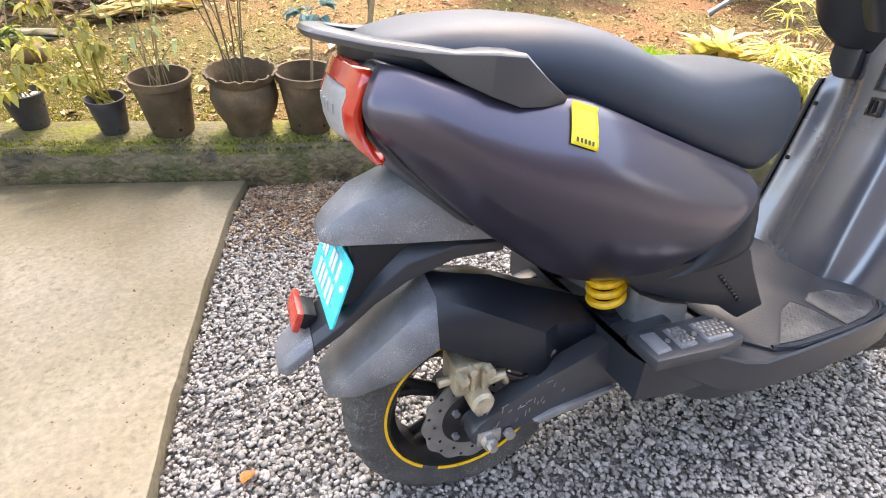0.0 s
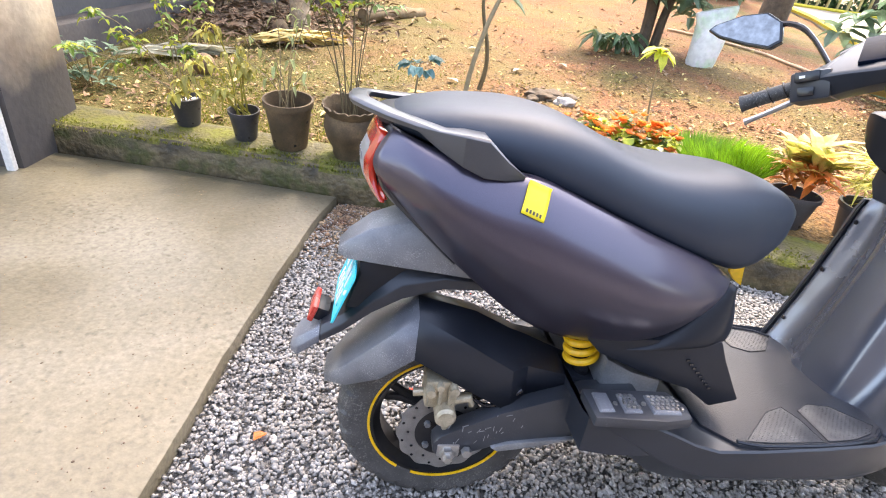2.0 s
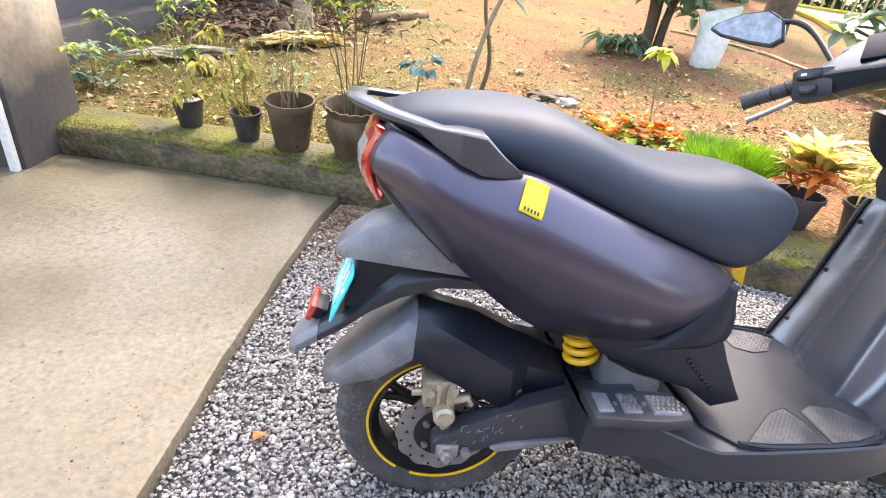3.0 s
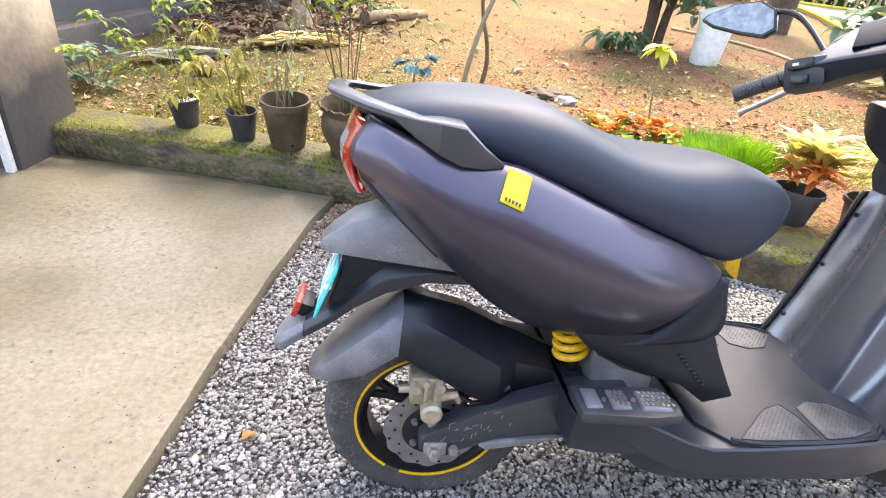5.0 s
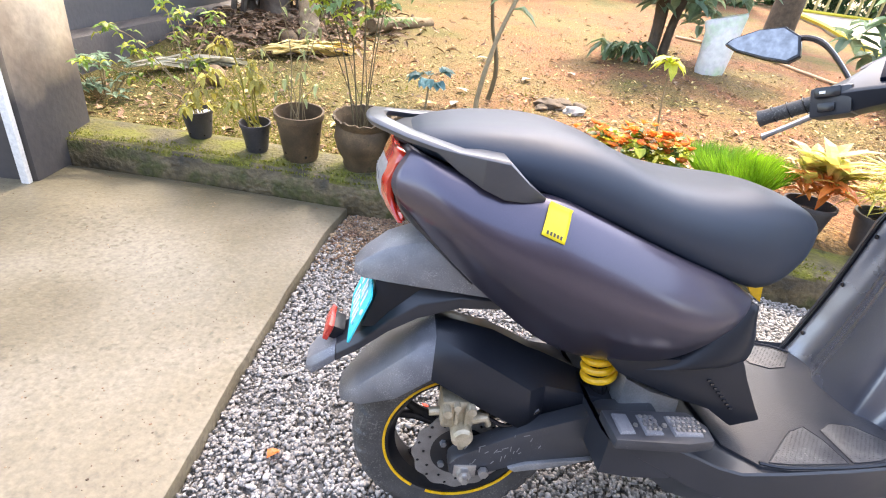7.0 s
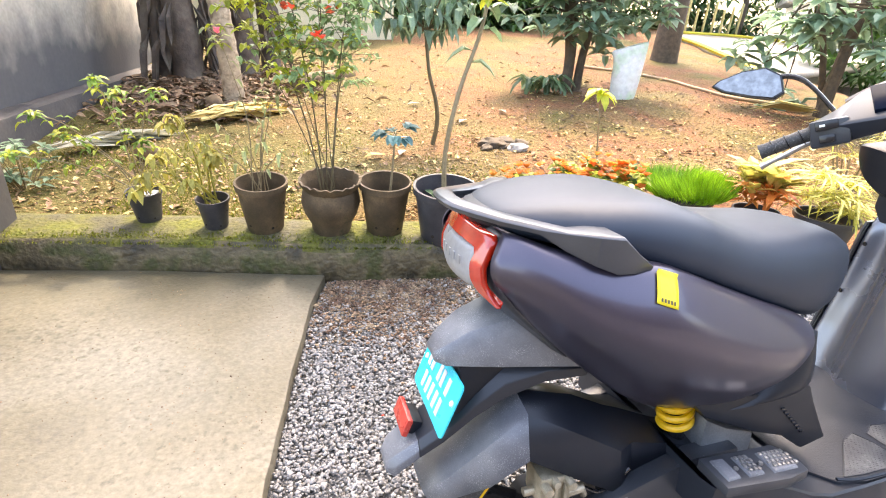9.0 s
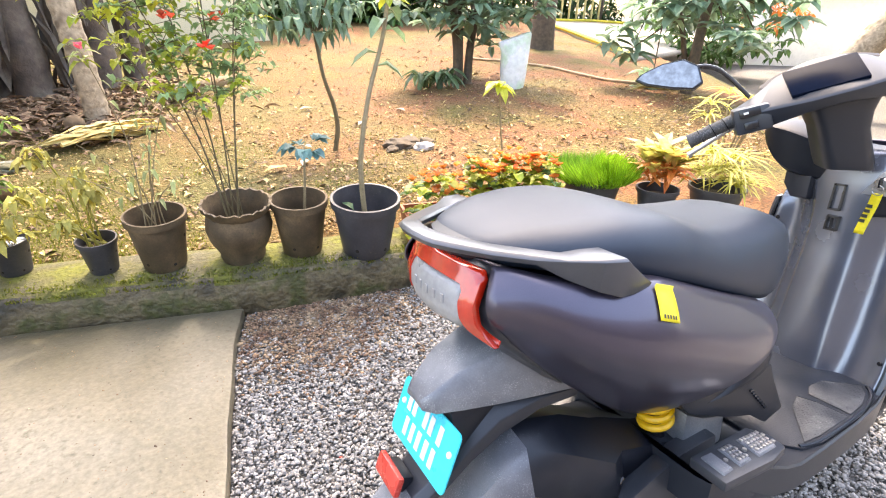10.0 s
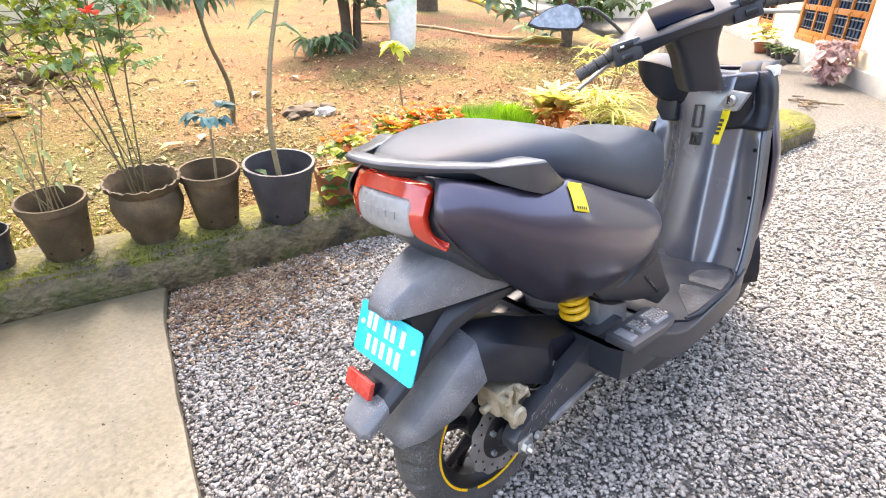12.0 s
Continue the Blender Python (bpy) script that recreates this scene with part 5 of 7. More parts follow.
# ---- gravel, soil crumbs, moss ----
rng = np.random.default_rng(7)
ICO_V = np.array([(0, 0, 1)] + [(0.894 * math.cos(a), 0.894 * math.sin(a), 0.447) for a in (0, 1.2566, 2.5133, 3.7699, 5.0265)] + [(0.894 * math.cos(a), 0.894 * math.sin(a), -0.447) for a in (0.6283, 1.885, 3.1416, 4.3982, 5.6549)] + [(0, 0, -1)])
ICO_F = np.array([(0, i, i % 5 + 1) for i in range(1, 6)] + [(i, i + 5, i % 5 + 1) for i in range(1, 6)] + [(i % 5 + 1, i + 5, i % 5 + 6) for i in range(1, 6)] + [(i + 5, 11, i % 5 + 6) for i in range(1, 6)])


def pebbles(name, xy, z, size, material, label, category, flat=0.56, spread=0.4):
    """Many small angular stones in one mesh."""
    n = len(xy)
    kinds = ICO_V[None] * rng.uniform(0.52, 1.22, (24, 12, 1))
    shape = kinds[rng.integers(0, 24, n)] * np.stack([rng.uniform(0.8, 1.35, n), rng.uniform(0.7, 1.1, n), rng.uniform(flat * 0.8, flat * 1.25, n)], 1)[:, None]
    a, t = rng.uniform(0, 6.283, n), rng.normal(0, spread, n)
    ct, st = np.cos(t)[:, None], np.sin(t)[:, None]
    y, zz = shape[..., 1] * ct - shape[..., 2] * st, shape[..., 1] * st + shape[..., 2] * ct
    ca, sa = np.cos(a)[:, None], np.sin(a)[:, None]
    x = shape[..., 0] * ca - y * sa
    y = shape[..., 0] * sa + y * ca
    r = size * np.exp(rng.normal(0, 0.28, n))[:, None]
    v = np.stack([xy[:, :1] + x * r, xy[:, 1:] + y * r, z[:, None] + zz * r], -1).reshape(-1, 3)
    f = (ICO_F[None] + 12 * np.arange(n)[:, None, None]).reshape(-1, 3)
    me = bpy.data.meshes.new(name)
    me.vertices.add(len(v))
    me.vertices.foreach_set("co", v.ravel())
    me.loops.add(f.size)
    me.loops.foreach_set("vertex_index", f.ravel())
    me.polygons.add(len(f))
    me.polygons.foreach_set("loop_start", np.arange(len(f)) * 3)
    me.update(calc_edges=True)
    me.materials.append(material)
    return tagged(new(name, me), label, category, kind="stuff")


def slab_edge(y):
    return np.interp(y, [-4, -2, -0.8, 0, 0.30, 0.75, 1.19, 1.40, 1.455], [-0.93, -0.80, -0.68, -0.635, -0.622, -0.588, -0.546, -0.505, -0.49])


pts = np.stack([rng.uniform(-0.75, 1.75, 78000), rng.uniform(-0.75, 1.46, 78000)], 1)
ky = np.interp(pts[:, 0], KX, KY)
pts = pts[(pts[:, 0] > slab_edge(pts[:, 1]) + 0.004) & (pts[:, 1] < ky + 0.01)]
pebbles("gravel", pts, rng.uniform(0.001, 0.010, len(pts)), 0.0060, STONE, "loose grey crushed gravel stones", "gravel")
fade_rng = np.random.default_rng(5)
pts = np.stack([rng.uniform(1.75, 5.0, 52000), rng.uniform(-2.2, 0.9, 52000)], 1)
pts = pts[pts[:, 1] < np.interp(pts[:, 0], KX + [4.4, 6.5], KY + [1.15, 2.4]) + 0.01]
pts = pts[fade_rng.uniform(0, 1, len(pts)) < np.minimum(np.clip((5.0 - pts[:, 0]) / 1.2, 0, 1), np.clip((pts[:, 1] + 2.2) / 0.9, 0, 1))]
pebbles("gravel_beyond", pts, rng.uniform(0.0, 0.010, len(pts)), 0.0074, STONE, "loose grey gravel along the drive", "gravel")
pts = np.stack([rng.uniform(-0.9, 1.75, 16000), rng.uniform(-2.4, -0.75, 16000)], 1)
pts = pts[pts[:, 0] > slab_edge(pts[:, 1]) + 0.004]
pts = pts[fade_rng.uniform(0, 1, len(pts)) < np.clip((pts[:, 1] + 2.4) / 0.9, 0, 1)]
pebbles("gravel_behind", pts, rng.uniform(0.0, 0.010, len(pts)), 0.0110, STONE, "coarse grey gravel over the open yard", "gravel")

# soil and leaf litter washed down below the kerb
pts = np.stack([rng.normal(-0.25, 0.26, 7000), 1.45 - np.abs(rng.normal(0, 0.24, 7000))], 1)
pts = pts[(pts[:, 0] > slab_edge(pts[:, 1]) + 0.01) & (pts[:, 1] < np.interp(pts[:, 0], KX, KY))]
pebbles("washed_soil", pts, rng.uniform(0.006, 0.016, len(pts)), 0.0060, LITTER, "reddish soil crumbs and litter by the kerb", "soil", flat=0.4)
pts = np.stack([rng.uniform(-0.55, 1.2, 14), rng.uniform(-0.3, 1.4, 14)], 1)
pebbles("fallen_petals", pts[pts[:, 0] > -0.5], np.full((pts[:, 0] > -0.5).sum(), 0.016), 0.006, PETAL, "small fallen red petals on gravel", "petals", flat=0.25)
n = 1500
px = -0.55 - rng.exponential(0.75, n)
py = rng.uniform(-1.2, 1.62, n)
keep = (px < slab_edge(py) - 0.02) & (px > -2.0) & (py < np.interp(px, KX, KY))
pebbles("slab_grit", np.stack([px[keep], py[keep]], 1), np.full(keep.sum(), 0.0505), 0.0022, LITTER, "fine brown grit scattered over the concrete slab", "grit", flat=0.5)
dry_leaf = Geo().leaf((-0.462, 0.035, 0.018), (0.6, 0.8, 0.1), (0, 0.2, 1), 0.04, 0.028)
tagged(part("dry_leaf", dry_leaf, LEAFRED), "single orange dry leaf lying on the gravel", "leaf")

# crumbs and clods over the garden
n = 16000
px, py = rng.uniform(-2.4, 4.2, n), 1.75 + rng.exponential(1.6, n)
keep = (py < 9) & (py > np.interp(px, KX, KY) + 0.3)
px, py = px[keep], py[keep]
pz = np.array([garden_z(x, y) for x, y in zip(px, py)])
pebbles("soil_clods", np.stack([px, py], 1), pz + 0.001, 0.0085, CLOD, "loose orange soil crumbs over the bed", "soil", flat=0.35)
n = 800
px, py = rng.uniform(-2.3, 4.0, n), 1.8 + rng.exponential(2.2, n)
keep = (py < 9) & (py > np.interp(px, KX, KY) + 0.3)
g = Geo()
for x, y in zip(px[keep], py[keep]):
    a = rng.uniform(0, 6.283)
    g.leaf((x, y, garden_z(x, y) + 0.012), (math.cos(a), math.sin(a), rng.uniform(-0.1, 0.25)), (rng.normal(0, 0.3), rng.normal(0, 0.3), 1), rng.uniform(0.015, 0.07), rng.uniform(0.008, 0.03))
tagged(part("leaf_litter", g, STRAW, smooth=0), "scattered dry leaves over the garden soil", "leaf litter", kind="stuff")
n = 1700
px, py = rng.uniform(-2.3, 4.5, n), 1.8 + rng.exponential(2.2, n)
keep = (py < 9) & (py > np.interp(px, KX, KY) + 0.3)
g = Geo()
for x, y in zip(px[keep], py[keep]):
    a = rng.uniform(0, 6.283)
    g.leaf((x, y, garden_z(x, y) + 0.010), (math.cos(a), math.sin(a), rng.uniform(-0.1, 0.3)), (rng.normal(0, 0.3), rng.normal(0, 0.3), 1), rng.uniform(0.015, 0.08), rng.uniform(0.008, 0.034))
tagged(part("dead_leaves", g, LITTER, smooth=0), "brown dead leaves and chips over the soil", "leaf litter", kind="stuff")
n = 2200
g = Geo()
for _ in range(n):
    x, y = -1.75 + rng.normal(0, 0.55), 5.2 + rng.normal(0, 0.75)
    if x < -2.5 or y < 3.6:
        continue
    a = rng.uniform(0, 6.283)
    g.leaf((x, y, garden_z(x, y) + rng.uniform(0.01, 0.07)), (math.cos(a), math.sin(a), rng.uniform(-0.2, 0.4)), (rng.normal(0, 0.5), rng.normal(0, 0.5), 1), rng.uniform(0.06, 0.22), rng.uniform(0.015, 0.05))
tagged(part("brown_litter", g, LITTER, smooth=0), "heap of brown leaf litter under the stems", "leaf litter", kind="stuff")
g = Geo()
for _ in range(5200):
    x = rng.uniform(-2.3, 4.0)
    clump = noise.noise((x * 3.1, 0, 7)) + 0.25
    if rng.uniform(-0.5, 0.6) > clump:
        continue
    y = kerb_y(x) + abs(rng.normal(0.01, 0.05)) - 0.008
    z = kerb_top(x) - (0.025 if y < kerb_y(x) + 0.015 else 0.004)
    a = rng.uniform(0, 6.283)
    g.leaf((x, y, z), (math.cos(a) * 0.6, math.sin(a) * 0.6 - 0.25, 1), (math.cos(a + 1), math.sin(a + 1), 0.2), rng.uniform(0.008, 0.02), 0.006)
tagged(part("moss", g, MOSS, smooth=0), "bright green moss tufts along the kerb edge", "moss", kind="stuff")
g = Geo()
for k in range(9000):
    x, y = (rng.uniform(-2.4, 2.6), 1.75 + rng.exponential(0.8)) if k < 1500 else (-2.5 + abs(rng.normal(0, 1.3)), 1.8 + abs(rng.normal(0, 0.9)))
    if y < kerb_y(x) + 0.3 or noise.noise((x * 1.3, y * 1.3, 9)) < 0.02:
        continue
    a = rng.uniform(0, 6.283)
    g.leaf((x, y, garden_z(x, y)), (math.cos(a) * 0.5, math.sin(a) * 0.5, 1), (math.cos(a + 1), math.sin(a + 1), 0.2), rng.uniform(0.010, 0.028), 0.006)
tagged(part("sparse_weeds", g, MOSS, smooth=0), "sparse yellow-green weeds on the soil", "weeds", kind="stuff")


# ---- pots on the kerb ----
def pot(parent, kind, r, h, material):
    """A flower pot with its soil, standing on z = 0."""
    if kind == "belly":
        prof = [(0, 0), (r * 0.62, 0), (r * 0.66, h * 0.08), (r * 0.64, h * 0.13), (r * 0.86, h * 0.38), (r * 0.95, h * 0.58), (r * 0.90, h * 0.76), (r * 0.84, h * 0.84), (r * 0.97, h * 0.93), (r, h), (r * 0.93, h), (r * 0.86, h * 0.9), (r * 0.80, h * 0.70), (r * 0.78, h * 0.48)]
    else:
        prof = [(0, 0), (r * 0.66, 0), (r * 0.70, h * 0.05), (r * 0.90, h * 0.80), (r * 0.90, h * 0.86), (r * 0.99, h * 0.88), (r, h), (r * 0.92, h), (r * 0.84, h * 0.68), (r * 0.78, h * 0.48)]
    g = Geo()
    rings = []
    for k in range(49):
        t = 2 * math.pi * k / 48
        wav = 1 + (0.022 * math.cos(18 * t) if kind == "belly" else 0.004 * math.sin(3 * t))
        rings.append([(q * (wav if z > h * 0.85 else 1) * math.cos(t), q * (wav if z > h * 0.85 else 1) * math.sin(t), z + (0.005 * math.sin(18 * t) if kind == "belly" and z > h * 0.92 else 0)) for q, z in prof])
    body = part("pot", g.loft(rings, False, False), material, parent, smooth=40)
    level = h * (0.56 if h > 0.2 else 0.74)
    s = Geo().lathe([(0, level), (r * 0.5, level - 0.003), (r * (0.81 if h > 0.2 else 0.86), level - 0.005)], 24)
    part("soil", s, POTSOIL, parent)
    if kind == "cone":
        for a, z in ((-1.2, 0.16), (-2.4, 0.20), (-0.5, 0.62)):
            rad = r * (0.70 + 0.20 * (z - 0.05) / 0.75)
            part("drain_hole", Geo().lathe([(0, 0.0012), (r * 0.055, 0.0012), (r * 0.062, -0.004)], 10, Matrix.Rotation(a, 4, "Z") @ Matrix.Translation((rad, 0, z * h)) @ Matrix.Rotation(radians(90), 4, "Y")), POTSOIL, body)


def stem(g, pts, r0, r1, n=7):
    c = curve(pts, max(4, 4 * len(pts)))
    g.tube(c, list(np.linspace(r0, r1, len(c))), n)
    return c


def tuft(g, p, count, length, width, up=0.5, spread=1.0, droop=0.3):
    """Leaves round a point."""
    a0 = rng.uniform(0, 6.283)
    for k in range(count):
        a = a0 + 2.4 * k + rng.normal(0, 0.2)
        d = Vector((math.cos(a) * spread, math.sin(a) * spread, up + rng.normal(0, 0.25)))
        s = rng.uniform(0.7, 1.2)
        g.leaf(p, d, (0, 0, 1), length * s, width * s, droop=droop)


def pot_on_kerb(name, label, x, y, kind, r, h, material):
    t = thing(name, label, "potted plant", pose(x, y, kerb_top(x) - 0.002 + 0.09 * (y - kerb_y(x) - 0.14), 6.5, 0, 0) @ pose(0, 0, 0, 0, 0, rng.uniform(0, 20)), "pots on the kerb")
    pot(t, kind, r, h, material)
    return t


# small pot with white pebbles and thin leafy twigs
t = pot_on_kerb("potted_shrub", "small black pot with white pebbles and a thin leafy shrub", -1.325, 1.83, "cone", 0.080, 0.150, BLACKPOT)
g = Geo()
for k in range(26):
    a, q = rng.uniform(0, 6.283), 0.062 * math.sqrt(rng.uniform())
    m = Matrix.Translation((q * math.cos(a), q * math.sin(a), 0.122)) @ Matrix.Diagonal((0.014, 0.011, 0.008, 1))
    g.add([m @ Vector(v) for v in ICO_V], ICO_F.tolist())
part("pebble_layer", g, WHITE, t, "white pebbles")
gs, gl, gn = Geo(), Geo(), Geo()
for k, (dx, dy, hh) in enumerate(((-0.27, 0.12, 0.26), (-0.10, 0.16, 0.48), (0.13, 0.14, 0.42), (-0.48, 0.10, 0.20), (-0.04, 0.20, 0.40), (-0.36, 0.20, 0.34), (0.04, 0.05, 0.22))):
    c = stem(gs, [(0.008 * k - 0.02, 0, 0.12), (dx * 0.30, dy * 0.4, 0.14 + hh * 0.5), (dx * 0.7, dy * 0.8, 0.14 + hh * 0.92), (dx, dy, 0.14 + hh)], 0.0034, 0.0014, 5)
    for p in c[6:]:
        q = p + Vector((rng.normal(0, 0.03), rng.normal(0, 0.03), rng.normal(0, 0.015)))
        tuft(gl if rng.uniform() < 0.55 else gn, q, 2, 0.042, 0.021, 0.0, droop=0.6)
    tuft(gl, c[-1], 5, 0.055, 0.026, 0.2, droop=0.6)
    tuft(gn, c[-1] + Vector((0.02, 0, 0.012)), 3, 0.045, 0.022, 0.4, droop=0.6)
part("twig_growth", gs, TWIG, t)
part("foliage", gl, LEAFSPRING, t, smooth=0)
part("young_foliage", gn, LEAFLIME, t, "fresh lime leaves", smooth=0)

t = pot_on_kerb("potted_coleus", "small black pot with a pale yellow-leaved plant", -1.0, 1.73, "cone", 0.076, 0.150, BLACKPOT)
gs, gl = Geo(), Geo()
for k, (dx, dy, hh) in enumerate(((-0.13, 0.02, 0.40), (-0.27, 0.0, 0.16), (0.0, 0.03, 0.30), (-0.20, 0.05, 0.24), (0.03, 0.0, 0.24), (-0.10, -0.03, 0.12), (-0.31, 0.03, 0.08))):
    c = stem(gs, [(0.012 * k - 0.03, 0.01 * (k % 3), 0.11), (dx * 0.35, dy * 0.4, 0.14 + hh * 0.62), (dx * 0.8, dy, 0.14 + hh), (dx, dy, 0.12 + hh * 0.94)], 0.0052, 0.0026, 6)
    for p in c[6:]:
        if rng.uniform() < 0.7:
            tuft(gl, p + Vector((rng.normal(0, 0.012), rng.normal(0, 0.012), 0)), 2, 0.045, 0.025, -0.3, droop=0.9)
    tuft(gl, c[-1], 5, 0.060, 0.032, -0.1, droop=0.9)
part("stalk", gs, LEAFYEL, t, "pale fleshy stalks")
part("foliage", gl, LEAFYEL, t, smooth=0)

t = pot_on_kerb("potted_twigs", "dark weathered pot with a sparse twiggy plant", -0.768, 1.69, "cone", 0.120, 0.245, CLAY)
gs, gl, gn = Geo(), Geo(), Geo()
for k, (dx, dy, hh) in enumerate(((-0.10, 0.06, 0.66), (0.14, 0.06, 0.50), (-0.19, 0.03, 0.35), (0.04, 0.0, 0.34), (-0.05, -0.03, 0.26), (0.07, 0.08, 0.40), (-0.27, 0.05, 0.24), (0.10, -0.04, 0.20))):
    c = stem(gs, [(0.012 * k - 0.045, 0.01 * (k % 3) - 0.01, 0.13), (dx * 0.25, dy * 0.4, 0.20 + hh * 0.45), (dx * 0.65, dy * 0.8, 0.20 + hh * 0.8), (dx, dy, 0.20 + hh)], 0.0030, 0.0012, 5)
    for i, p in enumerate(c[6:]):
        if rng.uniform() < 0.5:
            tuft(gl, p, 1, 0.055, 0.017, -0.3, droop=0.8)
        if k < 2 and i % 3 == 0:
            d = Vector((rng.normal(0, 0.06), rng.normal(0, 0.05), 0.05))
            gs.tube([p, p + d], [0.0014, 0.0008], 4)
            tuft(gl, p + d, 2, 0.045, 0.016, 0.0, droop=0.6)
    if k == 0:
        tuft(gn, c[-1] - Vector((0, 0, 0.03)), 7, 0.075, 0.024, 0.1, droop=0.5)
        rose_tip = c[-1]
part("twig_growth", gs, TWIG, t)
part("foliage", gl, LEAFDRY, t, smooth=0)
part("young_foliage", gn, LEAFLIME, t, "lime leaves under the flower", smooth=0)
g = Geo()
tuft(g, Vector((0.04, -0.05, 0.150)), 4, 0.03, 0.02, 0.4)
part("petal", g, PINKPETAL, t, smooth=0)
g = Geo()
tuft(g, rose_tip + Vector((0, 0, 0.01)), 6, 0.028, 0.024, 0.7, droop=-0.2)
part("blossom", g, PINKPETAL, t, "pink flower on a tall twig", smooth=0)

# rose in a round clay pot
t = pot_on_kerb("potted_rose", "round clay pot with a tall flowering rose bush", -0.455, 1.66, "belly", 0.145, 0.265, CLAY)
gs, gl, gf, gn = Geo(), Geo(), Geo(), Geo()
for k, (dx, dy, hh) in enumerate(((-0.36, 0.10, 1.02), (-0.18, 0.26, 1.22), (0.02, 0.14, 1.18), (0.16, 0.05, 1.02), (0.22, 0.22, 0.90), (-0.52, 0.22, 1.06), (0.06, 0.34, 1.28), (-0.24, 0.02, 0.88))):
    c = stem(gs, [(0.010 * k - 0.035, 0.01 * (k % 3), 0.14), (dx * 0.26, dy * 0.3, 0.20 + hh * 0.35), (dx * 0.60, dy * 0.65, 0.22 + hh * 0.7), (dx, dy, 0.22 + hh)], 0.0042 - 0.0003 * k, 0.0014, 6)
    for i, p in enumerate(c[7:]):
        for _ in range(5):
            d = Vector((rng.normal(0, 1), rng.normal(0, 1), rng.uniform(-0.1, 0.7))).normalized() * float(rng.uniform(0.04, 0.16))
            gs.tube([p, p + d * 0.6, p + d], [0.0016, 0.0013, 0.0008], 4)
            bright = rng.uniform() < (0.68 if dx < -0.1 else 0.22)
            for q in (0.7, 1.0):
                tuft(gn if bright else gl, p + d * q, 2, 0.044, 0.026, 0.05, droop=0.5)
    if k != 7:
        for q in [c[-1]] + [c[int(i)] + Vector((rng.normal(0, 0.07), rng.normal(0, 0.07), rng.uniform(0.02, 0.08))) for i in rng.integers(9, 15, 2)]:
            for w in range(3):
                tuft(gf, q + Vector((rng.normal(0, 0.014), rng.normal(0, 0.014), 0.006 * w)), 5, 0.026, 0.022, 0.5 + 0.3 * w, droop=-0.1)
part("stalk", gs, ROSEWOOD, t)
part("foliage", gl, LEAFROSE, t, smooth=0)
part("young_foliage", gn, LEAFLIME, t, "fresh lime leaves", smooth=0)
part("blossom", gf, PETAL, t, "red rose flowers", smooth=0)

t = pot_on_kerb("potted_seedling", "brown clay pot with a single blue-green seedling", -0.20, 1.635, "cone", 0.125, 0.262, CLAY)
gs, gl = Geo(), Geo()
c = stem(gs, [(0.02, 0, 0.14), (0.035, 0.0, 0.33), (0.05, 0.01, 0.49)], 0.0065, 0.004)
for k, (a, tilt, ln) in enumerate(((0.2, 0.25, 0.10), (1.5, 0.1, 0.09), (2.7, -0.15, 0.11), (3.3, 0.3, 0.08), (4.2, -0.1, 0.10), (5.1, 0.0, 0.09), (5.8, 0.35, 0.10))):
    d = Vector((math.cos(a), math.sin(a), tilt))
    p = c[-1 - k % 2] + d * 0.045
    gs.tube([c[-1 - k % 2], p], [0.002, 0.0014], 4)
    for b in (-0.5, 0.5):
        gl.leaf(p, (math.cos(a + b), math.sin(a + b), tilt - 0.15), (0, 0, 1), ln * 0.62, 0.040, droop=0.35)
    gl.leaf(p, d, (0, 0, 1), ln * 0.72, 0.046, droop=0.35)
part("stem", gs, TWIG, t)
part("foliage", gl, LEAFBLUE, t, smooth=0)

t = pot_on_kerb("potted_sapling", "black plastic pot with a tall bent sapling", 0.075, 1.545, "cone", 0.155, 0.268, BLACKPOT)
gs, gl, gb = Geo(), Geo(), Geo()
c = stem(gs, [(0.0, 0, 0.14), (-0.01, 0.02, 0.42), (0.05, 0.06, 0.68), (0.15, 0.12, 0.90), (0.20, 0.16, 1.06)], 0.013, 0.008, 8)
tuft(gl, c[-1], 10, 0.16, 0.045, 0.55, droop=0.4)
tuft(gl, c[-2], 6, 0.13, 0.04, 0.3)
for k, q in ((12, (0.10, -0.05)), (13, (-0.10, 0.03)), (15, (0.11, 0.02)), (16, (-0.08, -0.05)), (17, (0.09, 0.06))):
    gb.leaf(c[k], (q[0], q[1], -0.01), (0, 0, 1), 0.13, 0.06, droop=0.5)
for q in ((-0.06, -0.03), (0.05, -0.06), (-0.03, 0.06)):
    gb.leaf((q[0], q[1], 0.185), (q[0], q[1], 0.03), (0, 0, 1), 0.07, 0.035, droop=0.2)
part("stem", gs, TWIG, t)
part("top_foliage", gl, LEAFLIME, t, smooth=0)
part("side_foliage", gb, LEAFBIG, t, smooth=0)


def bed_z(x, y):
    """The bed's height close behind the kerb."""
    return min(garden_z(x, y), kerb_top(x) - 0.01 + max(0.0, y - kerb_y(x) - 0.26) * 0.12) - 0.012


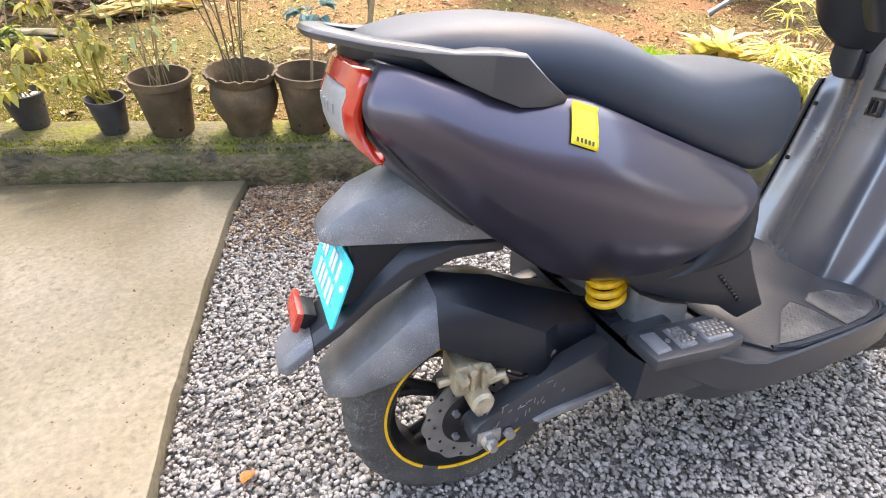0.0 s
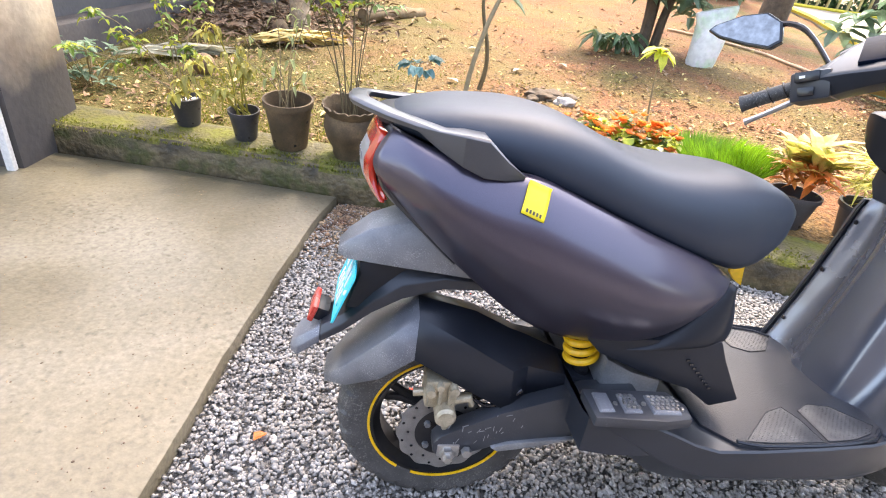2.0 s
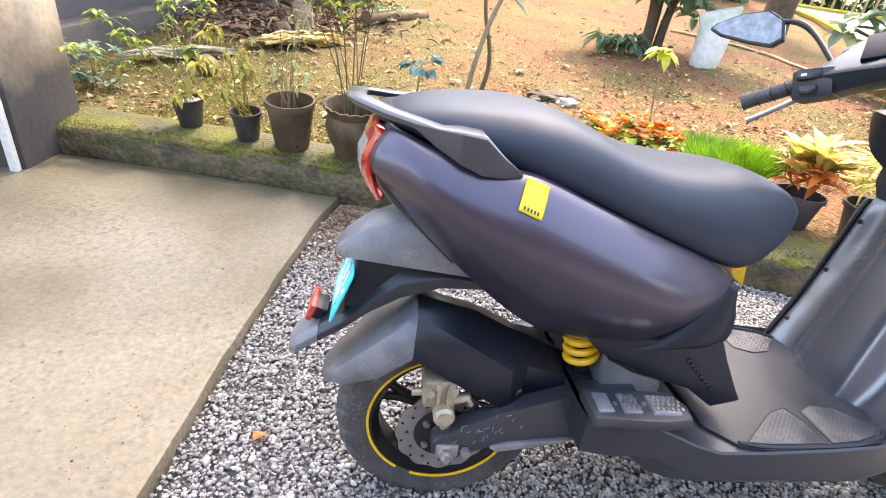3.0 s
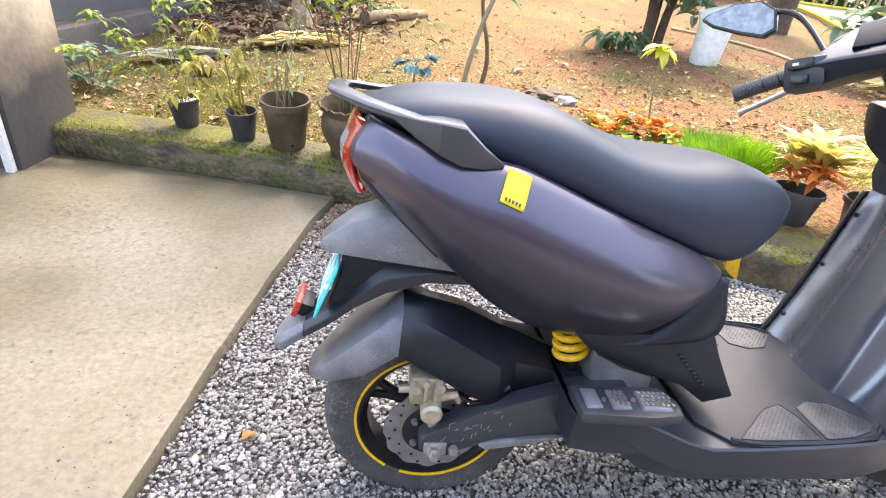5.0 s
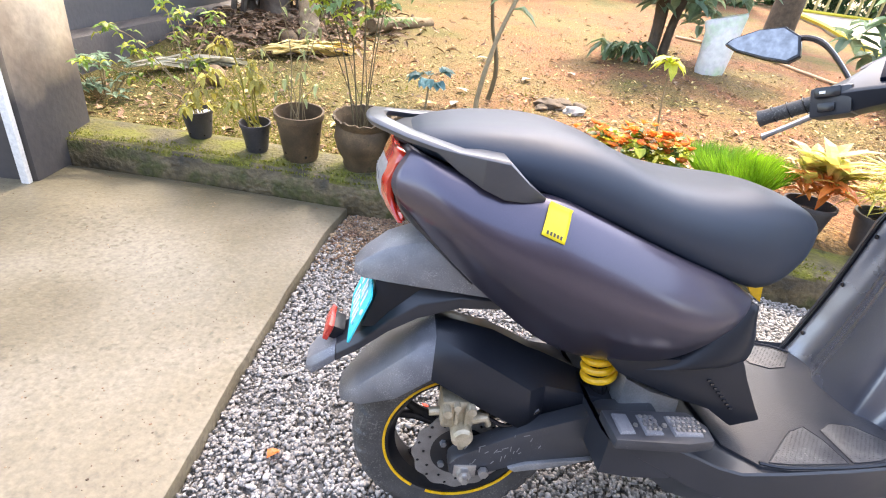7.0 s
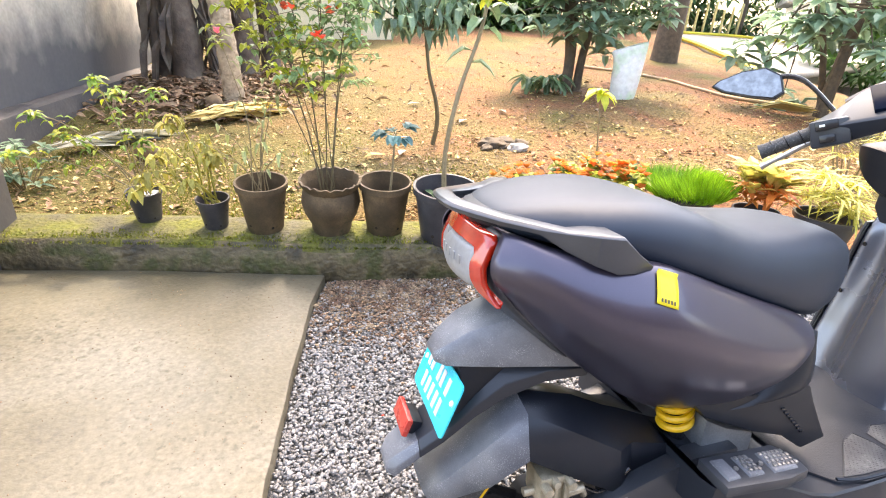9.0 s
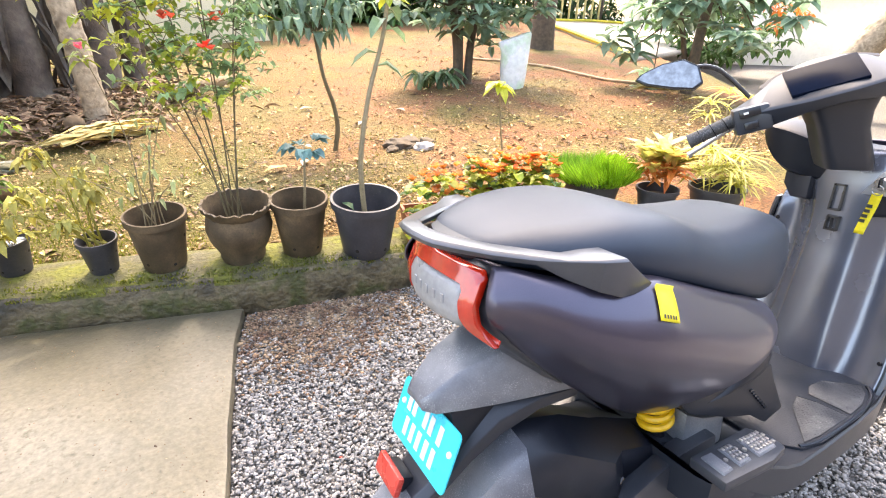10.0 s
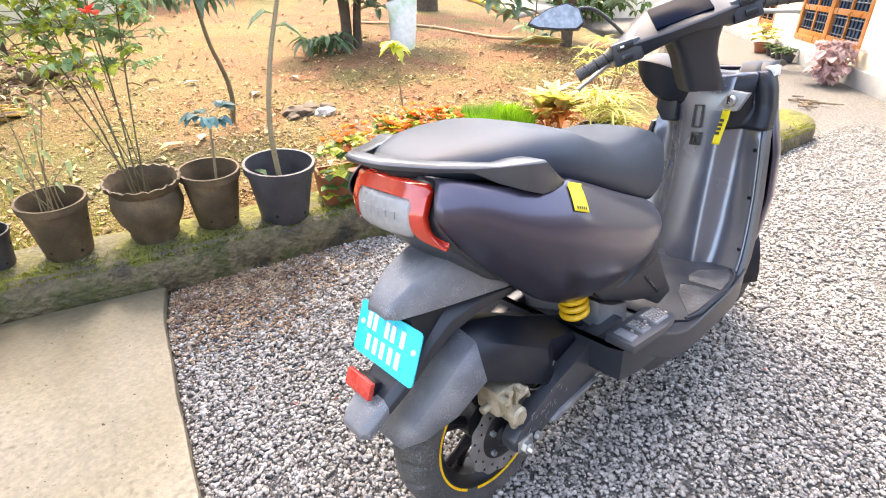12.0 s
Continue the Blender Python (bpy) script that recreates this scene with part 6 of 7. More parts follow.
def trough(name, label, x, y, w, d, h, rz):
    t = thing(name, label, "planter", pose(x, y, bed_z(x, y), 0, 0, rz), "troughs on the kerb")
    g = Geo()
    base = [(-w / 2 * 0.92, -d / 2 * 0.88), (w / 2 * 0.92, -d / 2 * 0.88), (w / 2 * 0.92, d / 2 * 0.88), (-w / 2 * 0.92, d / 2 * 0.88)]
    top = [(-w / 2, -d / 2), (w / 2, -d / 2), (w / 2, d / 2), (-w / 2, d / 2)]
    ins = [(p[0] * 0.93, p[1] * 0.86) for p in top]
    g.loft([[(*p, 0) for p in base], [(*p, h * 0.85) for p in top], [(p[0] * 1.02, p[1] * 1.04, h * 0.86) for p in top], [(p[0] * 1.02, p[1] * 1.04, h) for p in top], [(*p, h) for p in ins], [(*p, h * 0.85) for p in ins]])
    part("trough", g, BRICKPOT, t, bevel=0.003)
    return t


def begonias(t, w, d, h, n):
    gl, gr, gy = Geo(), Geo(), Geo()
    for _ in range(n):
        p = Vector((rng.uniform(-w, w) / 2, rng.uniform(-d, d) / 2, h + rng.uniform(0.0, 0.15)))
        if rng.uniform() < 0.2:
            p.z -= 0.12
            p.y = -d / 2 - 0.03
        tuft(gy if rng.uniform() < 0.72 else gl, p, 3, 0.055, 0.05, 0.3, droop=0.3)
    for _ in range(int(n * 0.5)):
        p = Vector((rng.uniform(-w, w) / 2, rng.uniform(-d, d) / 2, h + rng.uniform(0.08, 0.20)))
        tuft(gr, p, 5, 0.034, 0.030, 0.7, droop=-0.1)
    part("foliage", gl, LEAF, t, "green begonia leaves", smooth=0)
    part("bronze_foliage", gy, LEAFLIME, t, "yellow-green begonia leaves", smooth=0)
    part("blossom", gr, LEAFRED, t, "orange-red begonia flowers", smooth=0)


t = trough("begonia_trough", "terracotta trough overflowing with begonias beside the black pot", 0.45, 1.58, 0.34, 0.17, 0.165, -8)
begonias(t, 0.34, 0.16, 0.15, 44)
t = trough("begonia_trough", "terracotta trough packed with orange-red begonias", 0.90, 1.66, 0.40, 0.18, 0.165, -14)
begonias(t, 0.47, 0.24, 0.17, 150)

t = thing("grass_pot", "dark pot of dense bright green grass", "potted plant", pose(1.41, 1.62, bed_z(1.41, 1.62)))
pot(t, "cone", 0.17, 0.18, BLACKPOT)
g = Geo()
for _ in range(2200):
    a, q = rng.uniform(0, 6.283), 0.24 * math.sqrt(rng.uniform())
    g.leaf((q * 0.75 * math.cos(a), q * 0.75 * math.sin(a), 0.16), (math.cos(a) * q * 4 + rng.normal(0, 0.2), math.sin(a) * q * 4 + rng.normal(0, 0.2), 1), (math.cos(a + 1), math.sin(a + 1), 0.2), rng.uniform(0.08, 0.17), 0.006, droop=0.3)
part("grass_tuft", g, LAWN, t, smooth=0)

t = thing("potted_croton", "black tub with a cream and red croton plant", "potted plant", pose(1.69, 1.41, bed_z(1.69, 1.41)))
pot(t, "cone", 0.115, 0.17, BLACKPOT)
gl, gr = Geo(), Geo()
for k in range(9):
    a = 2.4 * k
    p = Vector((0.07 * math.cos(a), 0.07 * math.sin(a), 0.24 + 0.025 * (k % 4)))
    tuft(gl, p, 7, 0.18, 0.055, 1.5, droop=0.6)
    tuft(gr, p - Vector((0, 0, 0.03)), 5, 0.15, 0.038, 0.5, droop=0.5)
part("foliage", gl, LEAFCROT, t, "cream and yellow croton leaves", smooth=0)
part("red_foliage", gr, LEAFRED, t, "orange-red lower leaves", smooth=0)

t = thing("potted_dracaena", "black tub with a spiky yellow dracaena", "potted plant", pose(2.00, 1.29, bed_z(2.00, 1.29)))
pot(t, "cone", 0.15, 0.19, BLACKPOT)
g = Geo()
for k in range(14):
    a = 2.4 * k
    p = Vector((0.10 * math.cos(a), 0.10 * math.sin(a), 0.20 + 0.04 * (k % 5)))
    tuft(g, p, 20, 0.17, 0.012, 0.55, droop=0.7)
part("foliage", g, LEAFSPIKE, t, smooth=0)
t = thing("dracaena_shrub", "spiky yellow shrub standing in the bed", "shrub", pose(2.65, 1.80, garden_z(2.65, 1.80)))
g, gs = Geo(), Geo()
for k in range(8):
    a = 2.4 * k
    p = Vector((0.13 * math.cos(a), 0.16 * math.sin(a), 0.22 + 0.07 * (k % 4)))
    gs.tube([(0.03 * math.cos(a), 0.03 * math.sin(a), -0.02), p], [0.008, 0.005], 5)
    tuft(g, p, 16, 0.16, 0.012, 0.45, droop=0.7)
part("stalk", gs, TWIG, t)
part("foliage", g, LEAFSPIKE, t, smooth=0)


# ---- garden ----
def planted(name, label, category, x, y, group=""):
    return thing(name, label, category, pose(x, y, garden_z(x, y) - 0.01), group)


t = planted("young_tree", "thin crooked young tree with pale drooping leaves", "tree", 0.27, 3.01)
gs, gl = Geo(), Geo()
c = stem(gs, [(0, 0, 0), (0.028, 0, 0.16), (0.012, 0, 0.32), (-0.045, 0.0, 0.52), (-0.075, 0.02, 0.78)], 0.018, 0.011, 8)
for dx, dy, dz in ((-0.42, 0.05, 0.22), (0.30, 0.1, 0.30), (-0.1, 0.3, 0.55), (0.15, -0.1, 0.5), (-0.30, -0.05, 0.45), (0.4, 0.25, 0.55)):
    b = stem(gs, [c[-1], c[-1] + Vector((dx * 0.5, dy * 0.5, dz * 0.35)), c[-1] + Vector((dx, dy, dz))], 0.009, 0.003, 6)
    for p in b[3:]:
        for _ in range(2):
            tuft(gl, p + Vector((rng.normal(0, 0.06), rng.normal(0, 0.06), rng.normal(0, 0.05))), 3, 0.12, 0.05, -0.5, droop=0.7)
part("trunk", gs, ROSEWOOD, t)
part("crown", gl, LEAFPALE, t, smooth=0)


def broad_tree(name, label, x, y, trunks, radius, centre, clumps, n, length, material):
    """A tree with palm-shaped groups of broad leaves."""
    t = planted(name, label, "tree", x, y)
    gs, gl = Geo(), Geo()
    ends = []
    for pts, r in trunks:
        c = stem(gs, pts, r, r * 0.6, 10)
        ends.append(c)
    for _ in range(clumps):
        d = Vector((rng.normal(0, 1), rng.normal(0, 1), rng.normal(0, 0.7)))
        p = Vector(centre) + d.normalized() * float(radius * rng.uniform(0.45, 1.0))
        c = ends[rng.integers(len(ends))]
        b = c[int(rng.integers(len(c) * 2 // 3, len(c)))]
        gs.tube(curve([b, b.lerp(p, 0.5) + Vector((0, 0, 0.06)), p], 6), [0.016, 0.013, 0.010, 0.008, 0.006, 0.004], 5)
        for _ in range(3):
            q = p + Vector((rng.normal(0, 0.1), rng.normal(0, 0.1), rng.normal(0, 0.08)))
            tuft(gl, q, n, length, length * 0.42, 0.12, droop=0.35)
    part("trunk", gs, BARK, t)
    part("crown", gl, material, t, smooth=0)
    return t


broad_tree("broadleaf_tree", "broad-leaved tree with two dark trunks in the bed", 2.10, 4.82, [([(-0.05, 0, 0), (-0.05, 0, 0.4), (-0.15, 0.1, 1.2)], 0.065), ([(0.08, 0, 0), (0.12, 0, 0.5), (0.35, 0.1, 1.2)], 0.05), ([(0.0, 0.05, 0), (0.02, 0.1, 0.6), (0.0, 0.3, 1.3)], 0.04)], 0.90, (0.15, 0.0, 1.15), 52, 7, 0.22, LEAFPALE)
t = planted("low_shrub", "low shrub of broad grey-green leaves", "shrub", 1.71, 4.66)
g = Geo()
for k in range(7):
    a = 2.4 * k
    tuft(g, Vector((0.16 * math.cos(a), 0.12 * math.sin(a), 0.12 + 0.03 * (k % 3))), 7, 0.20, 0.07, -0.05, droop=0.7)
part("foliage", g, LEAFBIG, t, smooth=0)
t = planted("tall_tree", "thick grey tree trunk at the back of the garden", "tree", 4.90, 7.5)
gs, gl = Geo(), Geo()
stem(gs, [(0, 0, -0.05), (0, 0, 0.15), (0.02, 0, 1.2), (0.1, 0.1, 3.2)], 0.24, 0.15, 14)
for k in range(6):
    a = 1.05 * k
    b = stem(gs, [(0.06, 0.05, 2.2 + 0.15 * k), (0.5 * math.cos(a), 0.5 * math.sin(a), 2.8), (1.3 * math.cos(a), 1.3 * math.sin(a), 3.2)], 0.06, 0.02, 6)
    for p in b[4:]:
        for _ in range(5):
            tuft(gl, p + Vector((rng.normal(0, 0.25), rng.normal(0, 0.25), rng.normal(0, 0.2))), 5, 0.2, 0.07, 0, droop=0.6)
part("trunk", gs, BARK, t)
part("crown", gl, LEAF, t, smooth=0)
broad_tree("roadside_shrub", "large bright shrub with whorls of broad leaves", 4.35, 3.75, [([(0, 0, 0), (0.03, 0, 0.5), (0.2, 0.1, 1.2)], 0.07), ([(0.1, 0.1, 0), (-0.1, 0.1, 0.6), (-0.3, 0.2, 1.2)], 0.035)], 0.90, (0.0, 0.0, 0.85), 26, 8, 0.24, LEAFPALE)

t = planted("grow_bag", "tall white and green plastic grow bag of soil", "grow bag", 2.51, 4.39)
rings = []
for z, w, d in ((0, 0.125, 0.09), (0.05, 0.14, 0.10), (0.2, 0.15, 0.10), (0.38, 0.165, 0.09), (0.50, 0.19, 0.05), (0.52, 0.18, 0.04)):
    rings.append([(w * math.cos(a) * (1 + 0.05 * math.sin(5 * a + z * 9)), d * math.sin(a) * (1 + 0.06 * math.cos(4 * a + z * 7)), z + (0.05 * math.cos(a) if z > 0.45 else 0)) for a in (2 * math.pi * k / 24 for k in range(24))])
part("bag", Geo().loft(rings), BAG, t, smooth=60)

t = planted("papaya_seedling", "slender seedling with a yellow-green leaf crown", "plant", 1.40, 2.62)
gs, gl = Geo(), Geo()
c = stem(gs, [(0, 0, 0), (-0.03, 0, 0.22), (-0.045, 0.01, 0.44)], 0.007, 0.005)
tuft(gl, c[-1], 9, 0.13, 0.06, 0.15, droop=0.6)
tuft(gl, c[-1], 4, 0.08, 0.04, 0.8, droop=0.3)
part("stem", gs, TWIG, t)
part("crown", gl, LEAFLIME, t, smooth=0)

for x, y, s, label in ((0.70, 2.90, 0.075, "dark rough stone half sunk in soil"), (0.80, 2.94, 0.065, "dark rough stone half sunk in soil"), (0.86, 2.80, 0.06, "pale flat stone on the soil"), (0.64, 2.84, 0.045, "dark rough stone half sunk in soil"), (0.78, 2.86, 0.04, "dark rough stone half sunk in soil"), (0.92, 2.92, 0.05, "dark rough stone half sunk in soil")):
    m = Matrix.Rotation(rng.uniform(0, 6), 4, "Z") @ Matrix.Diagonal((s * 1.3, s, s * 0.6, 1))
    bm = bmesh.new()
    bmesh.ops.create_icosphere(bm, subdivisions=3, radius=1)
    for v in bm.verts:
        v.co *= 1 + 0.35 * noise.noise(v.co * 1.7 + Vector((x * 9, y, 0)))
    g = Geo().add([m @ v.co for v in bm.verts], [[v.index for v in f.verts] for f in bm.faces])
    bm.free()
    ob = part("stone", g, STONE if "pale" in label else BARK, smooth=25)
    ob.matrix_world = pose(x, y, garden_z(x, y) + s * 0.2)
    tagged(ob, label, "stone", "stones on the bed")

for x, y in ((-1.63, 2.84), (-1.47, 4.2)):
    g = Geo().lathe([(0, -0.075), (0.04, -0.065), (0.07, -0.02), (0.072, 0.02), (0.05, 0.06), (0.02, 0.082), (0, 0.085)], 20, Matrix.Rotation(radians(70), 4, "X"))
    ob = part("coconut", g, HUSK, smooth=60)
    ob.matrix_world = pose(x, y, garden_z(x, y) + 0.06, 0, 0, 40)
    tagged(ob, "brown husked coconut lying on the soil", "coconut", "fallen coconuts")

for x, y, a, ln, material, label in ((-0.17, 2.73, 0.3, 0.16, LEAFYEL, "large yellow fallen leaf on the soil"), (0.02, 2.80, 1.2, 0.13, GREYFOL, "pale dry fallen leaf on the soil"), (0.08, 3.12, 2.4, 0.12, GREYFOL, "pale dry fallen leaf on the soil"), (0.62, 3.55, 0.8, 0.13, GREYFOL, "pale dry fallen leaf on the soil"), (1.05, 3.85, 2.0, 0.12, GREYFOL, "pale dry fallen leaf on the soil"), (0.30, 4.25, 0.2, 0.14, GREYFOL, "pale dry fallen leaf on the soil")):
    g = Geo().leaf((-0.5 * ln, 0, 0.012), (1, 0, 0.1), (0, 0, 1), ln, ln * 0.42, fold=0.12, droop=0.05)
    ob = part("fallen_leaf", g, material, smooth=0, thick=0.001)
    ob.matrix_world = pose(x, y, garden_z(x, y) + 0.006, 0, 0, math.degrees(a))
    tagged(ob, label, "leaf", "fallen leaves")

# dry palm fronds on the ground
for x, y, rz, ln, material, label in ((-1.52, 3.77, 44, 1.06, STRAW, "dry yellow palm frond lying on the soil"), (-1.66, 3.60, 40, 1.15, STRAW, "dry yellow palm frond lying on the soil"), (-2.30, 2.95, 38, 1.1, GREYFOL, "pale grey-green palm frond on the soil"), (-1.46, 3.62, 39, 1.0, STRAW, "dry yellow palm frond lying on the soil")):
    t = thing("palm_frond", label, "palm frond", pose(x, y, garden_z(x + 0.5, y + 0.2) + 0.012, 0, 0, rz), "fallen fronds")
    g = Geo()
    for k in range(24):
        u = k / 23
        g.leaf((u * ln * 0.45, rng.normal(0, 0.03), 0.01 + rng.uniform(0, 0.03)), (1, rng.normal(0, 0.10), rng.normal(0, 0.03)), (rng.normal(0, 0.3), rng.normal(0, 0.3), 1), ln * rng.uniform(0.38, 0.56), 0.052, droop=0.05)
    part("frond_blade", g, material, t, smooth=0)
    part("rib", Geo().tube(curve([(0, 0, 0.015), (ln * 0.4, 0.02, 0.035), (ln, 0, 0.012)], 8), [0.016, 0.014, 0.012, 0.010, 0.008, 0.006, 0.005, 0.004], 6), material, t)

for x, y, rz, ln, r in ((-0.83, 5.01, 55, 1.02, 0.07),):
    pts = [(0, 0, r * 0.8), (ln * 0.4, 0.03, r * 0.9), (ln, 0, r * 0.8)]
    ob = part("log", Geo().tube(curve(pts, 10), [r * (1 + 0.08 * math.sin(3 * k)) for k in range(10)], 12), LOGBARK, smooth=50)
    ob.matrix_world = pose(x, y, garden_z(x + 0.5, y + 0.3), 0, 0, rz)
    tagged(ob, "fallen grey-brown log lying on the soil", "log", "fallen logs")

t = planted("coconut_palm", "slanting coconut palm trunk with ringed grey bark", "palm", -1.34, 4.46)
rings, base = [], Vector((0, 0, -0.05))
c = curve([(0, 0, -0.05), (-0.03, 0.02, 0.5), (-0.14, 0.1, 1.6), (-0.3, 0.2, 3.6)], 70)
g = Geo().tube(c, [0.090 * (1 + 0.45 * math.exp(-k * 0.25)) * (1.05 if k % 3 == 0 else 0.975) for k in range(70)], 16)
part("trunk", g, PALMBARK, t, smooth=50)
g = Geo()
for k in range(9):
    a = 0.7 * k
    d = Vector((math.cos(a), math.sin(a), 0))
    rib = curve([c[-1], c[-1] + d * 0.8 + Vector((0, 0, 0.6)), c[-1] + d * 1.9 + Vector((0, 0, 0.1))], 14)
    g.tube(rib, list(np.linspace(0.03, 0.008, 14)), 5)
    for p in rib[2:]:
        for s in (-1, 1):
            g.leaf(p, Vector((-d.y * s, d.x * s, -0.5)) + d * 0.5, (0, 0, 1), 0.55, 0.04, droop=0.5)
part("frond_crown", g, LEAF, t, smooth=0)
for k, (x, y, lean, r, hh) in enumerate(((-2.22, 5.60, -0.06, 0.10, 2.6), (-1.95, 5.48, -0.14, 0.15, 2.8), (-1.74, 6.05, -0.05, 0.12, 2.5), (-1.40, 5.70, -0.06, 0.13, 2.8), (-1.16, 6.00, -0.10, 0.10, 2.4))):
    t = planted("banana_plant", "dark banana stem with hanging dead leaf sheaths", "banana plant", x, y, "banana clump")
    g = Geo()
    c = curve([(0, 0, -0.05), (lean * 0.4, 0, hh * 0.4), (lean * 2, 0.1, hh)], 14)
    g.tube(c, [r * (1.15 - 0.03 * q) * (1 + 0.06 * math.sin(q * 2.1 + k)) for q in range(14)], 14)
    part("stem", g, BANANA, t, smooth=50)
    g = Geo()
    for q in range(26):
        a = rng.uniform(0, 6.283)
        p = c[int(rng.integers(3, 13))] + Vector((math.cos(a) * r, math.sin(a) * r, 0))
        g.leaf(p, (math.cos(a) * 0.25, math.sin(a) * 0.25, -1), (math.cos(a), math.sin(a), 0), rng.uniform(0.4, 0.8), rng.uniform(0.06, 0.13), fold=0.5, droop=-0.1)
    part("dead_sheath", g, BANANA, t, smooth=0)
    g = Geo()
    for q in range(5):
        a = 1.256 * q + k
        g.leaf(c[-1], (math.cos(a), math.sin(a), 0.5), (0, 0, 1), 1.3, 0.35, droop=0.9)
    part("leaf_crown", g, LEAF, t, smooth=0)
t = planted("corner_shrub", "small pale grey-green shrub by the stained wall", "shrub", -2.16, 2.45)
g, gs = Geo(), Geo()
for k in range(26):
    p = Vector((rng.normal(0, 0.11), rng.normal(0, 0.10), rng.uniform(0.04, 0.28)))
    gs.tube([(p.x * 0.2, p.y * 0.2, -0.01), p], [0.004, 0.002], 4)
    tuft(g, p, 5, 0.07, 0.03, 0.2)
part("stalk", gs, TWIG, t)
part("foliage", g, LEAFPALE, t, smooth=0)
g = Geo().tube([(x, y, garden_z(x, y) + 0.018) for x, y, _ in curve([(2.9, 6.3, 0), (3.3, 5.9, 0), (3.75, 5.55, 0), (3.85, 5.0, 0), (3.95, 4.5, 0), (4.3, 4.2, 0)], 40)], 0.016, 8)
tagged(part("garden_hose", g, HOSE), "dusty brown hose lying across the soil", "hose")
t = planted("palm_sheath", "pale fallen palm sheath lying by the shrub", "palm sheath", 3.72, 3.95)
g = Geo()
for k in range(6):
    g.leaf((rng.normal(0, 0.03), rng.normal(0, 0.04), 0.02 + 0.008 * k), (1, -0.4 + rng.normal(0, 0.15), 0.05), (0, 0, 1), 0.55, 0.12, droop=0.0)
part("sheath", g, STRAW, t, smooth=0)


# ---- beyond the garden: path, hedge, white building, house ----
g = Geo()
edge_a, edge_b = [(8.1, 12.8), (7.5, 10.6), (6.9, 8.9), (6.2, 7.3), (5.6, 6.0)], [(8.6, 13.4), (9.8, 13.6), (11.0, 13.5), (12.4, 12.0), (13.4, 10.0)]
for a, b in zip(edge_a, edge_b):
    za, zb = garden_z(*a) + 0.05, garden_z(*b) + 0.05
    g.v += [(*a, za), (*b, zb)]
g.f = [(2 * i, 2 * i + 2, 2 * i + 3, 2 * i + 1) for i in range(4)]
tagged(part("path", g, PATH, smooth=60, thick=0.08), "pale concrete path at the back of the garden", "path", kind="structure")
for pts in (edge_a, edge_b):
    c = [(x, y, garden_z(x, y) + 0.07) for x, y in pts]
    tagged(part("path_edge", Geo().tube(curve(c, 20), 0.05, 6), YELLOWLINE), "yellow painted edging of the path", "kerb", kind="structure")


def clumps(name, label, boxes, n, length, material):
    g = Geo()
    for (x0, x1, y0, y1, z0, z1), count in zip(boxes, n):
        for _ in range(count):
            p = Vector((rng.uniform(x0, x1), rng.uniform(y0, y1), rng.uniform(z0, z1)))
            if noise.noise(p * 0.9) < -0.12:
                continue
            tuft(g, p, 5, length, length * 0.4, 0.0, droop=0.6)
    return tagged(part(name, g, material, smooth=0), label, "foliage", kind="stuff")


clumps("far_hedge", "dense dark hedge and undergrowth behind the garden", [(-0.2, 5.2, 12.4, 14.6, 0.4, 3.8), (8.0, 16.0, 14.2, 16.0, 0.3, 4.2), (4.0, 7.2, 12.4, 14.6, 0.5, 3.8), (0.6, 4.0, 11.6, 12.4, 0.6, 2.0)], [1500, 1500, 500, 350], 0.34, LEAFDARK)
clumps("mid_foliage", "sunlit shrubs at the back of the garden", [(0.2, 4.6, 11.2, 12.6, 0.8, 3.0), (7.6, 10.6, 6.8, 8.6, 0.4, 2.4), (-0.5, 1.6, 9.8, 11.0, 1.6, 2.9)], [420, 380, 120], 0.26, LEAF)
clumps("orange_blossom", "orange flowering shrub beside the white building", [(8.6, 9.8, 6.0, 7.0, 1.0, 1.7)], [70], 0.16, LEAFRED)
for k, x in enumerate((1.2, 3.4, 5.9, 9.4, 11.6)):
    t = thing("background_tree", "slim tree trunk among the dark foliage", "tree", pose(x, (12.2 if x < 7 else 14.4) + 0.5 * (k % 2), 0.6), "trees at the back")
    part("trunk", Geo().tube(curve([(0, 0, -0.1), (0.05, 0, 1.2), (0.15 * (-1) ** k, 0.1, 3.6)], 10), list(np.linspace(0.10, 0.06, 10)), 10), BARK, t)
    g = Geo()
    for _ in range(60):
        tuft(g, Vector((rng.normal(0, 0.6), rng.normal(0, 0.6), rng.uniform(2.2, 4.2))), 5, 0.28, 0.11, 0, droop=0.6)
    part("crown", g, LEAFDARK, t, smooth=0)
for k in range(9):
    g = Geo().tube([(8.9 + 0.30 * k, 13.9 + 0.02 * k, 0.6), (8.92 + 0.30 * k, 13.9 + 0.02 * k, 1.7 + 0.1 * (k % 3))], 0.035, 6)
    tagged(part("fence_stake", g, STRAW), "pale bamboo stake of a rough fence", "stake", group="bamboo fence")
building = thing("white_building", "low white building beyond the shrubs", "building", pose(13.2, 10.4, 0, 0, 0, -38))
part("wall", Geo().box((-2.5, -0.1, 0), (3.5, 4, 1.9)), WHITE, building, bevel=0.01)
part("roof", Geo().box((-2.8, -0.5, 1.9), (3.8, 4.3, 2.05)), PLINTH, building, bevel=0.01)

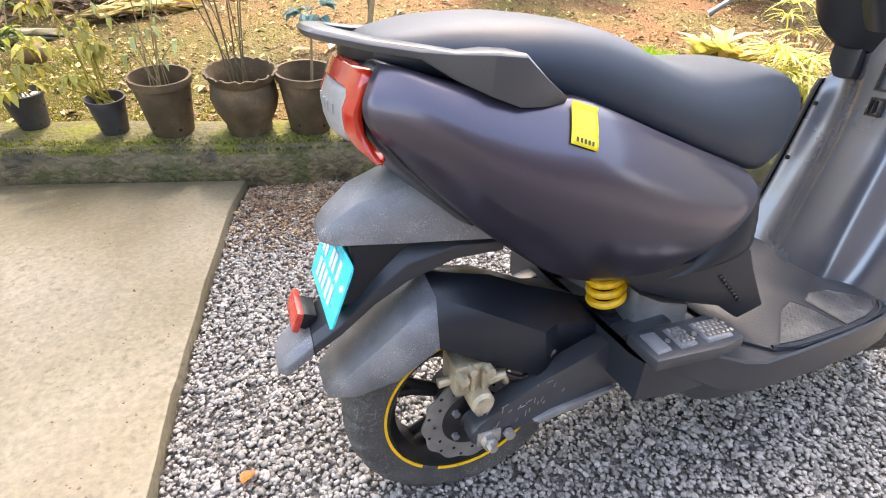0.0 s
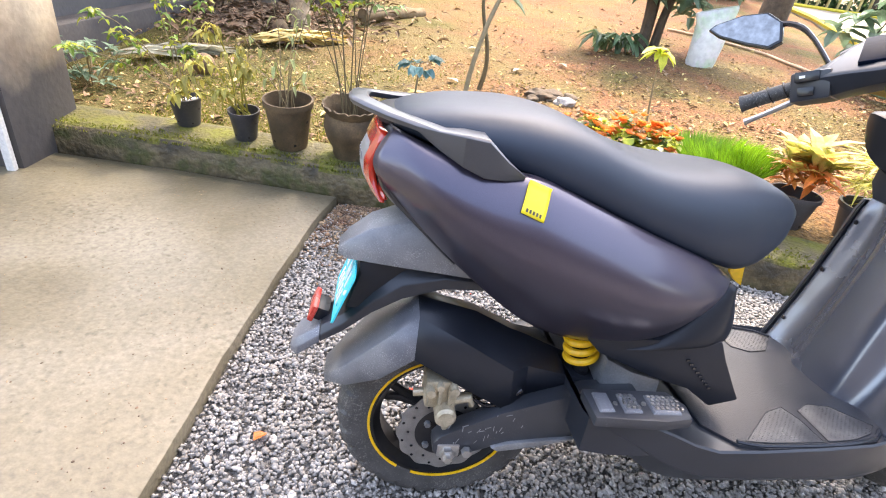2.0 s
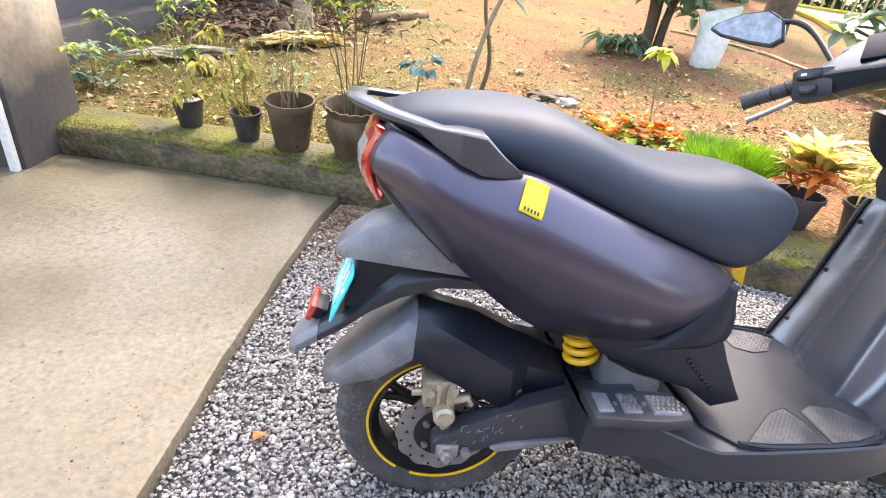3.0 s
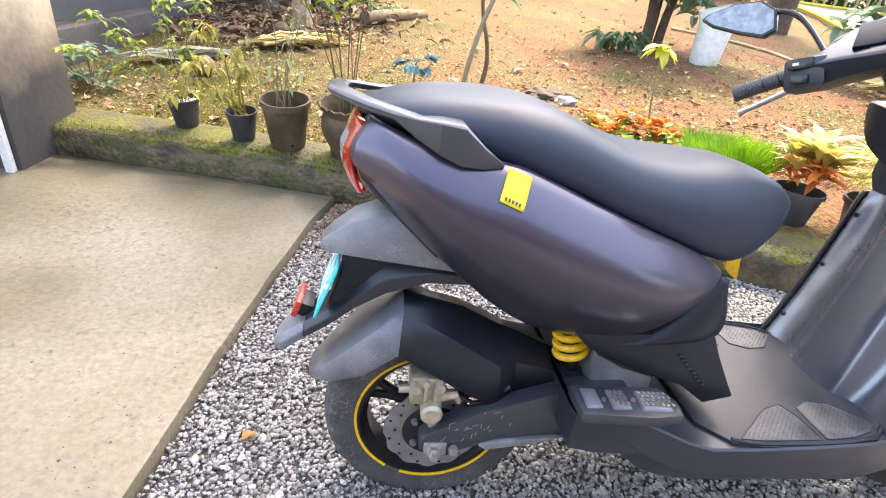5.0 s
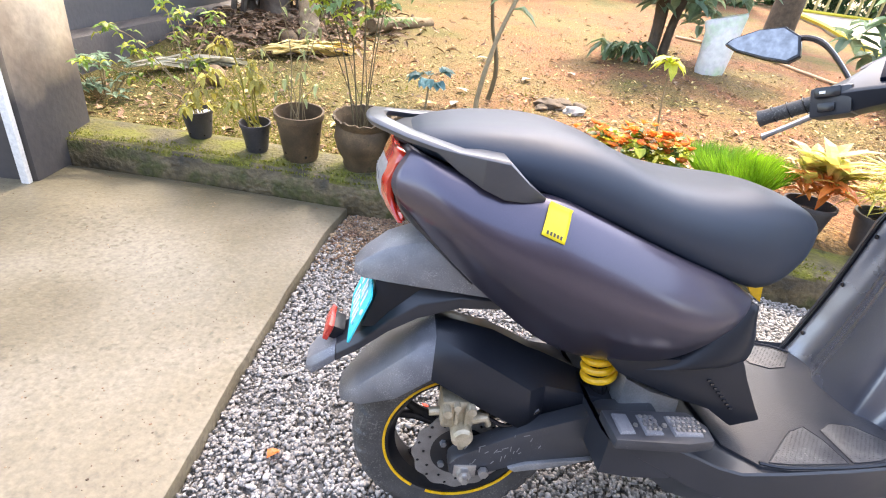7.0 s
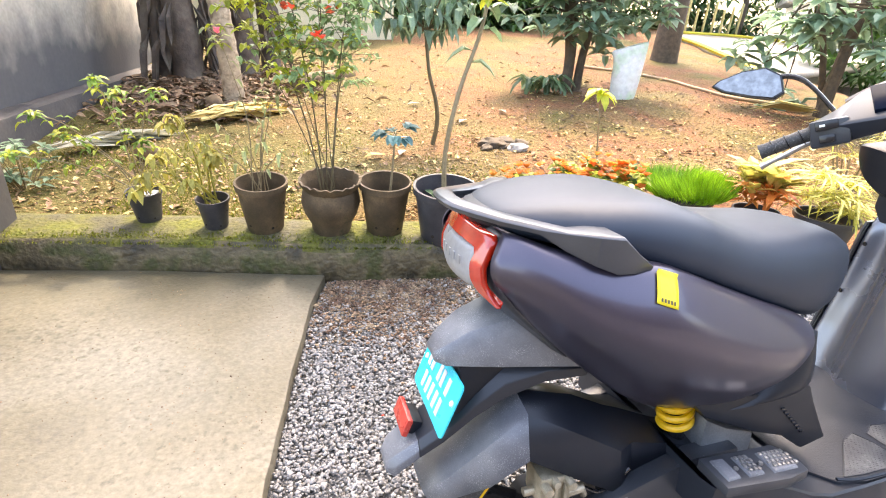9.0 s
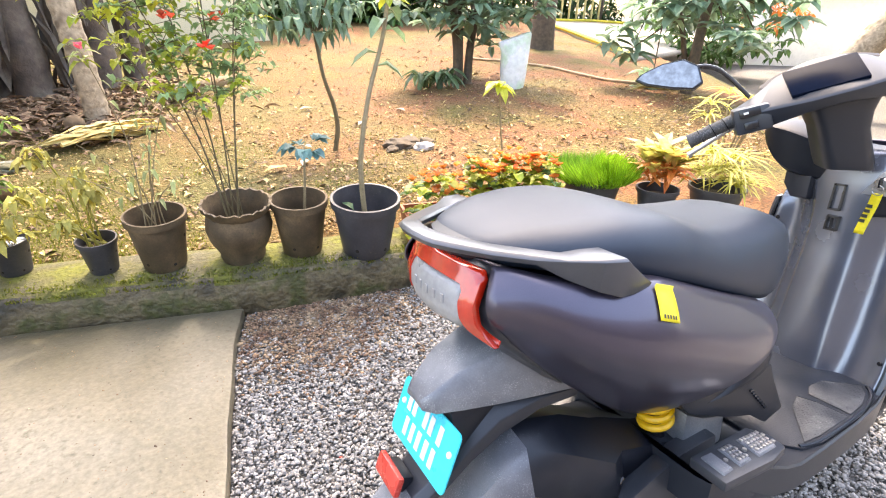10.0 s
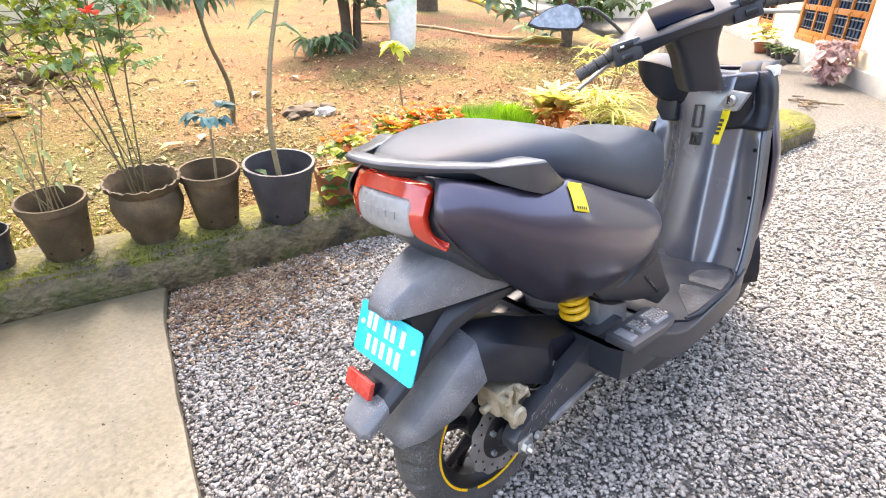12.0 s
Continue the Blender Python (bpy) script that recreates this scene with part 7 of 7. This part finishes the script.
# house with plinth and two windows, its wall running away from the drive
HOUSE_M = pose(7.741, 2.290, 0, 0, 0, 219.8)
house = thing("house", "cream plastered house with orange teak windows", "house", HOUSE_M)
L0, L1 = -7.5, 2.4
WINDOWS = ((-3.30, -2.50), (-1.22, 0.93))
ZB, ZT = 0.365, 1.62
g = Geo()
xs = [L0] + [v for w in WINDOWS for v in w] + [L1]
for a, b in zip(xs[0::2], xs[1::2]):
    g.box((a, 0, 0.0), (b, 0.2, 3.0))
for a, b in WINDOWS:
    g.box((a, 0, 0.0), (b, 0.2, ZB))
    g.box((a, 0, ZT), (b, 0.2, 3.0))
part("wall", g, CREAM, house, smooth=0)
part("end_wall", Geo().box((L0, 0.2, 0), (L0 + 0.2, 6, 3.0)), CREAM, house)
part("end_wall", Geo().box((L1 - 0.2, 0.2, 0), (L1, 6, 3.0)), CREAM, house)
part("back_wall", Geo().box((L0, 6, 0), (L1, 6.2, 3.0)), CREAM, house)
part("plinth", Geo().box((L0 - 0.05, -0.06, -0.02), (L1 + 0.05, -0.003, 0.19)), PLINTH, house, bevel=0.015)
part("roof", Geo().box((L0 - 0.6, -0.7, 3.0), (L1 + 0.6, 6.6, 3.15)), PLINTH, house, bevel=0.01)
for a, b in WINDOWS:
    g = Geo()
    n = 2 if b - a > 1 else 1
    win = part("window", Geo().box((a - 0.06, -0.02, ZT), (b + 0.06, 0.16, ZT + 0.07)), TEAK, house, "orange teak window with barred dark panes", bevel=0.006)
    part("window_sill", Geo().box((a - 0.045, -0.012, ZB - 0.075), (b + 0.045, 0.16, ZB)), TEAK, win, bevel=0.006)
    w = (b - a) / n
    for k in range(n + 1):
        wide = 0.045 if k in (0, n) else 0.065
        part("stile", Geo().box((a + k * w - wide, -0.008, ZB), (a + k * w + wide, 0.14, ZT)), TEAK, win, bevel=0.005)
    for k in range(n):
        for z in (ZB + 0.03, ZB + 0.36, ZT - 0.03):
            part("rail", Geo().box((a + k * w + 0.06, 0.0, z - 0.035), (a + (k + 1) * w - 0.06, 0.10, z + 0.035)), TEAK, win, bevel=0.004)
        part("mullion", Geo().box((a + (k + 0.5) * w - 0.022, 0.004, ZB), (a + (k + 0.5) * w + 0.022, 0.09, ZT)), TEAK, win, bevel=0.003)
        part("pane", Geo().box((a + k * w + 0.05, 0.034, ZB), (a + (k + 1) * w - 0.05, 0.042, ZT)), BLUEGLASS, win)
        bars = Geo()
        for j in range(1, 9):
            x = a + k * w + 0.06 + (w - 0.12) * j / 9
            bars.tube([(x, 0.024, ZB), (x, 0.024, ZT)], 0.009, 5)
        for j in range(1, 13):
            z = ZB + (ZT - ZB) * j / 13
            bars.tube([(a + k * w + 0.06, 0.024, z), (a + (k + 1) * w - 0.06, 0.024, z)], 0.009, 5)
        part("grille", bars, PLASTIC, win)


def by_house(s, off):
    p = HOUSE_M @ Vector((-s, off, 0))
    return pose(p.x, p.y, 0)


t = thing("doorstep_plant", "terracotta pot with a variegated plant by the house", "potted plant", by_house(1.80, -0.26))
pot(t, "cone", 0.13, 0.15, BRICKPOT)
g = Geo()
for k in range(22):
    tuft(g, Vector((rng.normal(0, 0.10), rng.normal(0, 0.10), rng.uniform(0.18, 0.42))), 5, 0.10, 0.06, 0.2)
part("foliage", g, LEAFYEL, t, smooth=0)
t = thing("pink_shrub", "dusky pink leafy shrub against the house plinth", "shrub", by_house(-1.14, -0.30))
g = Geo()
for k in range(80):
    a = rng.uniform(0, 6.283)
    q, z = rng.uniform(0, 0.26), rng.uniform(0.04, 0.46)
    q *= 1.0 - 0.5 * abs(z - 0.28) / 0.28
    tuft(g, Vector((q * math.cos(a) * 1.3, q * math.sin(a) * 0.8, z)), 4, 0.10, 0.10, 0.1, droop=0.7)
part("foliage", g, PINKLEAF, t, smooth=0)
for s in (0.66, 0.94, 1.18, 1.42):
    t = thing("doorstep_pot", "small dark pot with low plants by the plinth", "potted plant", by_house(s, -0.2), "pots by the house")
    pot(t, "cone", 0.10, 0.11, BLACKPOT)
    g = Geo()
    for k in range(8):
        tuft(g, Vector((rng.normal(0, 0.05), rng.normal(0, 0.05), rng.uniform(0.10, 0.16))), 5, 0.08, 0.05, 0.3)
    part("foliage", g, LEAFDARK, t, smooth=0)
g = Geo()
for k in range(9):
    a = rng.uniform(-0.5, 0.5)
    p = Vector((rng.normal(0, 0.12), rng.normal(0, 0.06), 0.02))
    g.tube([p, p + Vector((0.28 * math.cos(a), 0.28 * math.sin(a), rng.uniform(0, 0.05)))], [0.012, 0.004], 5)
ob = part("fallen_branch", g, BARK)
ob.matrix_world = pose(5.45, 1.50, 0, 0, 0, 223)
tagged(ob, "dark broken twigs lying on the drive gravel", "branch", kind="stuff")

# leaning pale trunk near the house
t = thing("leaning_tree", "pale mottled leaning tree trunk near the house", "tree", pose(7.1, 4.05, 0.0))
gs, gl = Geo(), Geo()
c = stem(gs, [(-0.06, 0.1, -0.05), (0.02, 0.02, 0.3), (0.26, -0.36, 1.0), (0.55, -0.75, 1.9), (0.75, -1.0, 2.8)], 0.22, 0.14, 14)
for k in range(5):
    a = 1.25 * k
    b = stem(gs, [c[-1], c[-1] + Vector((0.4 * math.cos(a), 0.4 * math.sin(a), 0.4)), c[-1] + Vector((0.9 * math.cos(a), 0.9 * math.sin(a), 0.7))], 0.06, 0.02, 6)
    for p in b[3:]:
        for _ in range(4):
            tuft(gl, p + Vector((rng.normal(0, 0.15), rng.normal(0, 0.15), rng.normal(0, 0.12))), 5, 0.18, 0.07, 0.1, droop=0.5)
part("trunk", gs, PALMBARK, t)
part("crown", gl, LEAFBIG, t, smooth=0)

# unseen tree added behind the boundary wall; its canopy blocks sun from the yard
t = thing("shade_tree", "unseen tree added so that its canopy shades the yard", "tree", pose(-3.9, 3.4, 0))
gs, gl = Geo(), Geo()
c = stem(gs, [(0, 0, -0.1), (0.1, 0, 2.2), (0.5, 0.1, 4.8), (1.8, 0.2, 7.0)], 0.26, 0.15, 12)
for k in range(9):
    a = -0.9 + 0.225 * k
    end = Vector((5.2 + 2.4 * math.cos(2.2 * a), 0.45 + 1.7 * math.sin(2.0 * a), 8.0 + 0.25 * (k % 3)))
    b = stem(gs, [c[-1], c[-1].lerp(end, 0.5) + Vector((0, 0, 0.35)), end], 0.09, 0.02, 6)
for _ in range(2000):
    a, q = rng.uniform(0, 6.283), math.sqrt(rng.uniform())
    p = Vector((4.45 + 2.05 * q * math.cos(a), 0.2 + 1.8 * q * math.sin(a), 8.0 + rng.normal(0, 0.25)))
    tuft(gl, p, 5, 0.30, 0.13, 0.0, droop=0.5)
part("trunk", gs, BARK, t)
part("crown", gl, LEAFDARK, t, smooth=0)
